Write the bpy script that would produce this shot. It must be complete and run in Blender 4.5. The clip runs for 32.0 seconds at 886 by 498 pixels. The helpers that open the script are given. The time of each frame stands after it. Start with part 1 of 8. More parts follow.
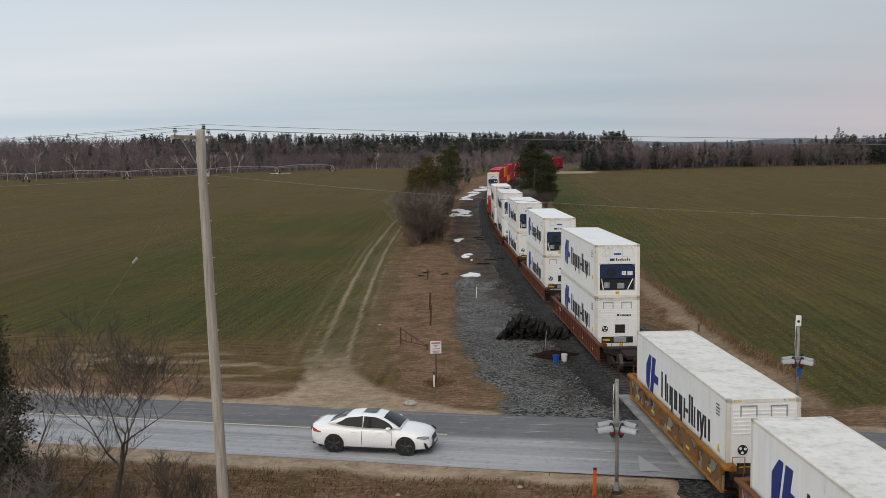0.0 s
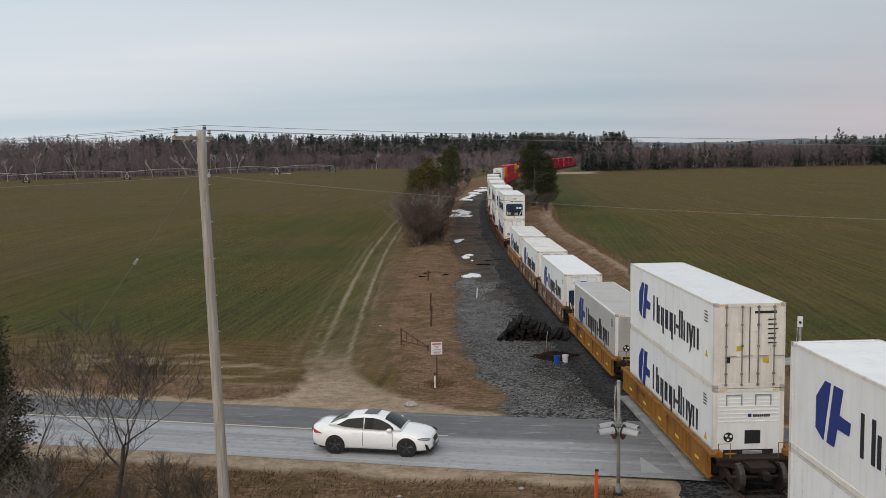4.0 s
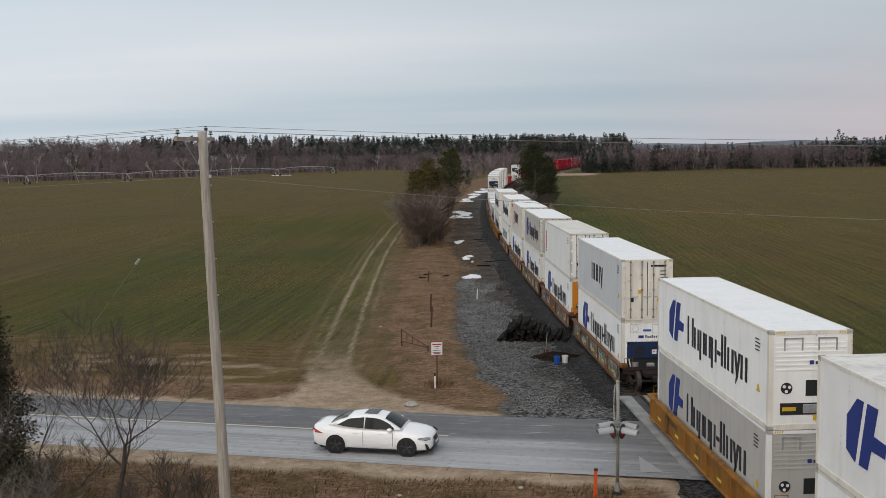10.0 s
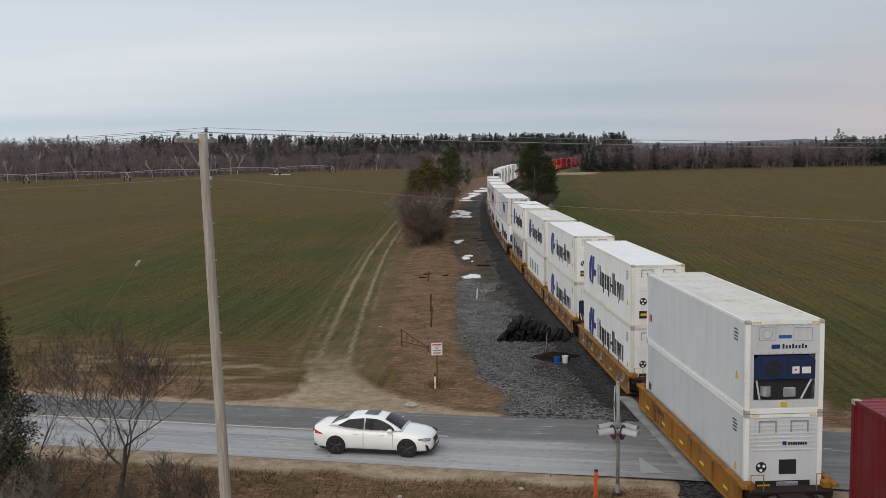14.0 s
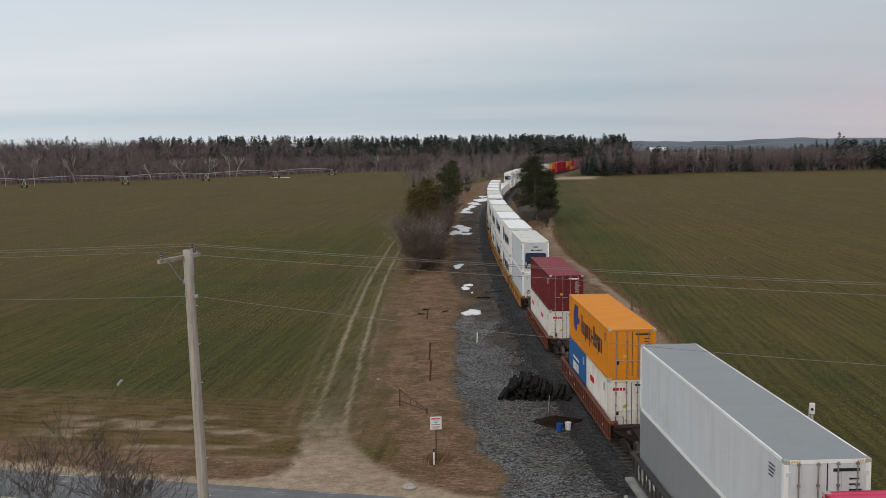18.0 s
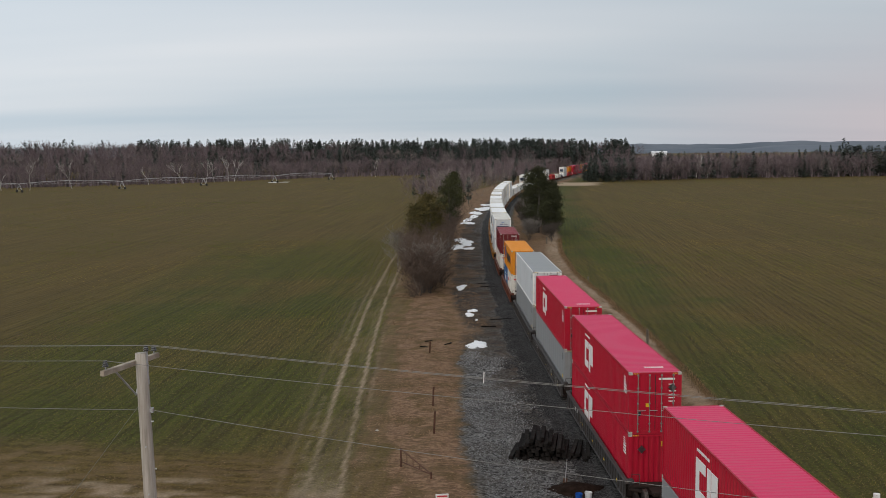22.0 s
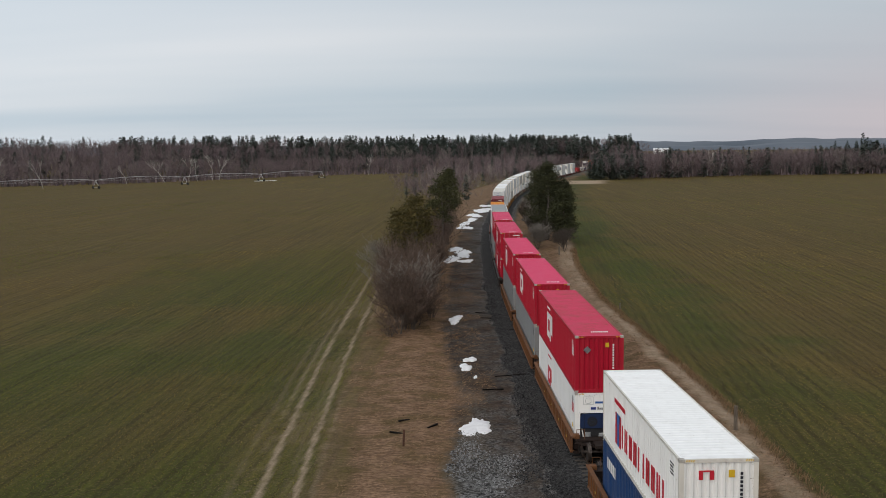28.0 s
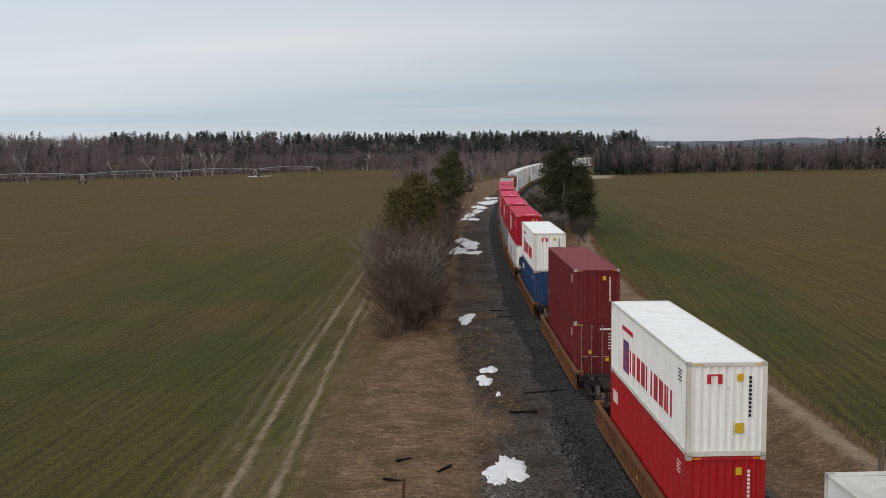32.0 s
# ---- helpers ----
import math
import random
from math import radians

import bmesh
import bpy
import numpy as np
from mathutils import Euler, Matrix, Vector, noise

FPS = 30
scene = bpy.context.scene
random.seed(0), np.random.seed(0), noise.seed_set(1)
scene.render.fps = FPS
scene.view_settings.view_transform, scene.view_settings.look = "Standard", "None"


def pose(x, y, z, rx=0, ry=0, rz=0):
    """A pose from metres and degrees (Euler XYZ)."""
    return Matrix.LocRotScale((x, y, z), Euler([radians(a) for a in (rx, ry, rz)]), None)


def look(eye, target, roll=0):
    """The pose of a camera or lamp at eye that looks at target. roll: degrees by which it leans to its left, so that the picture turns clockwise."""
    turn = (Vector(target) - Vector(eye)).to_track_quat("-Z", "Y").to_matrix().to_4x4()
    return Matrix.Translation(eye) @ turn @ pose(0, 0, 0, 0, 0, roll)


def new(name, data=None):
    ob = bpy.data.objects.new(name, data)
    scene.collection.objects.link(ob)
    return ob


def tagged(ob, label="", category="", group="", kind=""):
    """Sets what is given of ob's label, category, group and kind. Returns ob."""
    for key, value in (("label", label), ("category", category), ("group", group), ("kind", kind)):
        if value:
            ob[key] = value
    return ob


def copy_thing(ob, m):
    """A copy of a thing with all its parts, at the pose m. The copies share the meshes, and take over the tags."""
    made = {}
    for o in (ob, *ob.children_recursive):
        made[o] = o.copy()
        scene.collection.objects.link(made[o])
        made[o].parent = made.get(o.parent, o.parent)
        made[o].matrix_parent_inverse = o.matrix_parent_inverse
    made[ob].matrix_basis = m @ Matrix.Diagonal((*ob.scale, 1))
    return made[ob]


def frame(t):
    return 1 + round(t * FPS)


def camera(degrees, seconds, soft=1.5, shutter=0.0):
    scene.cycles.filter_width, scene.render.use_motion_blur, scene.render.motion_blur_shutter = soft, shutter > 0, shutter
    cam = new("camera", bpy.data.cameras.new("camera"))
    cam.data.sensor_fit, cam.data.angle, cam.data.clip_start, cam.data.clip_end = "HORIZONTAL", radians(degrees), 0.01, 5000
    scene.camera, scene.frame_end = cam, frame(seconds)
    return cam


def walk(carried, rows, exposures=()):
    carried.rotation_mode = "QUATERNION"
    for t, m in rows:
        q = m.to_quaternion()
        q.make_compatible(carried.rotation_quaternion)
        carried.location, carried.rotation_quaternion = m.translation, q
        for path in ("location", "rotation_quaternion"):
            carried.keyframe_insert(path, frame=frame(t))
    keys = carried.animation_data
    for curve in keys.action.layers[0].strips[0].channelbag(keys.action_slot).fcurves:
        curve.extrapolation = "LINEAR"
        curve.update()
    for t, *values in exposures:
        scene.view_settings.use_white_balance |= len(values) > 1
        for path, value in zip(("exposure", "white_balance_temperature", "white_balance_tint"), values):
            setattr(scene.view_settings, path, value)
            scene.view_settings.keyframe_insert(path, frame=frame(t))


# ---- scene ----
cam = camera(48.0, 32.0, soft=0.6, shutter=0.0)
PATH = [
    (0, (0.563, 1.615, 11.503), (0.456, 3.602, 11.304), -0.8),
    (0.5, (0.548, 1.636, 11.54), (0.441, 3.623, 11.341), -0.8),
    (1, (0.507, 1.679, 11.528), (0.4, 3.666, 11.329), -0.8),
    (1.5, (0.49, 1.756, 11.516), (0.383, 3.744, 11.318), -0.8),
    (2, (0.455, 1.696, 11.541), (0.349, 3.683, 11.343), -0.8),
    (2.5, (0.455, 1.704, 11.546), (0.348, 3.691, 11.348), -0.8),
    (3, (0.469, 1.592, 11.539), (0.362, 3.58, 11.342), -0.8),
    (3.5, (0.488, 1.717, 11.518), (0.381, 3.704, 11.32), -0.8),
    (5.5, (0.614, 1.493, 11.51), (0.507, 3.48, 11.312), -0.8),
    (6, (0.623, 1.633, 11.514), (0.516, 3.621, 11.317), -0.8),
    (6.5, (0.612, 1.525, 11.558), (0.505, 3.513, 11.361), -0.8),
    (7, (0.618, 1.527, 11.524), (0.51, 3.515, 11.328), -0.8),
    (7.5, (0.553, 1.646, 11.521), (0.444, 3.633, 11.325), -0.8),
    (8, (0.497, 1.753, 11.505), (0.389, 3.74, 11.309), -0.8),
    (8.5, (0.492, 1.688, 11.553), (0.384, 3.675, 11.357), -0.8),
    (9, (0.496, 1.628, 11.505), (0.389, 3.615, 11.31), -0.8),
    (9.5, (0.51, 1.492, 11.519), (0.401, 3.48, 11.324), -0.8),
    (10, (0.544, 1.507, 11.491), (0.436, 3.495, 11.296), -0.8),
    (10.5, (0.541, 1.34, 11.509), (0.434, 3.328, 11.313), -0.7),
    (11, (0.581, 1.361, 11.503), (0.474, 3.348, 11.307), -0.7),
    (11.5, (0.639, 1.354, 11.497), (0.531, 3.341, 11.3), -0.8),
    (12, (0.624, 1.434, 11.556), (0.515, 3.421, 11.359), -0.8),
    (12.5, (0.589, 1.547, 11.551), (0.48, 3.534, 11.354), -0.8),
    (13, (0.562, 1.63, 11.525), (0.455, 3.617, 11.328), -0.8),
    (13.5, (0.528, 1.543, 11.553), (0.421, 3.53, 11.356), -0.8),
    (14, (0.52, 1.508, 11.563), (0.413, 3.495, 11.366), -0.8),
    (14.5, (0.529, 1.486, 11.564), (0.422, 3.473, 11.366), -0.8),
    (16.5, (0.553, 1.868, 12.816), (0.446, 3.855, 12.615), -0.8),
    (17, (0.496, 2.313, 13.463), (0.389, 4.3, 13.263), -0.8),
    (17.5, (0.457, 2.821, 14.161), (0.351, 4.808, 13.96), -0.7),
    (18, (0.46, 3.467, 14.858), (0.354, 5.454, 14.655), -0.7),
    (18.5, (0.472, 3.884, 15.502), (0.366, 5.871, 15.3), -0.7),
    (19, (0.475, 3.943, 16.099), (0.368, 5.93, 15.896), -0.6),
    (19.5, (0.438, 4.005, 16.461), (0.332, 5.992, 16.258), -0.6),
    (20, (0.387, 4.185, 16.41), (0.281, 6.172, 16.207), -0.6),
    (20.5, (0.295, 4.76, 16.343), (0.188, 6.747, 16.142), -0.5),
    (21, (0.12, 5.772, 16.403), (0.015, 7.759, 16.202), -0.5),
    (21.5, (0.006, 7.115, 16.526), (-0.1, 9.102, 16.325), -0.5),
    (22, (-0.162, 8.956, 16.578), (-0.267, 10.943, 16.378), -0.5),
    (22.5, (-0.243, 10.753, 16.676), (-0.348, 12.74, 16.475), -0.5),
    (23, (-0.311, 12.831, 16.733), (-0.415, 14.818, 16.532), -0.5),
    (23.5, (-0.405, 14.929, 16.686), (-0.509, 16.917, 16.485), -0.5),
    (24, (-0.528, 17.379, 16.641), (-0.631, 19.367, 16.441), -0.6),
    (24.5, (-0.529, 20.145, 16.517), (-0.633, 22.133, 16.315), -0.5),
    (25, (-0.65, 22.718, 16.485), (-0.753, 24.705, 16.283), -0.6),
    (25.5, (-0.687, 25.155, 16.429), (-0.79, 27.142, 16.227), -0.6),
    (27.5, (-0.601, 35.088, 16.069), (-0.703, 37.075, 15.865), -0.7),
    (28, (-0.705, 37.413, 15.755), (-0.807, 39.4, 15.551), -0.6),
    (28.5, (-0.835, 39.892, 15.375), (-0.937, 41.879, 15.171), -0.6),
    (29, (-0.994, 42.341, 14.971), (-1.095, 44.328, 14.766), -0.6),
    (29.5, (-1.212, 44.564, 14.586), (-1.312, 46.551, 14.381), -0.6),
    (30, (-1.436, 46.624, 14.233), (-1.536, 48.611, 14.028), -0.6),
    (30.5, (-1.64, 48.444, 13.888), (-1.741, 50.431, 13.683), -0.6),
    (31, (-1.858, 49.755, 13.729), (-1.959, 51.742, 13.524), -0.6),
    (31.5, (-2.018, 51.393, 13.398), (-2.12, 53.38, 13.193), -0.6),
    (32, (-2.225, 53.753, 12.789), (-2.326, 55.741, 12.586), -0.6),
]
walk(cam, [(t, look(eye, target, roll)) for t, eye, target, roll in PATH])

# ---- world, sun, exposure ----
scene.view_settings.exposure = 0.0
world = bpy.data.worlds.new("overcast_sky")
scene.world = world
world.use_nodes = True
wn, wl = world.node_tree.nodes, world.node_tree.links
SUN_ELEV, SUN_AZ = radians(40), radians(205)  # azimuth clockwise from +y


def build_world():
    bg = wn["Background"]
    sky = wn.new("ShaderNodeTexSky")
    sky.sky_type, sky.sun_disc = "NISHITA", False
    sky.sun_elevation, sky.sun_rotation = SUN_ELEV, SUN_AZ
    sky.air_density, sky.dust_density, sky.ozone_density = 1.0, 2.0, 1.5
    tc = wn.new("ShaderNodeTexCoord")
    sep = wn.new("ShaderNodeSeparateXYZ")
    wl.new(tc.outputs["Generated"], sep.inputs[0])
    # cloud deck: soft bands, flattened toward the horizon
    zz = wn.new("ShaderNodeMath"); zz.operation = "MAXIMUM"; zz.inputs[1].default_value = 0.0
    wl.new(sep.outputs["Z"], zz.inputs[0])
    za = wn.new("ShaderNodeMath"); za.operation = "ADD"; za.inputs[1].default_value = 0.10
    wl.new(zz.outputs[0], za.inputs[0])
    dx = wn.new("ShaderNodeMath"); dx.operation = "DIVIDE"
    dy = wn.new("ShaderNodeMath"); dy.operation = "DIVIDE"
    wl.new(sep.outputs["X"], dx.inputs[0]); wl.new(za.outputs[0], dx.inputs[1])
    wl.new(sep.outputs["Y"], dy.inputs[0]); wl.new(za.outputs[0], dy.inputs[1])
    comb = wn.new("ShaderNodeCombineXYZ")
    wl.new(dx.outputs[0], comb.inputs[0]); wl.new(dy.outputs[0], comb.inputs[1])
    mp = wn.new("ShaderNodeMapping"); mp.inputs["Scale"].default_value = (0.10, 0.30, 1); mp.inputs["Rotation"].default_value = (0, 0, radians(-10))
    wl.new(comb.outputs[0], mp.inputs[0])
    n1 = wn.new("ShaderNodeTexNoise"); n1.inputs["Scale"].default_value = 1.0; n1.inputs["Detail"].default_value = 4; n1.inputs["Roughness"].default_value = 0.45
    wl.new(mp.outputs[0], n1.inputs["Vector"])
    cr = wn.new("ShaderNodeValToRGB")
    cr.color_ramp.elements[0].position, cr.color_ramp.elements[0].color = 0.36, (0.445, 0.54, 0.62, 1)
    cr.color_ramp.elements[1].position, cr.color_ramp.elements[1].color = 0.66, (0.71, 0.73, 0.76, 1)
    wl.new(n1.outputs["Fac"], cr.inputs[0])
    # whiter toward the upper left, a warm tint low on the right
    gl = wn.new("ShaderNodeMapRange"); gl.inputs[1].default_value, gl.inputs[2].default_value = 0.02, 0.26
    gl.inputs[3].default_value, gl.inputs[4].default_value = 1.0, 1.07
    wl.new(sep.outputs["Z"], gl.inputs[0])
    mul = wn.new("ShaderNodeMix"); mul.data_type = "RGBA"; mul.blend_type = "MULTIPLY"; mul.inputs[0].default_value = 1
    wl.new(cr.outputs[0], mul.inputs[6]); wl.new(gl.outputs[0], mul.inputs[7])
    lr = wn.new("ShaderNodeMapRange"); lr.inputs[1].default_value, lr.inputs[2].default_value = -0.45, 0.45
    lr.inputs[3].default_value, lr.inputs[4].default_value = 1.20, 0.86
    wl.new(sep.outputs["X"], lr.inputs[0])
    mul2 = wn.new("ShaderNodeMix"); mul2.data_type = "RGBA"; mul2.blend_type = "MULTIPLY"; mul2.inputs[0].default_value = 1
    wl.new(mul.outputs[2], mul2.inputs[6]); wl.new(lr.outputs[0], mul2.inputs[7])
    wx = wn.new("ShaderNodeMapRange"); wx.inputs[1].default_value, wx.inputs[2].default_value = 0.10, 0.45
    wl.new(sep.outputs["X"], wx.inputs[0])
    wz = wn.new("ShaderNodeMapRange"); wz.inputs[1].default_value, wz.inputs[2].default_value = 0.13, 0.03
    wl.new(sep.outputs["Z"], wz.inputs[0])
    wm = wn.new("ShaderNodeMath"); wm.operation = "MULTIPLY"
    wl.new(wx.outputs[0], wm.inputs[0]); wl.new(wz.outputs[0], wm.inputs[1])
    wm2 = wn.new("ShaderNodeMath"); wm2.operation = "MULTIPLY"; wm2.inputs[1].default_value = 0.80
    wl.new(wm.outputs[0], wm2.inputs[0])
    pink = wn.new("ShaderNodeMix"); pink.data_type = "RGBA"
    pink.inputs[7].default_value = (0.70, 0.575, 0.60, 1)
    wl.new(wm2.outputs[0], pink.inputs[0]); wl.new(mul2.outputs[2], pink.inputs[6])
    sk = wn.new("ShaderNodeMix"); sk.data_type = "RGBA"; sk.blend_type = "MULTIPLY"; sk.inputs[0].default_value = 1
    sk.inputs[7].default_value = (0.10, 0.10, 0.10, 1)
    wl.new(sky.outputs[0], sk.inputs[6])
    mix = wn.new("ShaderNodeMix"); mix.data_type = "RGBA"; mix.inputs[0].default_value = 0.92
    wl.new(sk.outputs[2], mix.inputs[6]); wl.new(pink.outputs[2], mix.inputs[7])
    wl.new(mix.outputs[2], bg.inputs[0])
    bg.inputs[1].default_value = 0.93


build_world()
sun_data = bpy.data.lights.new("sun", "SUN")
sun_data.energy, sun_data.angle, sun_data.color = 1.5, radians(75), (1.0, 0.89, 0.77)
sun = new("sun", sun_data)
sun.matrix_world = look((0, 0, 60), (-math.sin(SUN_AZ) * 60, -math.cos(SUN_AZ) * 60, 60 - 60 * math.tan(SUN_ELEV)))


# ---- materials ----
def nodes_of(name):
    m = bpy.data.materials.new(name)
    m.use_nodes = True
    return m, m.node_tree.nodes, m.node_tree.links, m.node_tree.nodes["Principled BSDF"]


def noise_node(n, l, vec, scale, detail=4.0, rough=0.55):
    t = n.new("ShaderNodeTexNoise")
    t.inputs["Scale"].default_value, t.inputs["Detail"].default_value, t.inputs["Roughness"].default_value = scale, detail, rough
    if vec is not None:
        l.new(vec, t.inputs["Vector"])
    return t.outputs["Fac"]


def ramp(n, l, fac, a, b, pa=0.35, pb=0.65):
    r = n.new("ShaderNodeValToRGB")
    r.color_ramp.elements[0].position, r.color_ramp.elements[0].color = pa, (*a, 1)
    r.color_ramp.elements[1].position, r.color_ramp.elements[1].color = pb, (*b, 1)
    l.new(fac, r.inputs[0])
    return r.outputs[0]


def mixc(n, l, fac, a, b, mode="MIX"):
    m = n.new("ShaderNodeMix")
    m.data_type, m.blend_type = "RGBA", mode
    for v, s in ((fac, 0), (a, 6), (b, 7)):
        if isinstance(v, (int, float)):
            m.inputs[s].default_value = v
        elif isinstance(v, tuple):
            m.inputs[s].default_value = (*v, 1)
        else:
            l.new(v, m.inputs[s])
    return m.outputs[2]


def math_node(n, l, op, a, b=0.0, clamp=False):
    m = n.new("ShaderNodeMath")
    m.operation, m.use_clamp = op, clamp
    for v, s in ((a, 0), (b, 1)):
        if isinstance(v, (int, float)):
            m.inputs[s].default_value = v
        else:
            l.new(v, m.inputs[s])
    return m.outputs[0]


def bump(n, l, p, height, strength=0.3, dist=0.02):
    b = n.new("ShaderNodeBump")
    b.inputs["Strength"].default_value, b.inputs["Distance"].default_value = strength, dist
    l.new(height, b.inputs["Height"])
    l.new(b.outputs[0], p.inputs["Normal"])


def con(n, l, fac, lo, hi):
    """Stretches a noise value between lo and hi to the full range."""
    m = n.new("ShaderNodeMapRange")
    m.inputs[1].default_value, m.inputs[2].default_value = lo, hi
    l.new(fac, m.inputs[0])
    return m.outputs[0]


MATS = {}


def surface(name, a, b, scale=3.0, rough=0.7, metal=0.0, bumps=0.2, fine=40.0, stretch=(1, 1, 1), rnd=0.0, spec=0.5):
    """A two-scale mottled surface between colours a and b."""
    if name in MATS:
        return MATS[name]
    m, n, l, p = nodes_of(name)
    tc = n.new("ShaderNodeTexCoord")
    mp = n.new("ShaderNodeMapping")
    mp.inputs["Scale"].default_value = stretch
    l.new(tc.outputs["Object"], mp.inputs[0])
    big = noise_node(n, l, mp.outputs[0], scale, 5)
    sm = noise_node(n, l, mp.outputs[0], fine, 3)
    col = ramp(n, l, big, a, b)
    dark = tuple(v * 0.72 for v in a)
    col = mixc(n, l, math_node(n, l, "MULTIPLY", sm, 0.35), col, dark)
    if rnd:
        oi = n.new("ShaderNodeObjectInfo")
        hs = n.new("ShaderNodeHueSaturation")
        l.new(math_node(n, l, "ADD", math_node(n, l, "MULTIPLY", oi.outputs["Random"], rnd), 1 - rnd / 2), hs.inputs["Value"])
        l.new(col, hs.inputs["Color"])
        col = hs.outputs[0]
    l.new(col, p.inputs["Base Color"])
    p.inputs["Roughness"].default_value, p.inputs["Metallic"].default_value = rough, metal
    p.inputs["Specular IOR Level"].default_value = spec
    if bumps:
        bump(n, l, p, sm, bumps)
    MATS[name] = m
    return m


def paint(name, colour, grime=0.35, rust=0.12, rough=0.5, grimecol=(0.20, 0.17, 0.14)):
    """Weathered container paint: streaks that run down, grime, rust specks."""
    if name in MATS:
        return MATS[name]
    m, n, l, p = nodes_of(name)
    tc = n.new("ShaderNodeTexCoord")
    mp = n.new("ShaderNodeMapping")
    mp.inputs["Scale"].default_value = (1.6, 1.6, 0.12)
    l.new(tc.outputs["Object"], mp.inputs[0])
    oi = n.new("ShaderNodeObjectInfo")
    off = n.new("ShaderNodeVectorMath")
    l.new(mp.outputs[0], off.inputs[0])
    cx = n.new("ShaderNodeCombineXYZ")
    l.new(math_node(n, l, "MULTIPLY", oi.outputs["Random"], 37.0), cx.inputs[0])
    l.new(cx.outputs[0], off.inputs[1])
    streak = noise_node(n, l, off.outputs[0], 2.2, 6, 0.6)
    blot = noise_node(n, l, tc.outputs["Object"], 0.7, 5, 0.6)
    fine = noise_node(n, l, tc.outputs["Object"], 18.0, 4, 0.6)
    sp = n.new("ShaderNodeMapRange"); sp.inputs[1].default_value, sp.inputs[2].default_value = 0.48, 0.80
    l.new(streak, sp.inputs[0])
    bl = n.new("ShaderNodeMapRange"); bl.inputs[1].default_value, bl.inputs[2].default_value = 0.45, 0.75
    l.new(blot, bl.inputs[0])
    g = math_node(n, l, "MULTIPLY", math_node(n, l, "ADD", math_node(n, l, "MULTIPLY", sp.outputs[0], 0.7), math_node(n, l, "MULTIPLY", bl.outputs[0], 0.5)), grime, True)
    c = mixc(n, l, g, colour, grimecol)
    rs = n.new("ShaderNodeMapRange"); rs.inputs[1].default_value, rs.inputs[2].default_value = 0.70, 0.78
    l.new(math_node(n, l, "ADD", math_node(n, l, "MULTIPLY", streak, 0.5), math_node(n, l, "MULTIPLY", fine, 0.62)), rs.inputs[0])
    c = mixc(n, l, math_node(n, l, "MULTIPLY", rs.outputs[0], rust * 4, True), c, (0.16, 0.07, 0.03))
    hs = n.new("ShaderNodeHueSaturation")
    l.new(math_node(n, l, "ADD", math_node(n, l, "MULTIPLY", oi.outputs["Random"], 0.12), 0.94), hs.inputs["Value"])
    l.new(c, hs.inputs["Color"])
    l.new(hs.outputs[0], p.inputs["Base Color"])
    l.new(math_node(n, l, "ADD", math_node(n, l, "MULTIPLY", fine, 0.2), rough - 0.1), p.inputs["Roughness"])
    p.inputs["Specular IOR Level"].default_value = 0.22
    bump(n, l, p, fine, 0.06, 0.01)
    MATS[name] = m
    return m


def plain(name, colour, rough=0.5, metal=0.0, emit=0.0):
    if name in MATS:
        return MATS[name]
    m, n, l, p = nodes_of(name)
    tc = n.new("ShaderNodeTexCoord")
    f = noise_node(n, l, tc.outputs["Object"], 9.0, 4)
    l.new(mixc(n, l, math_node(n, l, "MULTIPLY", f, 0.35), colour, tuple(v * 0.7 for v in colour)), p.inputs["Base Color"])
    p.inputs["Roughness"].default_value, p.inputs["Metallic"].default_value = rough, metal
    if emit:
        p.inputs["Emission Color"].default_value = (*colour, 1)
        p.inputs["Emission Strength"].default_value = emit
    MATS[name] = m
    return m


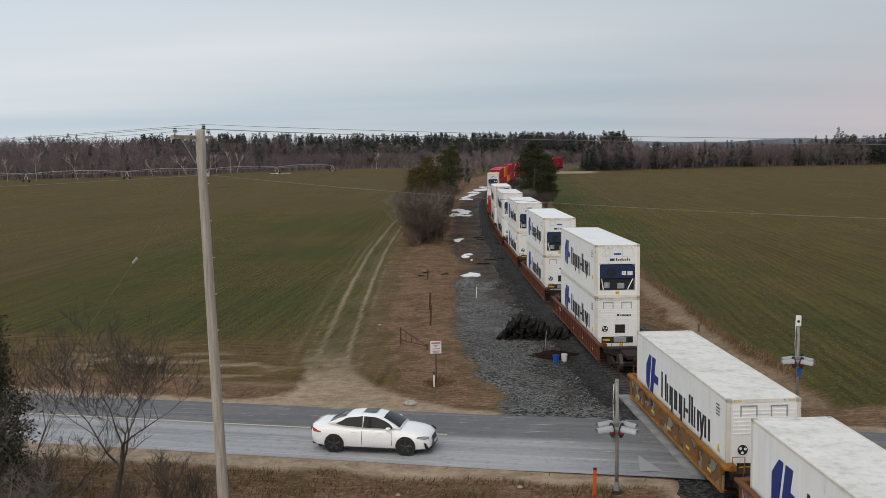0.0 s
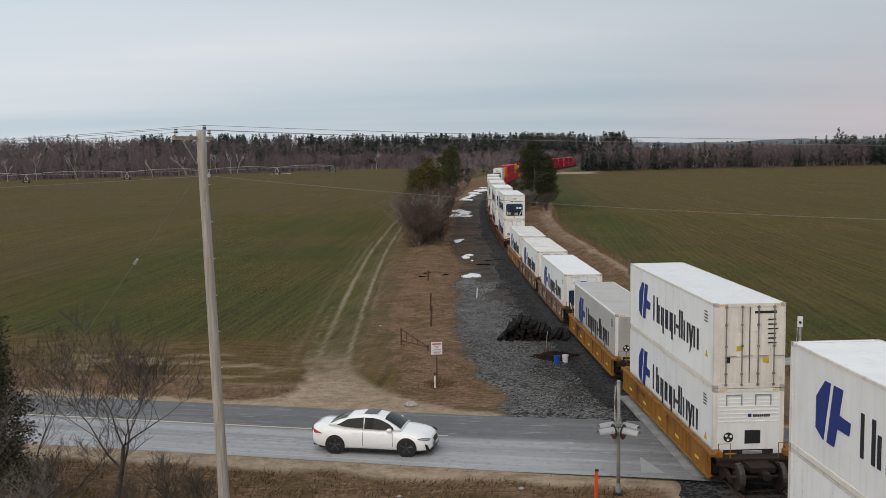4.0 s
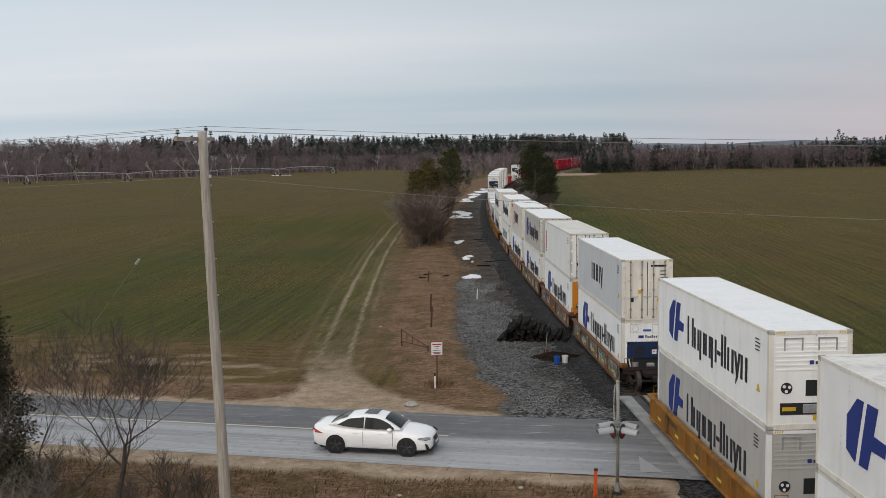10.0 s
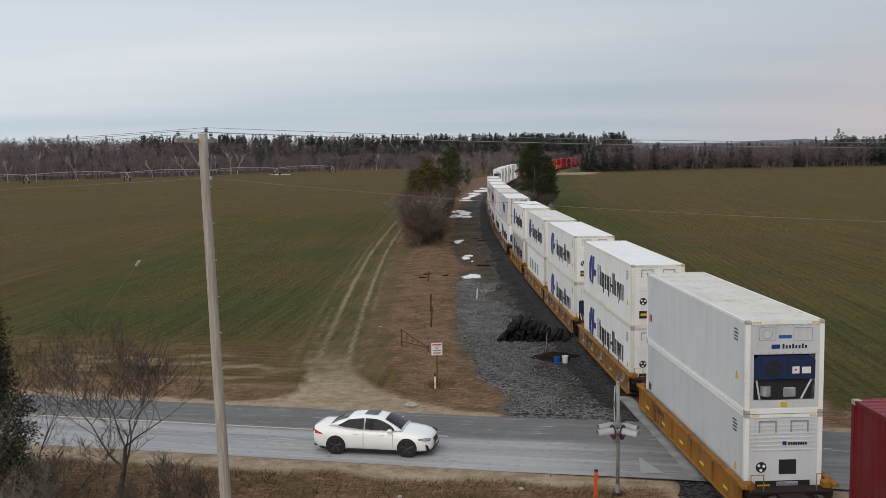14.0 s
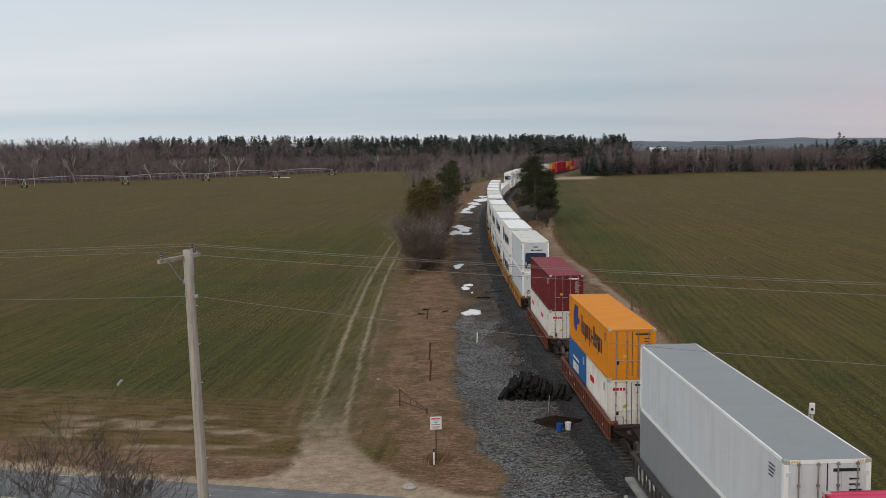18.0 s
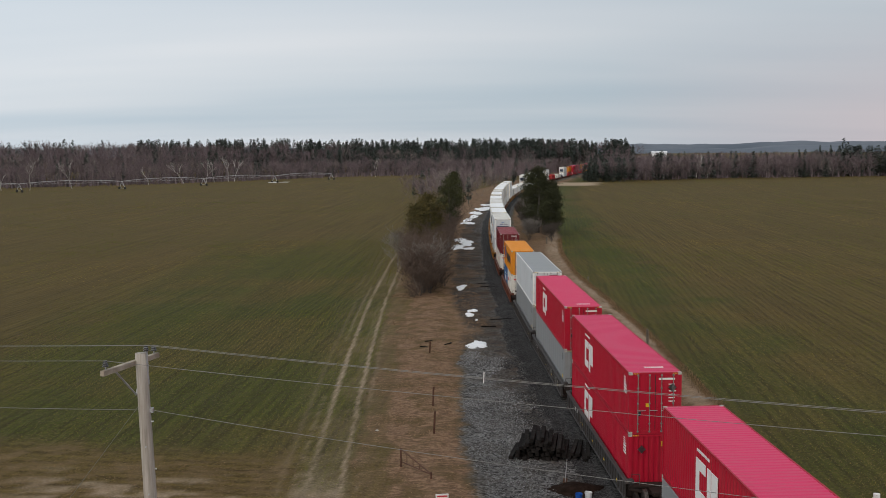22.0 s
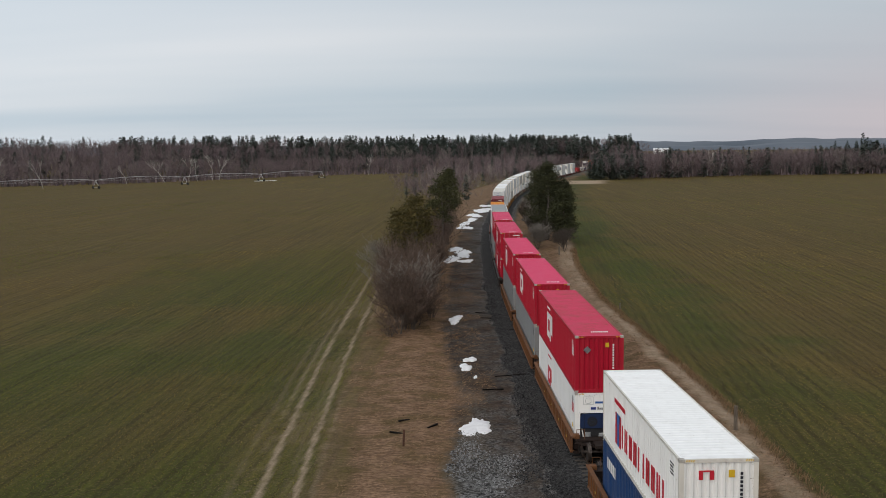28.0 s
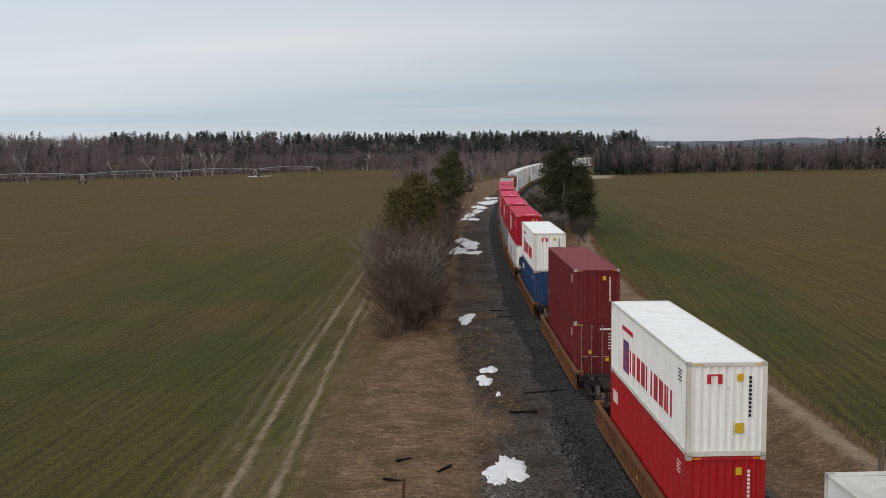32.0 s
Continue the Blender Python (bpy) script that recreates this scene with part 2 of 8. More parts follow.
# ---- mesh helpers ----
class Mesh:
    """Collects vertices and faces for one mesh."""

    def __init__(self):
        self.v, self.f = [], []

    def add(self, verts, faces):
        o = len(self.v)
        self.v += [tuple(p) for p in verts]
        self.f += [tuple(o + i for i in q) for q in faces]
        return self

    def box(self, x0, x1, y0, y1, z0, z1, bevel=0.0):
        if bevel:
            b = bevel
            prof = [(x0 + b, y0), (x1 - b, y0), (x1, y0 + b), (x1, y1 - b), (x1 - b, y1), (x0 + b, y1), (x0, y1 - b), (x0, y0 + b)]
            inner = [(min(max(x, x0 + b), x1 - b), min(max(y, y0 + b), y1 - b)) for x, y in prof]
            rings = [[(x, y, z0) for x, y in inner], [(x, y, z0 + b) for x, y in prof], [(x, y, z1 - b) for x, y in prof], [(x, y, z1) for x, y in inner]]
            return self.loft(rings, True, True)
        v = [(x, y, z) for z in (z0, z1) for x, y in ((x0, y0), (x1, y0), (x1, y1), (x0, y1))]
        return self.add(v, [(0, 3, 2, 1), (4, 5, 6, 7), (0, 1, 5, 4), (1, 2, 6, 5), (2, 3, 7, 6), (3, 0, 4, 7)])

    def loft(self, rings, cap0=False, cap1=False, closed=True):
        n = len(rings[0])
        v = [p for r in rings for p in r]
        f = []
        for i in range(len(rings) - 1):
            for j in range(n if closed else n - 1):
                k = (j + 1) % n
                f.append((i * n + j, i * n + k, (i + 1) * n + k, (i + 1) * n + j))
        if cap0:
            f.append(tuple(reversed(range(n))))
        if cap1:
            f.append(tuple((len(rings) - 1) * n + j for j in range(n)))
        return self.add(v, f)

    def tube(self, a, b, r0, r1=None, sides=8, caps=True):
        a, b = Vector(a), Vector(b)
        r1 = r0 if r1 is None else r1
        d = (b - a).normalized()
        u = d.orthogonal().normalized()
        w = d.cross(u)
        ring = lambda c, r: [c + r * (math.cos(t) * u + math.sin(t) * w) for t in (2 * math.pi * k / sides for k in range(sides))]
        return self.loft([ring(a, r0), ring(b, r1)], caps, caps)

    def path(self, pts, r, sides=6):
        """One bent tube through the points."""
        pts = [Vector(p) for p in pts]
        rings, u = [], None
        for i, p in enumerate(pts):
            d = (pts[min(i + 1, len(pts) - 1)] - pts[max(i - 1, 0)]).normalized()
            u = d.orthogonal().normalized() if u is None else (u - d * u.dot(d)).normalized()
            w = d.cross(u)
            rings.append([p + r * (math.cos(t) * u + math.sin(t) * w) for t in (2 * math.pi * k / sides for k in range(sides))])
        return self.loft(rings, True, True)

    def data(self, name, mat, smooth=False):
        me = bpy.data.meshes.new(name)
        me.from_pydata(self.v, [], self.f)
        if mat is not None:
            me.materials.append(mat)
        if smooth:
            me.polygons.foreach_set("use_smooth", [True] * len(me.polygons))
        me.update()
        face_outward(me)
        return me


def face_outward(me):
    """Turns a mesh right side out; flat sheets face up."""
    n = len(me.polygons)
    nrm, cen, area = np.zeros(n * 3, np.float32), np.zeros(n * 3, np.float32), np.zeros(n, np.float32)
    me.polygons.foreach_get("normal", nrm); me.polygons.foreach_get("center", cen); me.polygons.foreach_get("area", area)
    nrm, cen = nrm.reshape(-1, 3), cen.reshape(-1, 3)
    rel = cen - np.array([0, 0, cen[:, 2].mean()])
    score = float((area * (nrm * rel).sum(1)).sum())
    if abs(score) < 0.02 * float((area * np.linalg.norm(rel, axis=1)).sum()):
        score = float((area * nrm[:, 2]).sum())
    if score < 0:
        me.flip_normals()


def part(name, m, mat, parent=None, label="", smooth=False, at=None):
    ob = new(name, m.data(name, mat, smooth) if isinstance(m, Mesh) else m)
    if parent is not None:
        ob.parent = parent
    if at is not None:
        ob.matrix_basis = at
    if label:
        ob["label"] = label
    return ob


def thing(name, label, category, group="", at=None):
    ob = tagged(new(name), label, category, group)
    if at is not None:
        ob.matrix_basis = at
    return ob


def array_mesh(name, verts, faces, mat, smooth=False):
    """A mesh from numpy arrays of vertices and equal-sized faces."""
    me = bpy.data.meshes.new(name)
    verts, faces = np.asarray(verts, np.float32), np.asarray(faces, np.int32)
    k = faces.shape[1]
    me.vertices.add(len(verts)); me.vertices.foreach_set("co", verts.ravel())
    me.loops.add(faces.size); me.loops.foreach_set("vertex_index", faces.ravel())
    me.polygons.add(len(faces)); me.polygons.foreach_set("loop_start", np.arange(0, faces.size, k, dtype=np.int32))
    me.polygons.foreach_set("loop_total", np.full(len(faces), k, np.int32))
    if smooth:
        me.polygons.foreach_set("use_smooth", np.ones(len(faces), bool))
    me.materials.append(mat)
    me.update(calc_edges=True)
    return me


# ---- the line of the track ----
def track_x(y):
    y = np.asarray(y, float)
    a, b = np.clip(y, 40, 215), np.clip(y - 215, 0, None)
    x = 8.55 - 0.098 * (a - 40) + 0.00028 * (a - 40) ** 2
    return np.where(y < 40, 8.55 - 0.098 * (y - 40), x + 0.00032 * np.clip(b, 0, 312) ** 2 + np.clip(b - 312, 0, None) * 0.2)


TY = np.arange(-620.0, 1250.0, 0.5)
TX = track_x(TY)
TS = np.concatenate([[0], np.cumsum(np.hypot(np.diff(TX), np.diff(TY)))])
TS = TS - np.interp(40.0, TY, TS)


def on_track(s, off=0.0, z=0.0):
    """The point s metres along the track from the crossing, off metres to its right."""
    y = float(np.interp(s, TS, TY))
    d = float(track_x(y + 0.5) - track_x(y - 0.5))
    n = math.hypot(1, d)
    return Vector((float(track_x(y)) + off / n, y - off * d / n, z))


def rail_pose(s, half=5.0, z=0.0):
    a, b = on_track(s - half), on_track(s + half)
    d = b - a
    m = (a + b) / 2
    return pose(m.x, m.y, z, 0, 0, math.degrees(math.atan2(-d.x, d.y)))


ROAD_K = -0.172


def road_y(x):
    return 41.6 + ROAD_K * (np.asarray(x, float) + 6.8)


def smooth_noise(x, y, seed, cell):
    """Value noise on a lattice, from -1 to 1."""
    rs = np.random.RandomState(seed)
    tab = rs.uniform(-1, 1, (256, 256))
    u, v = np.asarray(x) / cell, np.asarray(y) / cell
    iu, iv = np.floor(u).astype(int), np.floor(v).astype(int)
    fu, fv = u - iu, v - iv
    fu, fv = fu * fu * (3 - 2 * fu), fv * fv * (3 - 2 * fv)
    g = lambda a, b: tab[a % 256, b % 256]
    return (g(iu, iv) * (1 - fu) + g(iu + 1, iv) * fu) * (1 - fv) + (g(iu, iv + 1) * (1 - fu) + g(iu + 1, iv + 1) * fu) * fv


def step(e0, e1, x):
    t = np.clip((x - e0) / (e1 - e0), 0, 1)
    return t * t * (3 - 2 * t)


def bank_left(y):
    """Where the left field meets the dry-grass bank, as distance from the track."""
    return -np.interp(y, [40, 55, 70, 101, 119, 200, 300, 420], [12.0, 12.4, 12.9, 12.9, 12.2, 15.0, 20.0, 20.0])


def bank_right(y):
    return np.interp(y, [40, 63, 81, 96, 118, 139, 169, 200, 300, 420, 520], [7.6, 7.6, 8.8, 9.5, 9.4, 8.8, 9.8, 12.2, 13, 9, 9])


def band(x, c, inner, outer):
    """1 within inner of c, fading to 0 at outer."""
    return step(outer, inner, np.abs(x - c))


def zones(x, y):
    """Cover of the ground: weights of gravel, dirt, dry grass, dark soil, headland rows, lush crop; the rest is crop."""
    d = x - track_x(y)
    r = y - road_y(x)
    w = 0.9 * smooth_noise(x, y, 3, 3.0) + 0.5 * smooth_noise(x, y, 4, 0.9)
    v = smooth_noise(x, y, 51, 4.5) + 0.5 * smooth_noise(x, y, 52, 1.6)
    fine = smooth_noise(x, y, 5, 0.45)
    south = step(-4.0, -4.4, r)
    gl = np.interp(y, [44, 47, 51, 57, 63, 82, 94, 108, 119, 150, 300], [-7.4, -7.2, -7.9, -8.3, -8.4, -7.6, -6.8, -6.9, -7.4, -7.2, -6.0])
    gravel = step(-0.4, 0.4, d - gl + 0.40 * w + 0.25 * fine) * step(0.5, -0.5, d - 3.6 + 0.4 * w)
    soil = gravel * np.maximum(step(80, 108, y + 6 * w + 6 * v), 0.8 * step(60, 78, y + 5 * v) * step(-6.6, -5.0, d + 1.6 * v) * step(-2.4, -3.6, d + 0.8 * v))
    soil = np.clip(soil * (0.8 + 0.35 * v), 0, 1) * np.maximum(step(-2.6, -3.4, d + 0.5 * w), 0.15)
    gravel = gravel * (1 - 0.9 * step(84, 100, y + 4 * w) * step(-3.8, -5.2, d + 1.2 * w))
    gravel *= np.where(r < 0, step(0.4, -0.4, np.abs(d) - 2.3), 1.0)
    grass = step(-0.5, 0.5, d - bank_left(y) + 0.5 * w) * step(0.5, -0.5, d - bank_right(y) + 0.35 * w) * (1 - gravel)
    # south verge, and the bare shoulder below the road
    shoulder = np.maximum(step(-5.8, -4.9, r + 0.5 * w - 0.07 * np.clip(x + 8, 0, 9)), step(-7.5, -6, d) * step(3.5, 2.5, np.abs(d)) * 0.8) * south
    grass = np.maximum(grass, south * (1 - shoulder))
    # brown verge above the road, left of the drive and right of the track
    verge = step(8.4, 7.4, r + 0.8 * w) * (1 - south) * (1 - gravel)
    grass = np.maximum(grass, verge)
    # the farm drive: a narrow throat that flares along the road
    rl = np.interp(r, [3.2, 4.2, 5.2, 7.0, 20.0], [-24.0, -19.5, -17.3, -17.0, -17.1])
    rr = np.interp(r, [3.2, 4.2, 6.0, 8.2, 10.0, 13.0, 20.0], [-4.0, -9.4, -12.0, -13.4, -14.2, -14.5, -14.3])
    drive = step(-0.3, 0.3, d - rl + 0.35 * w + 0.2 * fine) * step(0.3, -0.3, d - rr + 0.35 * w + 0.2 * fine) * (r > 0)
    drive *= 1 - step(11.5, 19.0, r + 1.2 * w) * (1 - 0.25 * step(-0.2, 0.5, v))
    drive *= np.interp(r, [4.0, 6.0, 9.0, 13.0], [0.95, 0.85, 0.64, 0.42]) + 0.2 * fine + 0.12 * v
    nearroad = step(4.5, 3.9, r - 0.06 * np.clip(-14 - x, 0, 20) + 0.35 * w + 0.15 * fine) * (1 - south)
    # wheel ruts of the farm track, two deep ones and fainter ones beside
    along = step(9, 14, r) * step(215, 150, y)
    wob = 0.10 * smooth_noise(x * 0, y, 8, 9.0) + 0.05 * w
    rut = np.maximum(band(d + wob, -16.55, 0.04, 0.27), band(d + wob, -14.85, 0.04, 0.25)) * (0.56 + 0.25 * smooth_noise(x, y, 9, 6.0) + 0.16 * smooth_noise(x, y, 10, 0.8))
    for c, k in ((-17.25, 0.30), (-18.0, 0.18), (-15.35, 0.18), (-14.1, 0.26), (-18.9, 0.14)):
        rut = np.maximum(rut, k * band(d + wob, c, 0.05, 0.24) * step(-0.35, 0.35, smooth_noise(x, y * 0.3, int(-c * 10), 4.0) + 0.5 * fine))
    rut = np.maximum(rut, 0.05 * band(d, -16.0, 1.8, 4.0) * (0.7 + 0.5 * fine)) * along
    # turning scuffs of machines on the headland
    scuff = step(0.18, 0.5, smooth_noise(x * 0.45, y * 1.6, 21, 1.5) + 0.6 * smooth_noise(x * 0.7, y * 2.0, 22, 0.9)) * band(r, 11.0, 2.0, 5.0) * step(-27, -20, x) * step(-13.5, -15.5, d) * (0.52 + 0.25 * fine)
    strip_g = step(-14.6, -14.0, d + 0.35 * w) * step(9, 12, r) * (d < 0) * (0.42 + 0.25 * step(-0.1, 0.5, v))
    grass = np.maximum(grass, strip_g * (1 - gravel))
    dirt = np.clip(np.maximum.reduce([drive, rut, shoulder, nearroad * 0.95, scuff]), 0, 1) * (1 - gravel)
    sand = step(7, 9, d) * step(28, 24, d) * band(y, 468, 14, 24)
    dirt = np.maximum(dirt, sand * 0.9)
    head = step(20.5, 16.5, r + 0.8 * w) * (1 - south) * step(-16.5, -18.0, d)
    # a worn strip along the right-hand field edge
    worn = band(d - bank_right(y) + 0.3 * w, -0.95, 0.3, 0.8) * step(6, 9, r) * step(330, 250, y) * (0.6 + 0.3 * v)
    worn = np.maximum(worn, band(d - bank_right(y) + 0.2 * w, -1.4, 0.4, 1.5) * step(112, 130, y) * step(215, 195, y) * (0.5 + 0.2 * v))
    dirt = np.maximum(dirt, np.clip(worn, 0, 1) * 0.8 * (d > 0))
    # where the crop is lush: beside the right-hand bank, and in a belt of the left-hand field
    lush = np.where(d > 0, np.maximum(step(15, 4, d - bank_right(y) + 3.0 * v), 0.8 * step(95, 60, y + 8 * v) * step(30, 18, d - bank_right(y) + 4 * v)) * 0.95 + 0.2, band(d + 0.05 * (y - 60) + 3 * v, -27, 7, 22) * step(52, 66, y) * step(230, 120, y) * 0.72 + 0.18)
    lush = np.maximum(lush, 0.55 * step(-13, -14.5, d) * step(-19.5, -17.5, d) * step(0.0, 0.6, v) * along)
    return gravel, dirt, grass, soil, head, lush


def ground_z(x, y):
    d = x - track_x(y)
    r = y - road_y(x)
    away = step(6, 10, np.abs(r))
    z = 0.16 * np.exp(-((d + 9.8) / 1.7) ** 2) * away
    z += (-0.35 * np.exp(-((d - 5.4) / 1.2) ** 2) + 0.18 * np.exp(-((d - 8.2) / 0.9) ** 2)) * away
    z += 0.05 * smooth_noise(x, y, 11, 2.5) * away * step(2.6, 4.0, np.abs(d))
    z += 0.015 * smooth_noise(x, y, 12, 0.7) * away * step(2.6, 4.0, np.abs(d))
    z += 0.028 * step(7.5, 4.4, np.abs(r))
    z += step(420, 900, y) * 2.0
    z -= 0.7 * step(-8, -20, r)
    return z


def axis(parts):
    return np.unique(np.concatenate([np.arange(a, b, c) for a, b, c in parts]))


def build_ground():
    xs = axis([(-4500, -700, 300), (-700, -140, 40), (-140, -34, 4), (-34, -19, 0.4), (-19, 19, 0.2), (19, 24, 0.4), (24, 120, 4), (120, 700, 40), (700, 4600, 300)])
    ys = axis([(-1500, -60, 120), (-60, 22, 4), (22, 130, 0.35), (130, 230, 0.9), (230, 540, 4), (540, 1000, 40), (1000, 4900, 300)])
    gx, gy = np.meshgrid(xs, ys)
    nx, ny = len(xs), len(ys)
    verts = np.stack([gx, gy, ground_z(gx, gy)], -1).reshape(-1, 3)
    i = np.arange(nx * ny).reshape(ny, nx)
    faces = np.stack([i[:-1, :-1], i[:-1, 1:], i[1:, 1:], i[1:, :-1]], -1).reshape(-1, 4)
    me = array_mesh("ground", verts, faces, ground_material(), True)
    for key, val in zip(("gravel", "dirt", "grass", "soil", "head", "lush"), zones(gx, gy)):
        at = me.attributes.new(key, "FLOAT", "POINT")
        at.data.foreach_set("value", np.clip(val, 0, 1).astype(np.float32).ravel())
    tagged(new("ground", me), "sprouting winter crop fields with dry grass banks and gravel", "ground", kind="structure")


def n_mix(n, l, fac, a, b):
    m = n.new("ShaderNodeMix")
    for v, s in ((fac, 0), (a, 2), (b, 3)):
        l.new(v, m.inputs[s])
    return m.outputs[0]


def ground_material():
    m, n, l, p = nodes_of("ground_cover")
    tc = n.new("ShaderNodeTexCoord")
    P = tc.outputs["Object"]

    def attr(k):
        a = n.new("ShaderNodeAttribute")
        a.attribute_name = k
        return a.outputs["Fac"]

    fine = noise_node(n, l, P, 9.0, 6, 0.65)
    vfine = noise_node(n, l, P, 38.0, 4, 0.6)
    mid = noise_node(n, l, P, 0.55, 5, 0.6)
    big = noise_node(n, l, P, 0.035, 5, 0.55)
    # crop: drilled rows along the fields, green where it has come up, brown soil between
    finec, vfinec = con(n, l, fine, 0.36, 0.64), con(n, l, vfine, 0.36, 0.64)

    def streaks(sx, sy, scale, rot=-3.6):
        mp = n.new("ShaderNodeMapping")
        mp.inputs["Rotation"].default_value = (0, 0, radians(rot))
        mp.inputs["Scale"].default_value = (sx, sy, 1)
        l.new(P, mp.inputs[0])
        return noise_node(n, l, mp.outputs[0], scale, 4, 0.65)

    def drill_rows(rot, pitch):
        """Parallel drill rows, wavering a little."""
        mp = n.new("ShaderNodeMapping")
        mp.inputs["Rotation"].default_value = (0, 0, radians(rot))
        l.new(P, mp.inputs[0])
        sx = n.new("ShaderNodeSeparateXYZ")
        l.new(mp.outputs[0], sx.inputs[0])
        ph = math_node(n, l, "ADD", math_node(n, l, "MULTIPLY", sx.outputs[0], 2 * math.pi / pitch), math_node(n, l, "MULTIPLY", mid, 4.5))
        return con(n, l, math_node(n, l, "SINE", ph), -0.9, 0.9)

    rows = math_node(n, l, "ADD", math_node(n, l, "MULTIPLY", drill_rows(3.7, 0.74), 0.38), math_node(n, l, "MULTIPLY", con(n, l, streaks(1.0, 0.012, 1.3, 3.7), 0.38, 0.62), 0.62))
    head = math_node(n, l, "ADD", math_node(n, l, "MULTIPLY", drill_rows(99.8, 0.80), 0.4), math_node(n, l, "MULTIPLY", con(n, l, streaks(0.05, 1.0, 1.1, 9.8), 0.38, 0.62), 0.6))
    rows = n_mix(n, l, attr("head"), rows, head)
    patch = con(n, l, math_node(n, l, "ADD", math_node(n, l, "MULTIPLY", big, 0.6), math_node(n, l, "MULTIPLY", streaks(0.10, 0.010, 1.0, 3.7), 0.4)), 0.38, 0.60)
    patch = math_node(n, l, "MULTIPLY", math_node(n, l, "ADD", patch, 0.35, True), attr("lush"))
    patch = math_node(n, l, "MULTIPLY", patch, math_node(n, l, "SUBTRACT", 1.0, math_node(n, l, "MULTIPLY", attr("head"), 0.8)))
    tone = con(n, l, noise_node(n, l, P, 3.2, 5, 0.7), 0.34, 0.66)
    ridge = mixc(n, l, patch, (0.160, 0.108, 0.030), (0.070, 0.088, 0.010))
    furrow = mixc(n, l, patch, (0.068, 0.043, 0.012), (0.031, 0.039, 0.006))
    crop = mixc(n, l, rows, furrow, ridge)
    crop = mixc(n, l, math_node(n, l, "MULTIPLY", tone, 0.55), crop, (0.034, 0.024, 0.009))
    crop = mixc(n, l, math_node(n, l, "MULTIPLY", con(n, l, fine, 0.56, 0.66), 0.62), crop, (0.235, 0.165, 0.085))
    crop = mixc(n, l, math_node(n, l, "MULTIPLY", con(n, l, noise_node(n, l, P, 5.5, 5, 0.75), 0.52, 0.62), 0.6), crop, (0.022, 0.015, 0.008))
    crop = mixc(n, l, math_node(n, l, "MULTIPLY", math_node(n, l, "MULTIPLY", attr("head"), con(n, l, mid, 0.46, 0.62)), 0.6), crop, (0.165, 0.110, 0.058))
    # dry grass
    mpg = n.new("ShaderNodeMapping")
    mpg.inputs["Scale"].default_value = (0.6, 2.2, 1)
    mpg.inputs["Rotation"].default_value = (0, 0, radians(25))
    l.new(P, mpg.inputs[0])
    gst = con(n, l, noise_node(n, l, mpg.outputs[0], 2.6, 6, 0.7), 0.34, 0.66)
    grass = mixc(n, l, gst, (0.108, 0.063, 0.036), (0.355, 0.222, 0.138))
    grass = mixc(n, l, ramp(n, l, mid, (0, 0, 0), (0.75, 0.75, 0.75), 0.46, 0.64), grass, (0.095, 0.068, 0.022))
    grass = mixc(n, l, math_node(n, l, "MULTIPLY", con(n, l, noise_node(n, l, P, 5.0, 5, 0.7), 0.38, 0.64), 0.6), grass, (0.048, 0.028, 0.015))
    # packed dirt
    dirt = ramp(n, l, noise_node(n, l, P, 1.6, 6, 0.65), (0.280, 0.208, 0.142), (0.475, 0.368, 0.265), 0.34, 0.66)
    dirt = mixc(n, l, math_node(n, l, "MULTIPLY", con(n, l, noise_node(n, l, P, 6.0, 5, 0.7), 0.40, 0.66), 0.3), dirt, (0.11, 0.082, 0.058))
    # crushed stone
    vor = n.new("ShaderNodeTexVoronoi")
    vor.inputs["Scale"].default_value = 9.0
    l.new(P, vor.inputs["Vector"])
    sepc = n.new("ShaderNodeSeparateColor")
    l.new(vor.outputs["Color"], sepc.inputs[0])
    stone = ramp(n, l, sepc.outputs[0], (0.012, 0.012, 0.012), (0.22, 0.218, 0.215), 0.15, 1.0)
    stone = mixc(n, l, math_node(n, l, "MULTIPLY", con(n, l, mid, 0.40, 0.66), 0.65), stone, (0.060, 0.050, 0.040))
    soil = ramp(n, l, noise_node(n, l, P, 1.1, 6, 0.7), (0.010, 0.008, 0.007), (0.095, 0.062, 0.040), 0.36, 0.66)
    soil = mixc(n, l, math_node(n, l, "MULTIPLY", finec, 0.5), soil, (0.018, 0.014, 0.012))
    soil = mixc(n, l, math_node(n, l, "MULTIPLY", con(n, l, noise_node(n, l, P, 0.35, 4), 0.40, 0.60), 0.45), soil, stone)
    brk = math_node(n, l, "SUBTRACT", fine, 0.5)

    def weight(k, s=0.9):
        return math_node(n, l, "ADD", attr(k), math_node(n, l, "MULTIPLY", math_node(n, l, "MULTIPLY", brk, s), math_node(n, l, "MULTIPLY", math_node(n, l, "MULTIPLY", attr(k), math_node(n, l, "SUBTRACT", 1.0, attr(k))), 4.0)), True)

    c = mixc(n, l, weight("grass"), crop, grass)
    c = mixc(n, l, weight("dirt"), c, dirt)
    c = mixc(n, l, weight("gravel"), c, stone)
    c = mixc(n, l, weight("soil"), c, soil)
    l.new(c, p.inputs["Base Color"])
    p.inputs["Roughness"].default_value = 0.95
    p.inputs["Specular IOR Level"].default_value = 0.15
    h = math_node(n, l, "ADD", math_node(n, l, "MULTIPLY", fine, 0.6), math_node(n, l, "MULTIPLY", vfine, 0.4))
    bump(n, l, p, h, 0.7, 0.10)
    return m


build_ground()


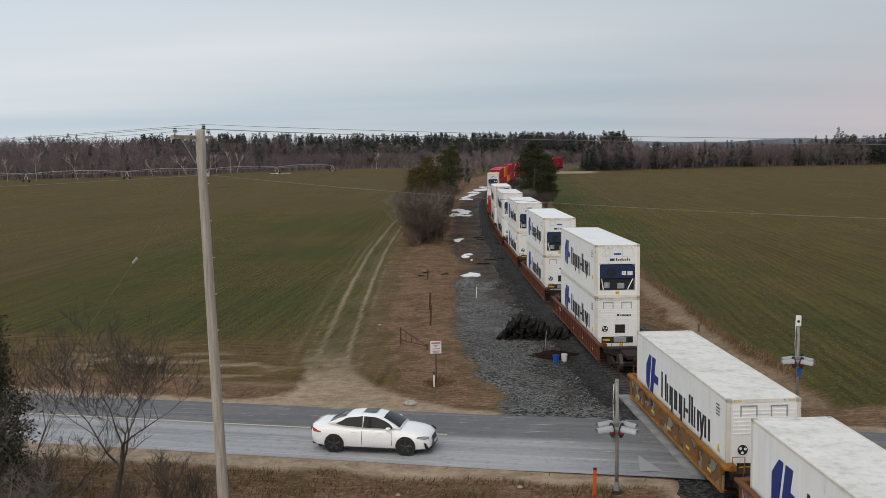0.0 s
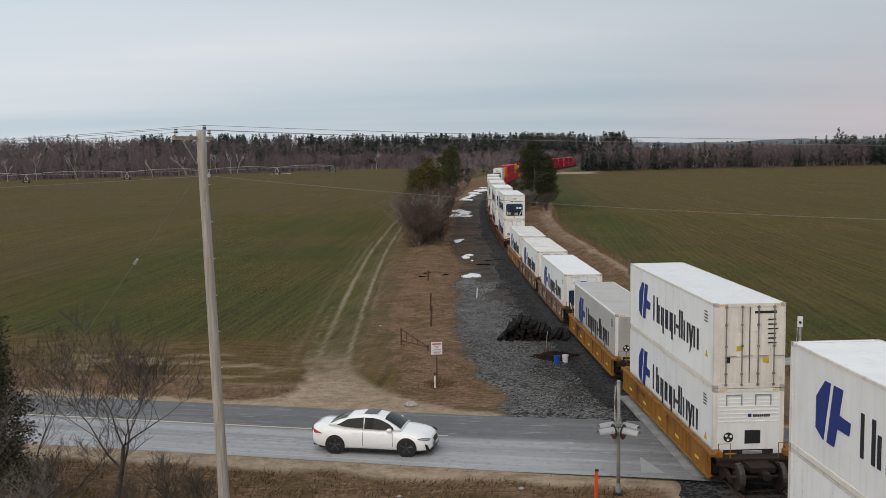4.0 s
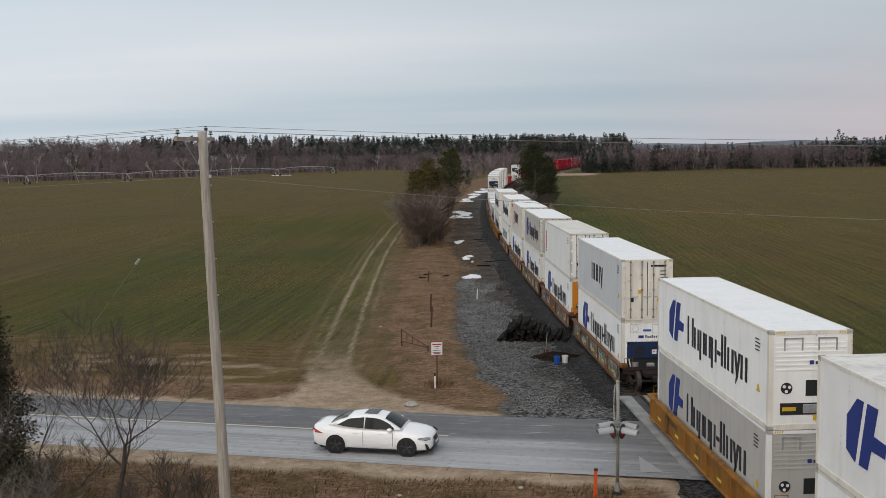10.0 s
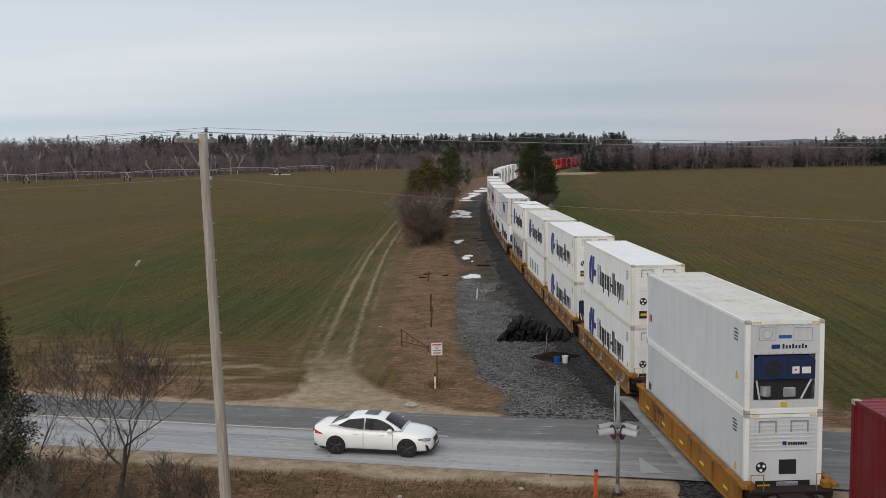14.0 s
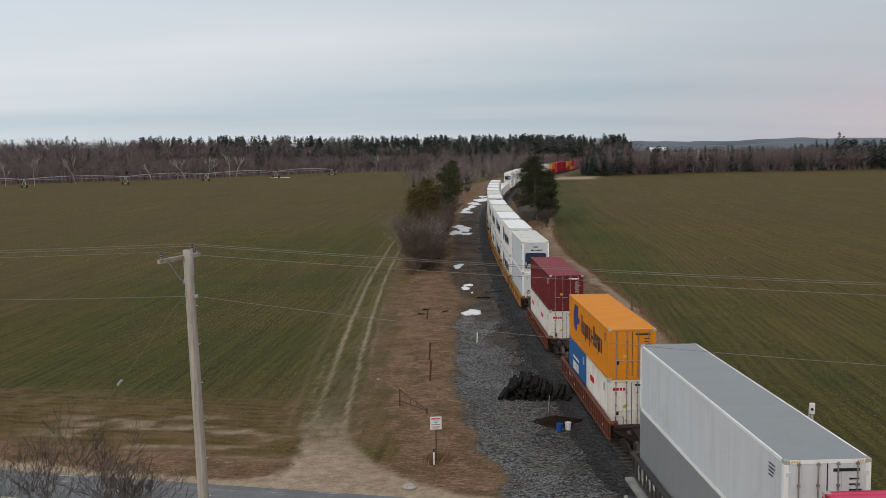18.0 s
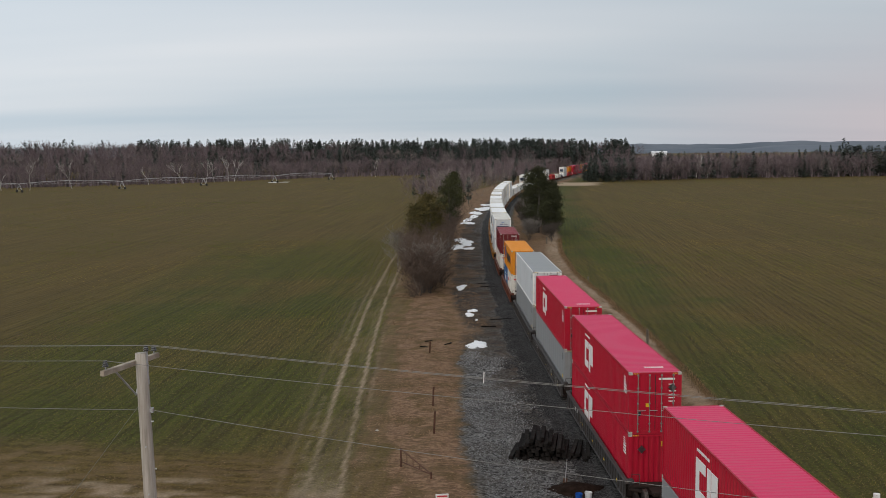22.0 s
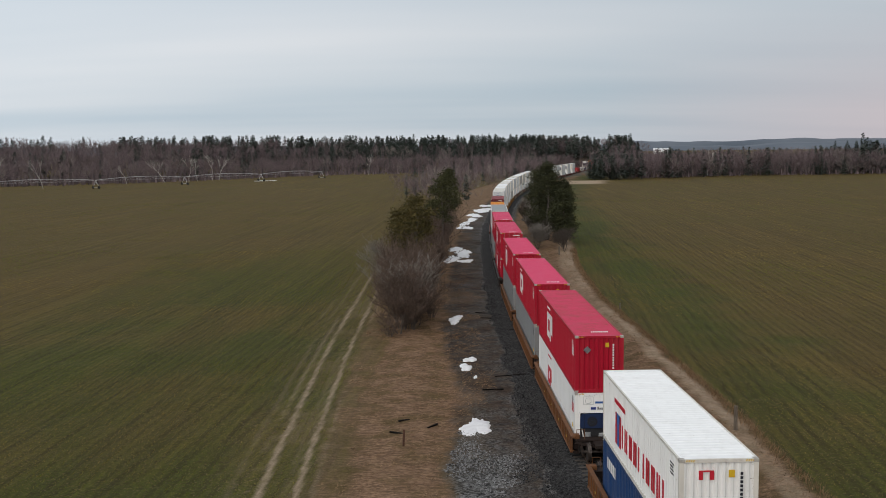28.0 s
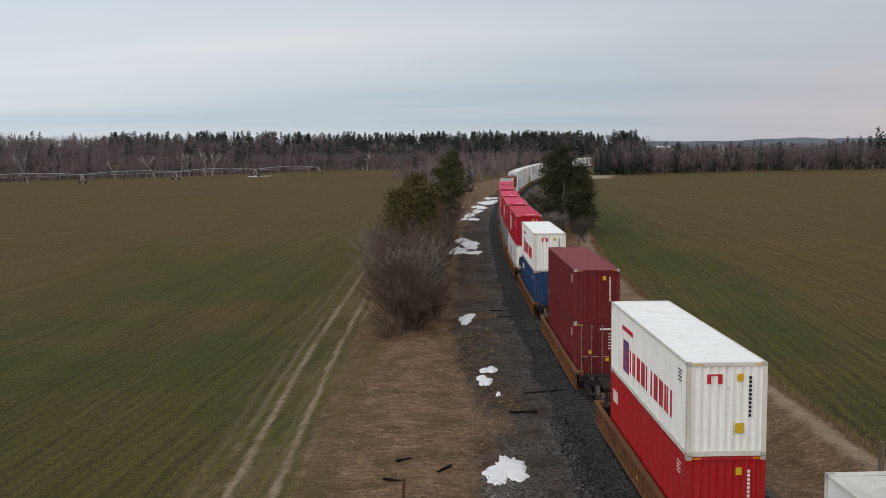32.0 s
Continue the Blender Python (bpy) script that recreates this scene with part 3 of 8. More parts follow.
def strip(offs, x0, x1, dx, zf):
    """A strip along the road: lateral offsets offs, from x0 to x1."""
    k = math.hypot(1, ROAD_K)
    nx = int((x1 - x0) / dx) + 1
    m = Mesh()
    xs = [x0 + (x1 - x0) * i / (nx - 1) for i in range(nx)]
    v = []
    for x in xs:
        for o in offs:
            px, py = x - o * ROAD_K / k, float(road_y(x)) + o / k
            v.append((px, py, zf(px, py, o)))
    c = len(offs)
    f = [(i * c + j, (i + 1) * c + j, (i + 1) * c + j + 1, i * c + j + 1) for i in range(nx - 1) for j in range(c - 1)]
    return m.add(v, f)


def road_z(x, y, o):
    d = abs(x - float(track_x(y)))
    return 0.055 + 0.07 * float(step(9, 2.0, d)) - 0.0009 * o * o


def road_material():
    m, n, l, p = nodes_of("worn_asphalt")
    tc = n.new("ShaderNodeTexCoord")
    mp = n.new("ShaderNodeMapping")
    mp.inputs["Rotation"].default_value = (0, 0, math.atan(-ROAD_K))
    l.new(tc.outputs["Object"], mp.inputs[0])
    st = n.new("ShaderNodeMapping")
    st.inputs["Scale"].default_value = (0.05, 1.0, 1)
    l.new(mp.outputs[0], st.inputs[0])
    streak = noise_node(n, l, st.outputs[0], 2.6, 6, 0.65)
    fine = noise_node(n, l, tc.outputs["Object"], 60, 3, 0.6)
    mid = noise_node(n, l, tc.outputs["Object"], 0.8, 5, 0.6)
    a = n.new("ShaderNodeAttribute"); a.attribute_name = "lane"
    f = math_node(n, l, "ADD", math_node(n, l, "MULTIPLY", a.outputs["Fac"], 0.75), math_node(n, l, "MULTIPLY", math_node(n, l, "SUBTRACT", streak, 0.5), 0.9), True)
    c = mixc(n, l, f, (0.125, 0.125, 0.130), (0.45, 0.452, 0.465))
    c = mixc(n, l, math_node(n, l, "MULTIPLY", con(n, l, fine, 0.38, 0.62), 0.22), c, (0.05, 0.05, 0.05))
    c = mixc(n, l, ramp(n, l, mid, (0, 0, 0), (0.22, 0.22, 0.22), 0.5, 0.75), c, (0.24, 0.22, 0.19))
    salt = math_node(n, l, "MULTIPLY", con(n, l, noise_node(n, l, st.outputs[0], 7.0, 6, 0.75), 0.56, 0.68), con(n, l, mid, 0.42, 0.60))
    c = mixc(n, l, math_node(n, l, "MULTIPLY", salt, 0.85), c, (0.60, 0.60, 0.59))
    patch = con(n, l, noise_node(n, l, tc.outputs["Object"], 3.5, 6, 0.75), 0.55, 0.66)
    c = mixc(n, l, math_node(n, l, "MULTIPLY", patch, 0.35), c, (0.045, 0.045, 0.045))
    l.new(c, p.inputs["Base Color"])
    p.inputs["Roughness"].default_value = 0.85
    bump(n, l, p, fine, 0.25, 0.01)
    return m


def build_road():
    offs = [-3.85 + 0.24 * i for i in range(31)]
    mesh = strip(offs, -420, 420, 0.8, road_z)
    me = mesh.data("road", road_material(), True)
    lane = []
    for p in mesh.v:
        o = (p[1] - float(road_y(p[0]))) / math.hypot(1, ROAD_K)
        d = p[0] - float(track_x(p[1]))
        v = float(step(0.3, -0.5, o)) * (1 - 0.35 * float(step(-2.2, -1.6, o) * step(-0.8, -1.4, o)))
        v *= 1 - 0.75 * float(step(-7.0, -1.5, d) * step(9, 3, d))
        lane.append(v)
    at = me.attributes.new("lane", "FLOAT", "POINT")
    at.data.foreach_set("value", lane)
    tagged(new("road", me), "two-lane country road of worn grey asphalt", "road", kind="structure")
    yellow = plain("faded_yellow_line", (0.56, 0.50, 0.36), 0.8)
    white = plain("faded_white_line", (0.42, 0.42, 0.41), 0.8)
    lift = lambda h: (lambda x, y, o: road_z(x, y, o) + h)
    tagged(part("centre_line", strip([0.02, 0.14], -420, -1.5, 1.0, lift(0.004)), yellow), "faded pale yellow centre line on the road", "road marking", kind="structure")
    tagged(part("edge_line", strip([-3.50, -3.40], -420, -1.0, 1.0, lift(0.004)), white), "faded white edge line on the road", "road marking", kind="structure")
    tagged(part("edge_line", strip([-1.72, -1.66], -11.5, -3.6, 1.0, lift(0.004)), white), "thin pale salt streak along the road", "road marking", kind="structure")
    m = Mesh()
    for a in ((3.4, 36.3), ):
        pts = [(5.75, 37.9), (6.35, 36.0), (5.55, 36.05)]
        m.add([(x, y, road_z(x, y, 0) + 0.006) for x, y in pts], [(0, 2, 1)])
    tagged(part("road_arrow", m, plain("worn_white_marking", (0.30, 0.30, 0.30), 0.8)), "worn white triangle painted on the asphalt", "road marking", kind="structure")


build_road()


# ---- railway track ----
def build_track():
    rail_m = surface("rusty_rail", (0.10, 0.06, 0.04), (0.17, 0.12, 0.09), 2, 0.45, 0.6, 0.1)
    tie_m = surface("oiled_tie", (0.035, 0.028, 0.022), (0.075, 0.06, 0.048), 3, 0.9, 0, 0.4, 30, (1, 1, 1), 0.5)
    ball_m = ballast_material()
    m = Mesh()
    prof = [(-3.6, -0.06), (-2.9, 0.0), (-1.75, 0.055), (1.75, 0.055), (2.9, -0.02), (3.8, -0.25)]
    rings = []
    s = -560.0
    while s < 1100:
        rs = random.Random(int(s * 10))
        rings.append([on_track(s, o + rs.uniform(-0.12, 0.12) * (abs(o) > 2), z + rs.uniform(-0.012, 0.012)) for o, z in prof])
        s += 1.0 if -30 < s < 230 else 6.0
    m.loft(rings, closed=False)
    tagged(part("ballast_bed", m, ball_m, smooth=True), "dark grey crushed stone ballast under the railway track", "ballast", kind="structure")
    track = thing("railway_track", "single railway track of steel rails on dark timber ties", "railway track")
    track["kind"] = "structure"
    for off in (-0.75, 0.75):
        m = Mesh()
        pr = [(-0.07, 0.10), (0.07, 0.10), (0.02, 0.125), (0.02, 0.20), (0.038, 0.21), (0.038, 0.245), (-0.038, 0.245), (-0.038, 0.21), (-0.02, 0.20), (-0.02, 0.125)]
        rings = []
        s = -560.0
        while s < 1100:
            rings.append([on_track(s, off + o, z - 0.06) for o, z in pr])
            s += 6.0
        m.loft(rings, True, True)
        part("rail", m, rail_m, track)
    tie = Mesh().box(-1.3, 1.3, -0.115, 0.115, -0.08, 0.062, 0.012).data("tie", tie_m)
    s, rs = -14.0, random.Random(5)
    while s < 132:
        if not (-4.2 < s < 7.2):
            part("tie", tie, None, track, at=rail_pose(s, 1.0, rs.uniform(0.0, 0.012)) @ pose(rs.uniform(-0.05, 0.05), 0, 0, 0, 0, rs.uniform(-1, 1)))
        s += 0.56
    rest = Mesh()
    while s < 620:
        a = rail_pose(s, 1.0)
        rest.add([a @ Vector((x, y, 0.062)) for x, y in ((-1.3, -0.115), (1.3, -0.115), (1.3, 0.115), (-1.3, 0.115))] + [a @ Vector((x, y, -0.05)) for x, y in ((-1.3, -0.115), (1.3, -0.115), (1.3, 0.115), (-1.3, 0.115))],
                 [(0, 1, 2, 3), (0, 4, 5, 1), (2, 6, 7, 3)])
        s += 0.56
    r = part("ties", rest, tie_m, track)
    r["kind"] = "stuff"
    # crossing panels beside and between the rails
    conc = surface("crossing_panel", (0.20, 0.20, 0.195), (0.30, 0.295, 0.285), 1.5, 0.85, 0, 0.2)
    rub = surface("crossing_rubber", (0.04, 0.04, 0.042), (0.07, 0.07, 0.07), 1.5, 0.8, 0, 0.2)
    xing = thing("level_crossing", "concrete and rubber panels of the level crossing", "level crossing")
    xing["kind"] = "structure"
    for lo, hi, mm, nm in ((-1.75, -1.2, conc, "edge_panel"), (-1.195, -0.83, rub, "rubber_panel"), (-0.66, -0.02, conc, "centre_panel"), (0.02, 0.66, conc, "centre_panel"), (0.83, 1.195, rub, "rubber_panel"), (1.2, 1.75, conc, "edge_panel")):
        for k in range(4):
            s0 = -4.3 + k * 2.85
            a = rail_pose(s0 + 1.42, 1.4)
            part(nm, Mesh().box(lo, hi, -1.415, 1.415, 0.0, 0.165 if mm is conc else 0.155, 0.012), mm, xing, at=a)


def ballast_material():
    m, n, l, p = nodes_of("ballast_stone")
    tc = n.new("ShaderNodeTexCoord")
    vor = n.new("ShaderNodeTexVoronoi")
    vor.inputs["Scale"].default_value = 10.0
    l.new(tc.outputs["Object"], vor.inputs["Vector"])
    sc = n.new("ShaderNodeSeparateColor")
    l.new(vor.outputs["Color"], sc.inputs[0])
    mid = noise_node(n, l, tc.outputs["Object"], 0.7, 5)
    c = ramp(n, l, sc.outputs[0], (0.005, 0.005, 0.006), (0.080, 0.079, 0.079), 0.30, 1.0)
    c = mixc(n, l, math_node(n, l, "MULTIPLY", con(n, l, mid, 0.35, 0.65), 0.5), c, (0.030, 0.026, 0.023))
    l.new(c, p.inputs["Base Color"])
    p.inputs["Roughness"].default_value = 0.95
    p.inputs["Specular IOR Level"].default_value = 0.2
    bump(n, l, p, vor.outputs["Distance"], 0.9, 0.05)
    return m


build_track()


# ---- containers ----
WHITE = paint("white_reefer_paint", (0.83, 0.83, 0.815), 0.22, 0.22, 0.5, (0.24, 0.22, 0.20))
WHITE_FRAME = paint("rust_streaked_white_paint", (0.74, 0.70, 0.63), 0.45, 0.42)
STAINED_ROOF = paint("stained_white_roof_paint", (0.74, 0.72, 0.69), 0.75, 0.30, 0.6, (0.34, 0.31, 0.27))
WHITE_ROOF = paint("white_roof_paint", (0.81, 0.815, 0.82), 0.18, 0.14)
OFFWHITE = paint("cream_reefer_paint", (0.66, 0.635, 0.58), 0.50, 0.34)
GREYC = paint("grey_reefer_paint", (0.46, 0.445, 0.42), 0.40, 0.14)
PALE = paint("pale_grey_paint", (0.58, 0.60, 0.62), 0.28, 0.10)
# crimson and maroon roofs get a lighter colour than their side walls
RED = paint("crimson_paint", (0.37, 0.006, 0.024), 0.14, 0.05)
RED_TOP = paint("pale_crimson_roof", (0.56, 0.040, 0.115), 0.10, 0.05)
RED_RUST = paint("rusty_crimson_roof", (0.50, 0.045, 0.10), 0.70, 0.55, 0.7, (0.17, 0.07, 0.035))
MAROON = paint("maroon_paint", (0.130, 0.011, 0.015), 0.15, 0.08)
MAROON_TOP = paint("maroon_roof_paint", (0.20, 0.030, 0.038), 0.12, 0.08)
SCARLET = paint("scarlet_paint", (0.36, 0.012, 0.016), 0.15, 0.06)
ORANGE = paint("orange_paint", (0.62, 0.22, 0.010), 0.18, 0.08)
BLUE = paint("blue_paint", (0.022, 0.10, 0.26), 0.2, 0.08)
NAVY = paint("navy_paint", (0.014, 0.046, 0.135), 0.2, 0.08)
STEEL = paint("grey_steel_paint", (0.25, 0.26, 0.265), 0.3, 0.12)
MARK_BLUE = plain("logo_blue", (0.010, 0.030, 0.20), 0.5)
MARK_DARK = plain("letter_dark", (0.012, 0.014, 0.022), 0.5)
MARK_GREEN = plain("letter_green", (0.015, 0.07, 0.065), 0.5)
MARK_RED = plain("letter_red", (0.50, 0.012, 0.03), 0.5)
MARK_WHITE = plain("letter_white", (0.78, 0.76, 0.74), 0.5)
MARK_YELLOW = plain("label_yellow", (0.62, 0.40, 0.015), 0.5)
DARK = plain("dark_recess", (0.012, 0.012, 0.014), 0.7)
MACH_BLUE = plain("machinery_blue", (0.008, 0.022, 0.075), 0.45)
GALV = surface("galvanised_steel", (0.34, 0.35, 0.36), (0.48, 0.49, 0.50), 6, 0.45, 0.5, 0.05)
ROD = surface("weathered_rod_steel", (0.16, 0.145, 0.13), (0.34, 0.32, 0.30), 6, 0.6, 0.3, 0.05)
CASTING = surface("corner_casting_steel", (0.30, 0.28, 0.25), (0.52, 0.50, 0.46), 7, 0.6, 0.2, 0.2)
W = 1.219


def side_corr(sx, y0, y1, z0, z1, pitch=0.28, depth=0.036):
    """A trapezoid-corrugated side wall."""
    ys, xs = [], []
    n = max(4, round((y1 - y0) / pitch))
    p = (y1 - y0) / n
    for i in range(n):
        for fr, dd in ((0.0, 0), (0.28, 0), (0.5, 1), (0.78, 1)):
            ys.append(y0 + (i + fr) * p)
            xs.append(sx * (W - 0.012 - depth * dd))
    ys.append(y1); xs.append(sx * (W - 0.012))
    m = Mesh()
    v = [(x, y, z) for x, y in zip(xs, ys) for z in (z0, z1)]
    f = [(2 * i, 2 * i + 1, 2 * i + 3, 2 * i + 2) if sx > 0 else (2 * i, 2 * i + 2, 2 * i + 3, 2 * i + 1) for i in range(len(xs) - 1)]
    return m.add(v, f)


def end_corr(sy, y, z0, z1, waves=9, depth=0.05):
    m, xs, ys = Mesh(), [], []
    x0, x1 = -W + 0.12, W - 0.12
    p = (x1 - x0) / waves
    for i in range(waves):
        for fr, dd in ((0.0, 0), (0.3, 0), (0.5, 1), (0.8, 1)):
            xs.append(x0 + (i + fr) * p)
            ys.append(y - sy * (0.02 + depth * dd))
    xs.append(x1); ys.append(y - sy * 0.02)
    v = [(x, yy, z) for x, yy in zip(xs, ys) for z in (z0, z1)]
    f = [(2 * i, 2 * i + 2, 2 * i + 3, 2 * i + 1) if sy < 0 else (2 * i, 2 * i + 1, 2 * i + 3, 2 * i + 2) for i in range(len(xs) - 1)]
    return m.add(v, f)


def roof_corr(L, z, pitch=0.28, depth=0.02):
    m, ys, zs = Mesh(), [], []
    y0, y1 = -L / 2 + 0.25, L / 2 - 0.25
    n = round((y1 - y0) / pitch)
    p = (y1 - y0) / n
    for i in range(n):
        for fr, dd in ((0.0, 0), (0.3, 0), (0.5, 1), (0.8, 1)):
            ys.append(y0 + (i + fr) * p); zs.append(z - depth * dd)
    ys.append(y1); zs.append(z)
    v = [(x, y, zz) for y, zz in zip(ys, zs) for x in (-W + 0.05, W - 0.05)]
    m.add(v, [(2 * i, 2 * i + 1, 2 * i + 3, 2 * i + 2) for i in range(len(ys) - 1)])
    for a, b in ((-L / 2 + 0.02, y0), (y1, L / 2 - 0.02)):
        m.add([(-W + 0.02, a, z + 0.004), (W - 0.02, a, z + 0.004), (W - 0.02, b, z + 0.004), (-W + 0.02, b, z + 0.004)], [(0, 1, 2, 3)])
    return m


def frame_mesh(L, H, post=0.14):
    m = Mesh()
    for sx in (-1, 1):
        for sy in (-1, 1):
            x0, x1 = sorted((sx * W, sx * (W - post)))
            y0, y1 = sorted((sy * L / 2, sy * (L / 2 - post)))
            m.box(x0, x1, y0, y1, 0.11, H - 0.11)
    for sx in (-1, 1):
        x0, x1 = sorted((sx * W, sx * (W - 0.06)))
        m.box(x0, x1, -L / 2 + post, L / 2 - post, 0.0, 0.15)
        m.box(x0, x1, -L / 2 + post, L / 2 - post, H - 0.09, H - 0.005)
    for sy in (-1, 1):
        y0, y1 = sorted((sy * (L / 2), sy * (L / 2 - 0.08)))
        m.box(-W + post, W - post, y0, y1, 0.0, 0.16)
        m.box(-W + post, W - post, y0, y1, H - 0.11, H - 0.005)
    return m


CAST = None


def castings(ob, L, H):
    global CAST
    if CAST is None:
        m = Mesh().box(-0.09, 0.09, -0.09, 0.09, -0.06, 0.06, 0.012)
        CAST = m.data("corner_casting", CASTING)
    for sx in (-1, 1):
        for sy in (-1, 1):
            for z in (0.06, H - 0.058):
                part("corner_casting", CAST, None, ob, at=pose(sx * (W - 0.083), sy * (L / 2 - 0.083), z))


def left_rects(L, rects, skew=0.0):
    """Flat marks on the left wall: rects of (from the front, to, bottom, top)."""
    m = Mesh()
    x = -W - 0.006
    for u0, u1, z0, z1 in rects:
        a, b = L / 2 - u0, L / 2 - u1
        m.add([(x, a, z0), (x, b, z0), (x, b, z1), (x, a, z1), (x + 0.02, a, z0), (x + 0.02, b, z0), (x + 0.02, b, z1), (x + 0.02, a, z1)],
              [(3, 2, 1, 0), (0, 1, 5, 4), (1, 2, 6, 5), (2, 3, 7, 6), (3, 0, 4, 7)])
    return m


def left_poly(L, polys):
    m = Mesh()
    for poly in polys:
        k = len(poly)
        v = [(-W - 0.006, L / 2 - u, z) for u, z in poly] + [(-W + 0.014, L / 2 - u, z) for u, z in poly]
        m.add(v, [tuple(reversed(range(k)))] + [(i, (i + 1) % k, k + (i + 1) % k, k + i) for i in range(k)])
    return m


def rear_rects(y, rects, proud=0.006):
    m = Mesh()
    for x0, x1, z0, z1 in rects:
        m.box(x0, x1, y - proud, y + 0.012, z0, z1)
    return m


def bars(u, z, word, cap=1.0, xh=0.7, wid=0.56, stroke=0.13):
    """Upright bars in the rhythm of a word. t tall, x low, d below the line, i thin, w one wide block, - dash, space."""
    out = []
    for ch in word:
        if ch == "-":
            out.append((u, u + wid * 0.6, z + xh * 0.38, z + xh * 0.60)); u += wid * 0.8
        elif ch == " ":
            u += wid * 0.7
        elif ch in "iI":
            out.append((u, u + stroke, z, z + (cap if ch == "I" else xh))); u += stroke + wid * 0.22
        else:
            lo, hi = (z - cap * 0.28 if ch == "d" else z), (z + cap if ch in "tk" else z + xh)
            out.append((u, u + stroke, lo, hi))
            out.append((u + wid - stroke, u + wid, z, z + (cap if ch in "tk" else xh)))
            u += wid * 1.2
    return out


def shapes(u, z, pattern, cap=1.05, xh=0.76, wid=0.56, stroke=0.15):
    """Plain bars in the rhythm of a word: o two low bars, q one of them set lower, h two tall bars, I tall bar, v two slanted bars, - dash."""
    out = []
    for ch in pattern:
        if ch in "oq":
            for a, lo in ((u, z - (0.28 if ch == "q" else 0.0)), (u + wid - stroke, z)):
                out.append([(a, lo), (a + stroke, lo), (a + stroke, z + xh), (a, z + xh)])
            u += wid * 1.16
        elif ch == "h":
            for a in (u, u + wid - 0.02):
                out.append([(a, z), (a + stroke, z), (a + stroke, z + cap), (a, z + cap)])
            u += wid + stroke + 0.10
        elif ch == "I":
            out.append([(u, z), (u + stroke, z), (u + stroke, z + cap), (u, z + cap)])
            u += stroke + 0.16
        elif ch == "v":
            m = u + wid / 2
            out.append([(u, z + xh), (u + stroke, z + xh), (m + stroke / 2, z), (m - stroke / 2, z)])
            out.append([(u + wid - stroke, z + xh), (u + wid, z + xh), (m + stroke / 2, z - 0.02), (m - stroke, z - 0.28)])
            u += wid * 1.08
        elif ch == "-":
            out.append([(u, z + 0.30), (u + 0.30, z + 0.30), (u + 0.30, z + 0.44), (u, z + 0.44)])
            u += 0.40
        else:
            u += wid
    return out


def mark_hl(ob, L, logo=MARK_BLUE, letters=MARK_DARK):
    s = [[(1.70, 1.82), (2.20, 2.32), (2.50, 2.32), (2.16, 0.80), (1.70, 1.0)], [(2.70, 2.32), (3.20, 2.32), (3.02, 1.66), (3.62, 1.62), (3.56, 1.30), (2.92, 1.30), (2.76, 0.80), (2.36, 0.80)]]
    part("logo", left_poly(L, s), logo, ob, "two slanted blue logo shapes")
    part("lettering", left_poly(L, shapes(4.15, 0.98, "hoqoq-IIovo", 1.05, 0.76, 0.56, 0.155)), letters, ob, "row of dark letter bars")["kind"] = "stuff"


def end_doors(ob, L, H, mat, letters):
    y = -L / 2
    for sx in (-1, 1):
        x0, x1 = (-W + 0.13, -0.008) if sx < 0 else (0.008, W - 0.13)
        m = Mesh()
        zs = [0.16, 0.16 + (H - 0.27) * 0.33, 0.16 + (H - 0.27) * 0.66, H - 0.11]
        m.box(x0, x1, y + 0.02, y + 0.07, zs[0], zs[3])
        pan = []
        for i in range(3):
            nb = 3
            for k in range(nb):
                a = x0 + 0.10 + (x1 - x0 - 0.2) * k / nb
                b = x0 + 0.10 + (x1 - x0 - 0.2) * (k + 0.55) / nb
                pan.append((a, b, zs[i] + 0.05, zs[i + 1] - 0.05))
        door = part("door", m, mat, ob)
        for a, b, c, d in pan:
            part("door_panel", Mesh().box(a, b, y + 0.004, y + 0.02, c, d), mat, door)
        for f in (0.26, 0.76):
            x = x0 + (x1 - x0) * f
            r = Mesh().tube((x, y - 0.028, 0.08), (x, y - 0.028, H - 0.06), 0.02, sides=6)
            for zz in (0.13, 0.5, H * 0.5, H * 0.75, H - 0.12):
                r.box(x - 0.045, x + 0.045, y - 0.05, y + 0.01, zz - 0.03, zz + 0.03)
            part("lock_rod", r, ROD, door, "weathered steel lock rod")
            part("handle", Mesh().box(x - 0.02, x + 0.36, y - 0.045, y - 0.025, H * 0.38, H * 0.38 + 0.03), GALV, door, "steel door handle")
        hg = Mesh()
        for zz in (0.35, H * 0.36, H * 0.62, H - 0.4):
            hx = x0 if sx < 0 else x1
            hg.box(hx - 0.07, hx + 0.07, y - 0.012, y + 0.02, zz - 0.06, zz + 0.06)
        part("hinge", hg, mat, door)["kind"] = "stuff"
    part("gasket", Mesh().box(-0.012, 0.012, y - 0.002, y + 0.05, 0.18, H - 0.12), DARK, ob, "black rubber door gasket")
    rs = random.Random(11)
    r = [(0.16, 0.16 + 0.22 * 3.4, H * 0.88, H * 0.88 + 0.09)]
    r += [(0.62, 0.62 + rs.uniform(0.2, 0.36), H * (0.80 - 0.055 * k), H * (0.80 - 0.055 * k) + 0.045) for k in range(6)]
    part("number_code", rear_rects(y - 0.002, r, 0.0), letters, ob, "bars of lettering on the door")["kind"] = "stuff"
    for x0, x1, f0, f1 in ((-0.44, -0.28, 0.44, 0.50), (0.46, 0.66, 0.30, 0.36)):
        part("warning_label", rear_rects(y - 0.002, [(x0, x1, H * f0, H * f1)], 0.0), MARK_YELLOW, ob, "yellow warning label")
    part("placard", rear_rects(y - 0.002, [(-0.82, -0.66, H * 0.30, H * 0.37)], 0.0), DARK, ob, "dark customs plate")


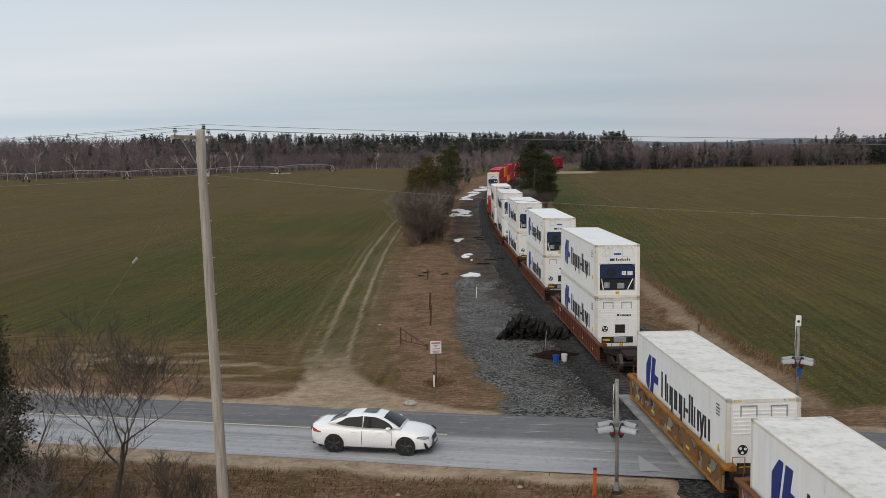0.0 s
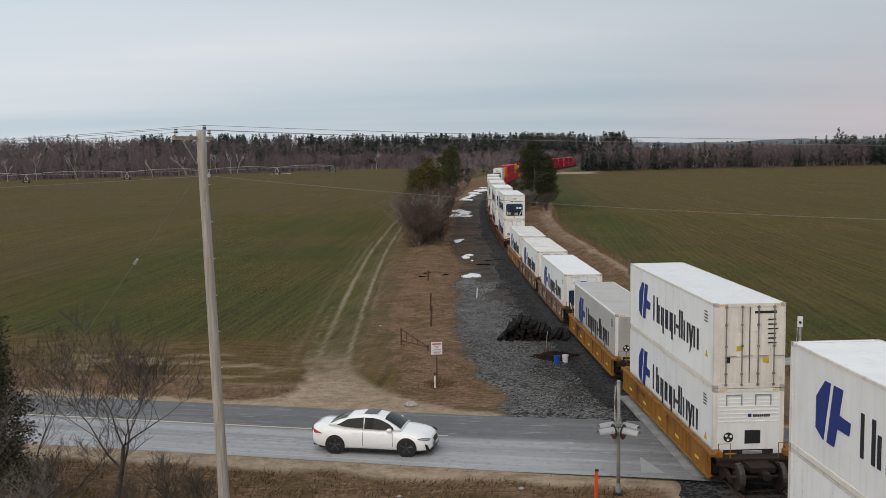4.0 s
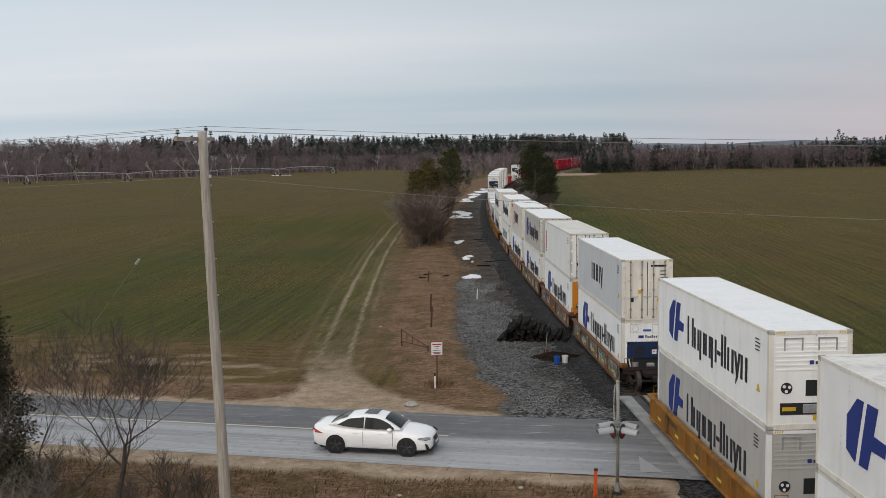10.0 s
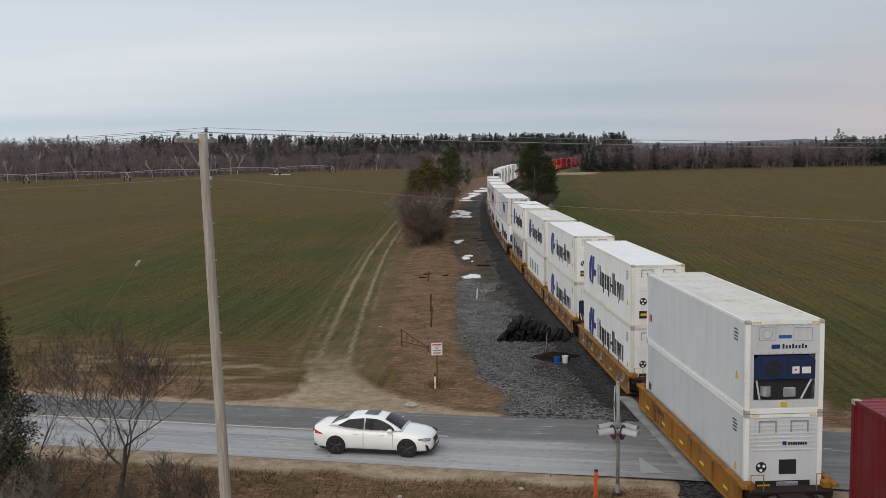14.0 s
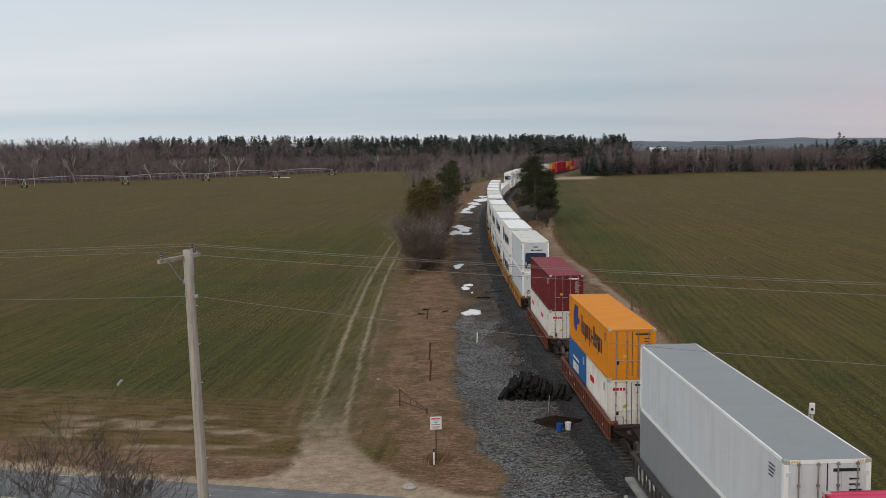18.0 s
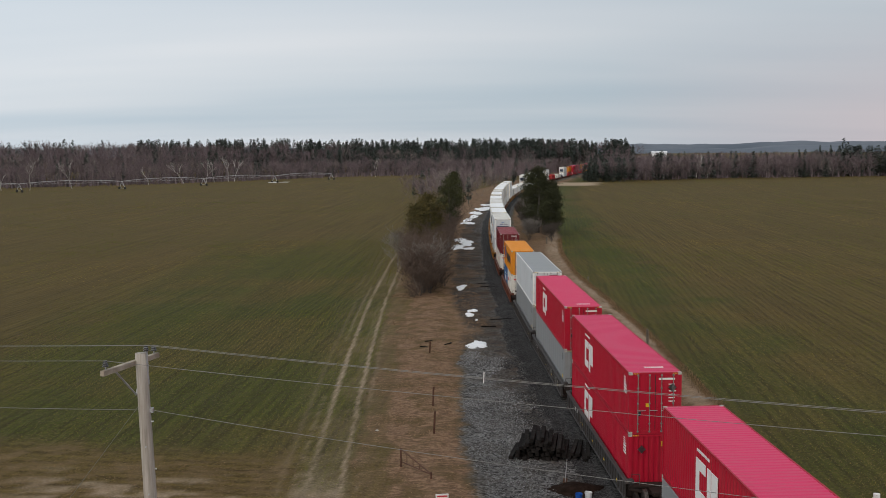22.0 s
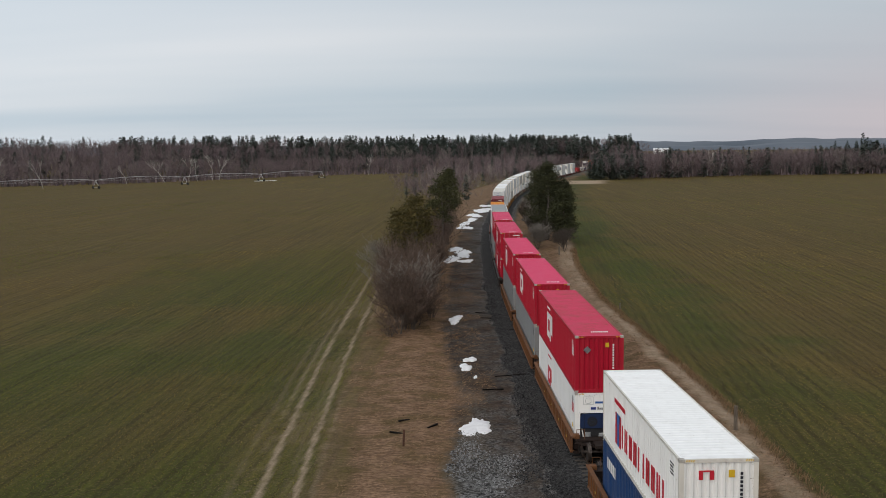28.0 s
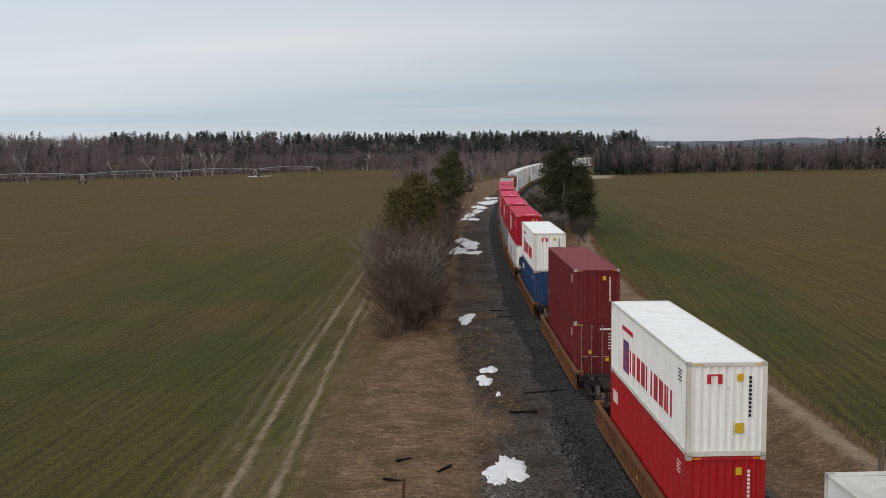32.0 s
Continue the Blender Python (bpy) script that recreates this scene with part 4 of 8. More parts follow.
def end_machine(ob, L, H, mat, deep=MACH_BLUE):
    """The cooling unit's end: white panel above a dark machinery recess."""
    y = -L / 2
    m = Mesh().box(-W + 0.13, W - 0.13, y + 0.02, y + 0.06, H * 0.64, H - 0.11)
    m.box(-W + 0.13, W - 0.13, y + 0.35, y + 0.40, 0.16, H * 0.64)
    m.box(-W + 0.13, W - 0.13, y + 0.02, y + 0.05, 0.16, 0.42)
    for sx in (-1, 1):
        x0, x1 = sorted((sx * (W - 0.13), sx * (W - 0.26)))
        m.box(x0, x1, y + 0.02, y + 0.05, 0.42, H * 0.64)
    part("end_panel", m, mat, ob, "white insulated end panel")
    z0, z1 = H * 0.37, H * 0.625
    prof = [(-0.96, z0), (0.96, z0), (0.96, z1 - 0.16), (0.82, z1), (-0.82, z1), (-0.96, z1 - 0.16)]
    c = Mesh().loft([[(x, y + 0.015, z) for x, z in prof], [(x, y + 0.3, z) for x, z in prof]], True, True)
    unit = part("cooling_unit", c, deep, ob, "dark blue refrigeration unit")
    f = Mesh().tube((-0.34, y + 0.05, H * 0.485), (-0.34, y + 0.006, H * 0.485), 0.27, 0.27, 20)
    part("fan", f, DARK, unit, "black round condenser fan")
    gd = Mesh()
    for k in range(1, 4):
        gd.path([(-0.34 + 0.085 * k * math.cos(a), y + 0.002, H * 0.485 + 0.085 * k * math.sin(a)) for a in (q * math.pi / 8 for q in range(17))], 0.007, 4)
    part("fan_guard", gd, deep, unit)
    for x0, x1 in ((-0.74, -0.725), (0.10, 0.115), (0.52, 0.53)):
        part("panel_seam", rear_rects(y + 0.013, [(x0, x1, z0 + 0.03, z1 - 0.03)]), DARK, unit)
    part("control_box", rear_rects(y + 0.012, [(0.22, 0.88, H * 0.42, H * 0.57)]), deep, unit, "dark blue control panel")
    part("status_label", rear_rects(y + 0.006, [(0.24, 0.46, H * 0.43, H * 0.505)]), MARK_WHITE, unit, "white label")
    part("status_label", rear_rects(y + 0.006, [(0.54, 0.82, H * 0.43, H * 0.50)]), MARK_WHITE, unit, "white label")
    part("red_lamp", rear_rects(y + 0.004, [(0.31, 0.37, H * 0.46, H * 0.48)]), MARK_RED, unit)
    hatch = Mesh()
    for x0, x1, a, b in ((-0.80, -0.30, H * 0.79, H * 0.93), (0.26, 0.84, H * 0.78, H * 0.92)):
        for r in ((x0, x1, a, a + 0.012), (x0, x1, b, b + 0.012), (x0, x0 + 0.012, a, b), (x1, x1 + 0.012, a, b)):
            hatch.box(r[0], r[1], y + 0.012, y + 0.03, r[2], r[3])
    hatch.path([(-0.55 + 0.15 * math.cos(a), y + 0.012, H * 0.86 + 0.15 * math.sin(a)) for a in (q * math.pi / 8 for q in range(17))], 0.009, 4)
    part("hatch_outline", hatch, GALV, ob, "grey hatch outlines")["kind"] = "stuff"
    bolts = Mesh()
    for k in range(9):
        for zz in (H * 0.655, H - 0.15):
            bolts.box(-1.0 + 0.25 * k - 0.014, -1.0 + 0.25 * k + 0.014, y + 0.008, y + 0.03, zz - 0.014, zz + 0.014)
    part("bolt", bolts, STEEL, ob)["kind"] = "stuff"
    lo = Mesh().box(-0.9, 0.9, y + 0.1, y + 0.34, 0.44, H * 0.36)
    part("recess", lo, DARK, ob, "dark machinery recess")
    k = Mesh()
    k.tube((-0.55, y + 0.12, 0.55), (-0.55, y + 0.12, 0.85), 0.17, 0.17, 10)
    k.box(0.0, 0.4, y + 0.06, y + 0.2, 0.48, 0.8, 0.04)
    part("compressor", k, GALV, ob, "grey compressor")
    st = Mesh().tube((0.55, y + 0.06, 0.44), (0.86, y + 0.06, H * 0.36), 0.03, 0.03, 6)
    st.tube((-0.75, y + 0.06, 0.44), (-0.86, y + 0.06, H * 0.36), 0.03, 0.03, 6)
    part("brace", st, mat, ob)
    part("end_logo", rear_rects(y + 0.018, [(-0.42, -0.16, H * 0.70, H * 0.745)]), MARK_BLUE, ob, "small blue logo")
    part("end_code", rear_rects(y + 0.018, [(-0.08 + 0.1 * i, -0.02 + 0.1 * i, H * 0.70, H * (0.735 if i % 3 else 0.75)) for i in range(8)]), MARK_DARK, ob, "small dark letter bars")["kind"] = "stuff"
    part("maker_badge", rear_rects(y + 0.018, [(-0.2, 0.2, H * 0.81, H * 0.845)]), plain("badge_blue", (0.02, 0.10, 0.35), 0.4), ob, "blue maker badge")
    part("hazard_label", rear_rects(y + 0.018, [(-0.1, 0.1, 0.2, 0.36)]), MARK_YELLOW, ob, "yellow hazard label")


def end_fan(ob, L, H, mat):
    """A flat white cooling-unit end with ribs, a round vent and a square black fan opening."""
    y = -L / 2
    m = Mesh().box(-W + 0.13, W - 0.13, y + 0.02, y + 0.06, 0.16, H - 0.11)
    pnl = part("end_panel", m, mat, ob, "ribbed white end panel")
    for k in range(7):
        z = H * 0.60 + k * H * 0.045
        part("panel_rib", Mesh().box(-W + 0.2, W - 0.2, y + 0.006, y + 0.02, z, z + 0.035), mat, pnl)
    fr = Mesh()
    for x0, x1, z0, z1 in ((-0.78, -0.74, H * 0.80, H * 0.92), (-0.26, -0.22, H * 0.80, H * 0.92), (-0.78, -0.22, H * 0.915, H * 0.93), (0.22, 0.26, H * 0.80, H * 0.92), (0.74, 0.78, H * 0.80, H * 0.92), (0.22, 0.78, H * 0.915, H * 0.93)):
        fr.box(x0, x1, y - 0.004, y + 0.02, z0, z1)
    part("hatch_frame", fr, GALV, ob, "grey hatch frame")["kind"] = "stuff"
    v = Mesh().tube((-0.68, y + 0.03, H * 0.42), (-0.68, y + 0.006, H * 0.42), 0.17, 0.17, 16)
    part("vent_disc", v, DARK, ob, "black round fresh-air vent")
    v2 = Mesh()
    for a in (0.4, 2.5, 4.6):
        v2.tube((-0.68 + 0.09 * math.cos(a), y + 0.01, H * 0.42 + 0.09 * math.sin(a)), (-0.68 + 0.09 * math.cos(a), y, H * 0.42 + 0.09 * math.sin(a)), 0.05, 0.05, 8)
    part("vent_hole", v2, MARK_WHITE, ob)["kind"] = "stuff"
    part("fan_opening", rear_rects(y + 0.014, [(-0.12, 0.42, H * 0.34, H * 0.50)]), DARK, ob, "square black fan opening")
    part("recess", rear_rects(y + 0.014, [(-0.86, 0.86, H * 0.15, H * 0.27)]), DARK, ob, "dark compressor recess")
    c = Mesh().box(-0.2, 0.5, y - 0.004, y + 0.05, H * 0.16, H * 0.26, 0.02)
    part("compressor", c, GALV, ob, "grey compressor")
    part("cable_coil", rear_rects(y + 0.008, [(-0.8, -0.4, H * 0.19, H * 0.23)]), MARK_YELLOW, ob, "yellow power cable")
    part("hazard_label", rear_rects(y + 0.016, [(0.12, 0.32, 0.26, 0.42)]), MARK_YELLOW, ob, "yellow hazard label")
    part("end_logo", rear_rects(y + 0.004, [(-0.02, 0.10, H * 0.66, H * 0.70)]), MARK_BLUE, ob, "small blue logo")
    part("end_code", rear_rects(y + 0.004, [(0.16 + 0.075 * i, 0.21 + 0.075 * i, H * 0.66, H * 0.69) for i in range(8)]), MARK_DARK, ob, "small dark letter bars")["kind"] = "stuff"


def container(name, label, L, H, body, roof, kind="reefer", rear="door", marks=None, frame=None, letters=MARK_DARK, end=None):
    ob = thing(name, label, "shipping container", "containers on the train")
    frame = frame or body
    part("frame", frame_mesh(L, H), frame, ob)
    for sx in (-1, 1):
        if kind == "reefer":
            m = side_corr(sx, -L / 2 + 0.13, L / 2 - 0.13, 0.14, H - 0.08, 1.1, 0.010)
            part("side_wall", m, body, ob)
        else:
            part("side_wall", side_corr(sx, -L / 2 + 0.13, L / 2 - 0.13, 0.14, H - 0.08), body, ob)
    if kind == "reefer":
        m = roof_corr(L, H - 0.006, 2.2, 0.008)
        part("roof", m, roof, ob)
    else:
        part("roof", roof_corr(L, H - 0.012), roof, ob)
    part("floor", Mesh().box(-W + 0.06, W - 0.06, -L / 2 + 0.08, L / 2 - 0.08, 0.05, 0.14), DARK, ob)
    if rear == "door":
        end_doors(ob, L, H, end or body, letters)
    elif rear == "machine":
        end_machine(ob, L, H, body)
    elif rear == "fan":
        end_fan(ob, L, H, end or body)
    else:
        part("end_wall", end_corr(-1, -L / 2, 0.16, H - 0.11), body, ob)
        yb = -L / 2
        part("number_code", rear_rects(yb, [(0.66, 0.74, H * 0.42 + 0.13 * k, H * 0.42 + 0.13 * k + 0.085) for k in range(10)], 0.01), letters, ob, "upright bars of lettering")["kind"] = "stuff"
        part("hazard_label", rear_rects(yb, [(0.30, 0.48, H * 0.80, H * 0.88)], 0.012), MARK_YELLOW, ob, "yellow hazard label")
    part("front_wall", end_corr(1, L / 2, 0.16, H - 0.11), body, ob)
    castings(ob, L, H)
    st = Mesh()
    yb = -L / 2
    for sx in (-1, 1):
        for k in range(4):
            x = sx * (W - 0.30) + 0.07 * (k - 1.5)
            st.add([(x, yb - 0.004, H - 0.085), (x + 0.035, yb - 0.004, H - 0.085), (x + 0.06, yb - 0.004, H - 0.02), (x + 0.025, yb - 0.004, H - 0.02)], [(0, 1, 2, 3)])
    if H > 2.7:
        part("height_marking", st, MARK_YELLOW, ob, "yellow and black height warning stripes")["kind"] = "stuff"
    rs = random.Random(len(name) * 7 + round(L))
    r = [(L - 1.1, L - 1.1 + rs.uniform(0.25, 0.45), H * 0.86 - 0.11 * k, H * 0.86 - 0.11 * k + 0.03) for k in range(4)]
    part("side_code", left_rects(L, r), letters, ob, "small bars of lettering")["kind"] = "stuff"
    if H > 2.7 and kind == "reefer":
        part("side_label", left_poly(L, [[(L - 0.95, 0.95), (L - 0.83, 1.18), (L - 0.71, 0.95)]]), MARK_YELLOW, ob, "yellow triangular label")
    if marks:
        marks(ob, L)
    return ob


def mark_word(word, u, z, cap, xh, wid, stroke, mat, label):
    def f(ob, L):
        part("lettering", left_rects(L, bars(u, z, word, cap, xh, wid, stroke)), mat, ob, label)["kind"] = "stuff"
    return f


def mark_csav(box):
    def f(ob, L):
        part("lettering", left_poly(L, shapes(5.0 if box else 4.4, 1.05, "oohv", 0.92, 0.92, 0.66, 0.15)), MARK_DARK, ob, "four dark letter bars")["kind"] = "stuff"
        if box:
            part("logo", left_poly(L, [[(3.3, 2.15), (3.9, 2.0), (4.6, 2.15), (4.6, 2.03), (3.9, 1.88), (3.42, 2.0)], [(3.3, 2.15), (3.42, 2.0), (3.42, 1.0), (3.3, 0.85)], [(4.6, 2.15), (4.72, 2.15), (4.72, 0.85), (4.6, 0.85)], [(3.3, 0.95), (3.3, 0.83), (4.7, 0.83), (4.7, 0.95)], [(3.4, 0.95), (3.55, 0.95), (4.6, 2.0), (4.45, 2.0)]]), MARK_RED, ob, "red boxed cross logo")
            part("owner_code", left_rects(L, bars(0.5, 2.35, "xxxxx", 0.3, 0.3, 0.2, 0.06)), MARK_RED, ob, "small red letter bars")["kind"] = "stuff"
    return f


def mark_cp(col=MARK_WHITE, u=4.5, z=0.75, h=1.5, dx=0.0):
    def f(ob, L):
        a = h / 1.15
        s = [[(u, z), (u + 0.85 * a, z), (u + 0.85 * a, z + 0.30 * a), (u + 0.30 * a, z + 0.30 * a), (u + 0.30 * a, z + 0.85 * a), (u + 0.85 * a, z + 0.85 * a), (u + 0.85 * a, z + h), (u, z + h)],
             [(u + 1.0 * a, z - 0.1), (u + 1.3 * a, z - 0.1), (u + 1.3 * a, z + h), (u + 1.0 * a, z + h)], [(u + 1.36 * a, z + 0.28 * a), (u + 1.85 * a, z + 0.28 * a), (u + 1.85 * a, z + h), (u + 1.36 * a, z + h)]]
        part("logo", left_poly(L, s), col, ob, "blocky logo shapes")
        part("side_code", left_rects(L, [(u + 0.1 + 0.13 * i, u + 0.19 + 0.13 * i, 2.50, 2.60) for i in range(11)] + [(L - 1.1, L - 0.6, 2.1 - 0.16 * k, 2.2 - 0.16 * k) for k in range(3)]), col, ob, "small bars of lettering")["kind"] = "stuff"
        y = -L / 2
        if L > 15:
            q = 0.78 + dx
            d = Mesh().add([(q, y - 0.045, 2.0), (q + 0.2, y - 0.045, 2.2), (q, y - 0.045, 2.4), (q - 0.2, y - 0.045, 2.2)], [(3, 2, 1, 0), (0, 1, 2, 3)])
            rm = Mesh()
            for i in range(9):
                rm.box(0.05 + 0.1 * i - 0.3, 0.12 + 0.1 * i - 0.3, y + 1.05, y + 1.2, H9 - 0.02, H9 + 0.012)
            part("roof_code", rm, col, ob, "small bars of lettering on the roof")["kind"] = "stuff"
            part("diamond_placard", d, GALV, ob, "grey diamond placard")
    return f


def mark_ym(ob, L):
    part("logo", left_poly(L, [[(2.6, 0.55), (2.95, 0.55), (2.95, 1.8), (2.6, 1.8)], [(3.35, 0.55), (3.6, 0.55), (3.6, 1.8), (3.35, 1.8)]]), MARK_RED, ob, "red logo bars")
    part("logo_blue", left_poly(L, [[(3.0, 0.55), (3.3, 0.55), (3.3, 1.2), (3.5, 1.804), (2.8, 1.804), (3.0, 1.2)]]), plain("sky_blue_logo", (0.02, 0.13, 0.42), 0.5), ob, "blue logo shape")
    part("lettering", left_rects(L, bars(3.85, 0.70, "xxxx xxxx", 0.88, 0.88, 0.64, 0.16)), MARK_RED, ob, "red letter bars")["kind"] = "stuff"
    part("owner_code", left_rects(L, [(2.4 + 0.2 * i, 2.52 + 0.2 * i, 2.15, 2.32) for i in range(10)]), MARK_RED, ob, "small red letter bars")["kind"] = "stuff"
    y = -L / 2
    part("end_logo", rear_rects(y, [(-0.62, -0.50, 2.25, 2.5), (-0.28, -0.16, 2.25, 2.5), (-0.62, -0.16, 2.5, 2.54)], 0.012), MARK_RED, ob, "red and blue logo plate")
    part("caution_label", rear_rects(y, [(0.26, 0.52, 0.72, 1.02)], 0.012), MARK_YELLOW, ob, "yellow caution label")


def mark_cosco(ob, L):
    part("lettering", left_rects(L, bars(1.6, 0.9, "tttt", 0.5, 0.5, 0.4, 0.12) + [(1.5, 3.6, 1.62, 1.72), (1.5, 3.6, 0.62, 0.72)]), MARK_WHITE, ob, "white letter bars")["kind"] = "stuff"


PROTO = {}


def proto(key, make):
    """The first of a kind is built, later ones are copies."""
    if key not in PROTO:
        PROTO[key] = make()
        return PROTO[key]
    return copy_thing(PROTO[key], Matrix())


H9, H8 = 2.896, 2.591


def make_container(k):
    R40 = "white 40-foot refrigerated container, blue logo shapes,"
    t = {
        "hl_m": lambda: container("refrigerated_container", R40 + " blue cooling unit", 12.19, H9, WHITE, WHITE_ROOF, "reefer", "machine", mark_hl, WHITE_FRAME),
        "hl_f": lambda: container("refrigerated_container", R40 + " square fan opening", 12.19, H9, WHITE, WHITE_ROOF, "reefer", "fan", mark_hl, WHITE_FRAME),
        "hl_fo": lambda: container("refrigerated_container", "cream-stained 40-foot refrigerated container with blue logo shapes", 12.19, H9, WHITE, STAINED_ROOF, "reefer", "fan", mark_hl, WHITE_FRAME),
        "hl_d": lambda: container("refrigerated_container", R40 + " barred doors", 12.19, H9, WHITE, WHITE_ROOF, "reefer", "door", mark_hl, WHITE_FRAME, end=WHITE_FRAME),
        "hl_gd": lambda: container("refrigerated_container", "grey-sided 40-foot refrigerated container with barred white doors", 12.19, H9, GREYC, WHITE_ROOF, "reefer", "door", mark_hl, WHITE_FRAME),
        "hl_gf": lambda: container("refrigerated_container", "grey 40-foot refrigerated container with dirty roof", 12.19, H9, GREYC, GREYC, "reefer", "fan", mark_hl, WHITE),
        "uas_f": lambda: container("refrigerated_container", "white 40-foot refrigerated container with green letter bars", 12.19, H9, WHITE, WHITE_ROOF, "reefer", "fan", mark_word("t  t  t  t", 2.2, 1.1, 0.85, 0.85, 0.66, 0.17, MARK_GREEN, "spaced green letter bars"), OFFWHITE),
        "csav_x": lambda: container("refrigerated_container", "white 40-foot refrigerated container with red boxed cross", 12.19, H9, OFFWHITE, WHITE_ROOF, "reefer", "door", mark_csav(True), WHITE_FRAME, end=WHITE_FRAME),
        "csav": lambda: container("refrigerated_container", "pale grey refrigerated container with rust-stained barred doors", 12.19, H9, PALE, WHITE_ROOF, "reefer", "door", mark_csav(False), WHITE_FRAME, end=WHITE_FRAME),
        "tal": lambda: container("refrigerated_container", "white refrigerated container with a rusty roof and red-blue mark", 12.19, H9, WHITE, OFFWHITE, "reefer", "door", lambda ob, L: (part("logo", left_rects(L, [(0.7, 1.0, 0.9, 2.0)]), MARK_RED, ob, "red upright mark"), part("logo_blue", left_rects(L, [(0.7, 1.0, 2.05, 2.2), (0.7, 1.0, 0.7, 0.85)]), MARK_BLUE, ob, "blue ends of the mark")), OFFWHITE),
        "tex": lambda: container("refrigerated_container", "pale grey refrigerated container with a blue cooling unit", 12.19, H9, PALE, OFFWHITE, "reefer", "machine", mark_word("x", 0.5, 0.9, 0.3, 0.3, 0.3, 0.08, MARK_RED, "maroon letter bars"), WHITE),
        "tri": lambda: container("refrigerated_container", "pale grey refrigerated container with yellow labels", 12.19, H9, PALE, PALE, "reefer", "fan", mark_word("x", 0.5, 0.9, 0.3, 0.3, 0.3, 0.08, MARK_DARK, "dark letter bars"), WHITE),
        "orange_end": lambda: container("refrigerated_container", "white refrigerated container with an orange end door", 12.19, H9, WHITE, WHITE_ROOF, "reefer", "fan", mark_hl, WHITE, end=ORANGE),
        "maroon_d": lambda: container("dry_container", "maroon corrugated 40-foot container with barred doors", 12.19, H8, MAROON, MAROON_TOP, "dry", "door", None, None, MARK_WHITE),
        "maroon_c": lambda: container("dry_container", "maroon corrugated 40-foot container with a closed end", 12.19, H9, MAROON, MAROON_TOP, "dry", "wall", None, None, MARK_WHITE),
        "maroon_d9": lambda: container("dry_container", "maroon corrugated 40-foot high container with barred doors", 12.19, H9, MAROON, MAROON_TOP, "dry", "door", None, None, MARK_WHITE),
        "orange": lambda: container("dry_container", "orange corrugated 40-foot container with barred doors", 12.19, H8, ORANGE, ORANGE, "dry", "door", mark_hl, None, MARK_DARK),
        "oocl20": lambda: container("dry_container", "white corrugated 20-foot container with small red letter bars", 6.06, H8, OFFWHITE, OFFWHITE, "dry", "door", lambda ob, L: (part("lettering", left_rects(L, bars(1.2, 1.5, "xxxx", 0.3, 0.3, 0.24, 0.08)), MARK_RED, ob, "red letter bars"), part("end_code", rear_rects(-L / 2 - 0.002, [(-0.95 + 0.17 * i, -0.83 + 0.17 * i, 2.05, 2.2) for i in range(4)], 0.004), MARK_RED, ob, "red letter bars on the door"))),
        "cosco20": lambda: container("dry_container", "blue corrugated 20-foot container with white letter bars", 6.06, H8, BLUE, BLUE, "dry", "door", mark_cosco, None, MARK_WHITE),
        "box53": lambda: container("refrigerated_container", "silver-white 53-foot container with dark-stained end doors", 16.15, H9, PALE, STEEL, "reefer", "door", None, WHITE),
        "grey53": lambda: container("dry_container", "grey smooth-sided 53-foot container", 16.15, H9, STEEL, STEEL, "reefer", "door", None),
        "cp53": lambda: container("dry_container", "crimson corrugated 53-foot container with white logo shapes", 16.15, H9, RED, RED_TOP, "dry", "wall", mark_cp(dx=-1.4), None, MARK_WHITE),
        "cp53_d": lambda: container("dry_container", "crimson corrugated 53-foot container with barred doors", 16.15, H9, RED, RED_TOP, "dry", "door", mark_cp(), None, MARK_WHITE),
        "cp53_r": lambda: container("dry_container", "crimson 53-foot container with a rust-brown roof", 16.15, H9, RED, RED_RUST, "dry", "wall", mark_cp(dx=-1.4), None, MARK_WHITE),
        "cp53_w": lambda: container("refrigerated_container", "white 53-foot refrigerated container with red logo shapes", 16.15, H9, WHITE, WHITE_ROOF, "reefer", "machine", mark_cp(MARK_RED, 5.0, 0.9, 1.0)),
        "ym": lambda: container("dry_container", "white corrugated 40-foot container with red letter bars", 12.19, H9, WHITE, WHITE_ROOF, "dry", "wall", mark_ym, OFFWHITE),
        "navy": lambda: container("dry_container", "blue corrugated 40-foot container with white letter bars", 12.19, H9, NAVY, BLUE, "dry", "wall", mark_word("xxxx", 1.0, 1.9, 0.45, 0.45, 0.35, 0.1, MARK_WHITE, "white letter bars"), None, MARK_WHITE),
        "cai": lambda: container("dry_container", "scarlet corrugated 40-foot container with white letter bars", 12.19, H9, SCARLET, SCARLET, "dry", "wall", mark_word("tt", 0.6, 1.7, 0.5, 0.5, 0.4, 0.14, MARK_WHITE, "white letter bars"), None, MARK_WHITE),
        "plainw": lambda: container("refrigerated_container", "plain white 40-foot refrigerated container", 12.19, H9, WHITE, OFFWHITE, "reefer", "machine", None, OFFWHITE),
    }
    return proto(k, t[k])


# ---- well cars ----
YELLOW_CAR = paint("yellow_well_car", (0.28, 0.120, 0.016), 1.25, 0.9, 0.7, (0.072, 0.036, 0.020))
RUST_CAR = paint("rust_brown_well_car", (0.150, 0.064, 0.026), 0.85, 0.5, 0.7, (0.050, 0.034, 0.026))
BROWN_CAR = paint("brown_well_car", (0.115, 0.038, 0.022), 0.35, 0.2, 0.65, (0.04, 0.03, 0.025))
BLACK_CAR = paint("dark_well_car", (0.045, 0.042, 0.042), 0.35, 0.3, 0.65, (0.09, 0.06, 0.045))
DECK = paint("rusty_platform", (0.020, 0.012, 0.010), 0.5, 0.5, 0.75, (0.03, 0.025, 0.02))
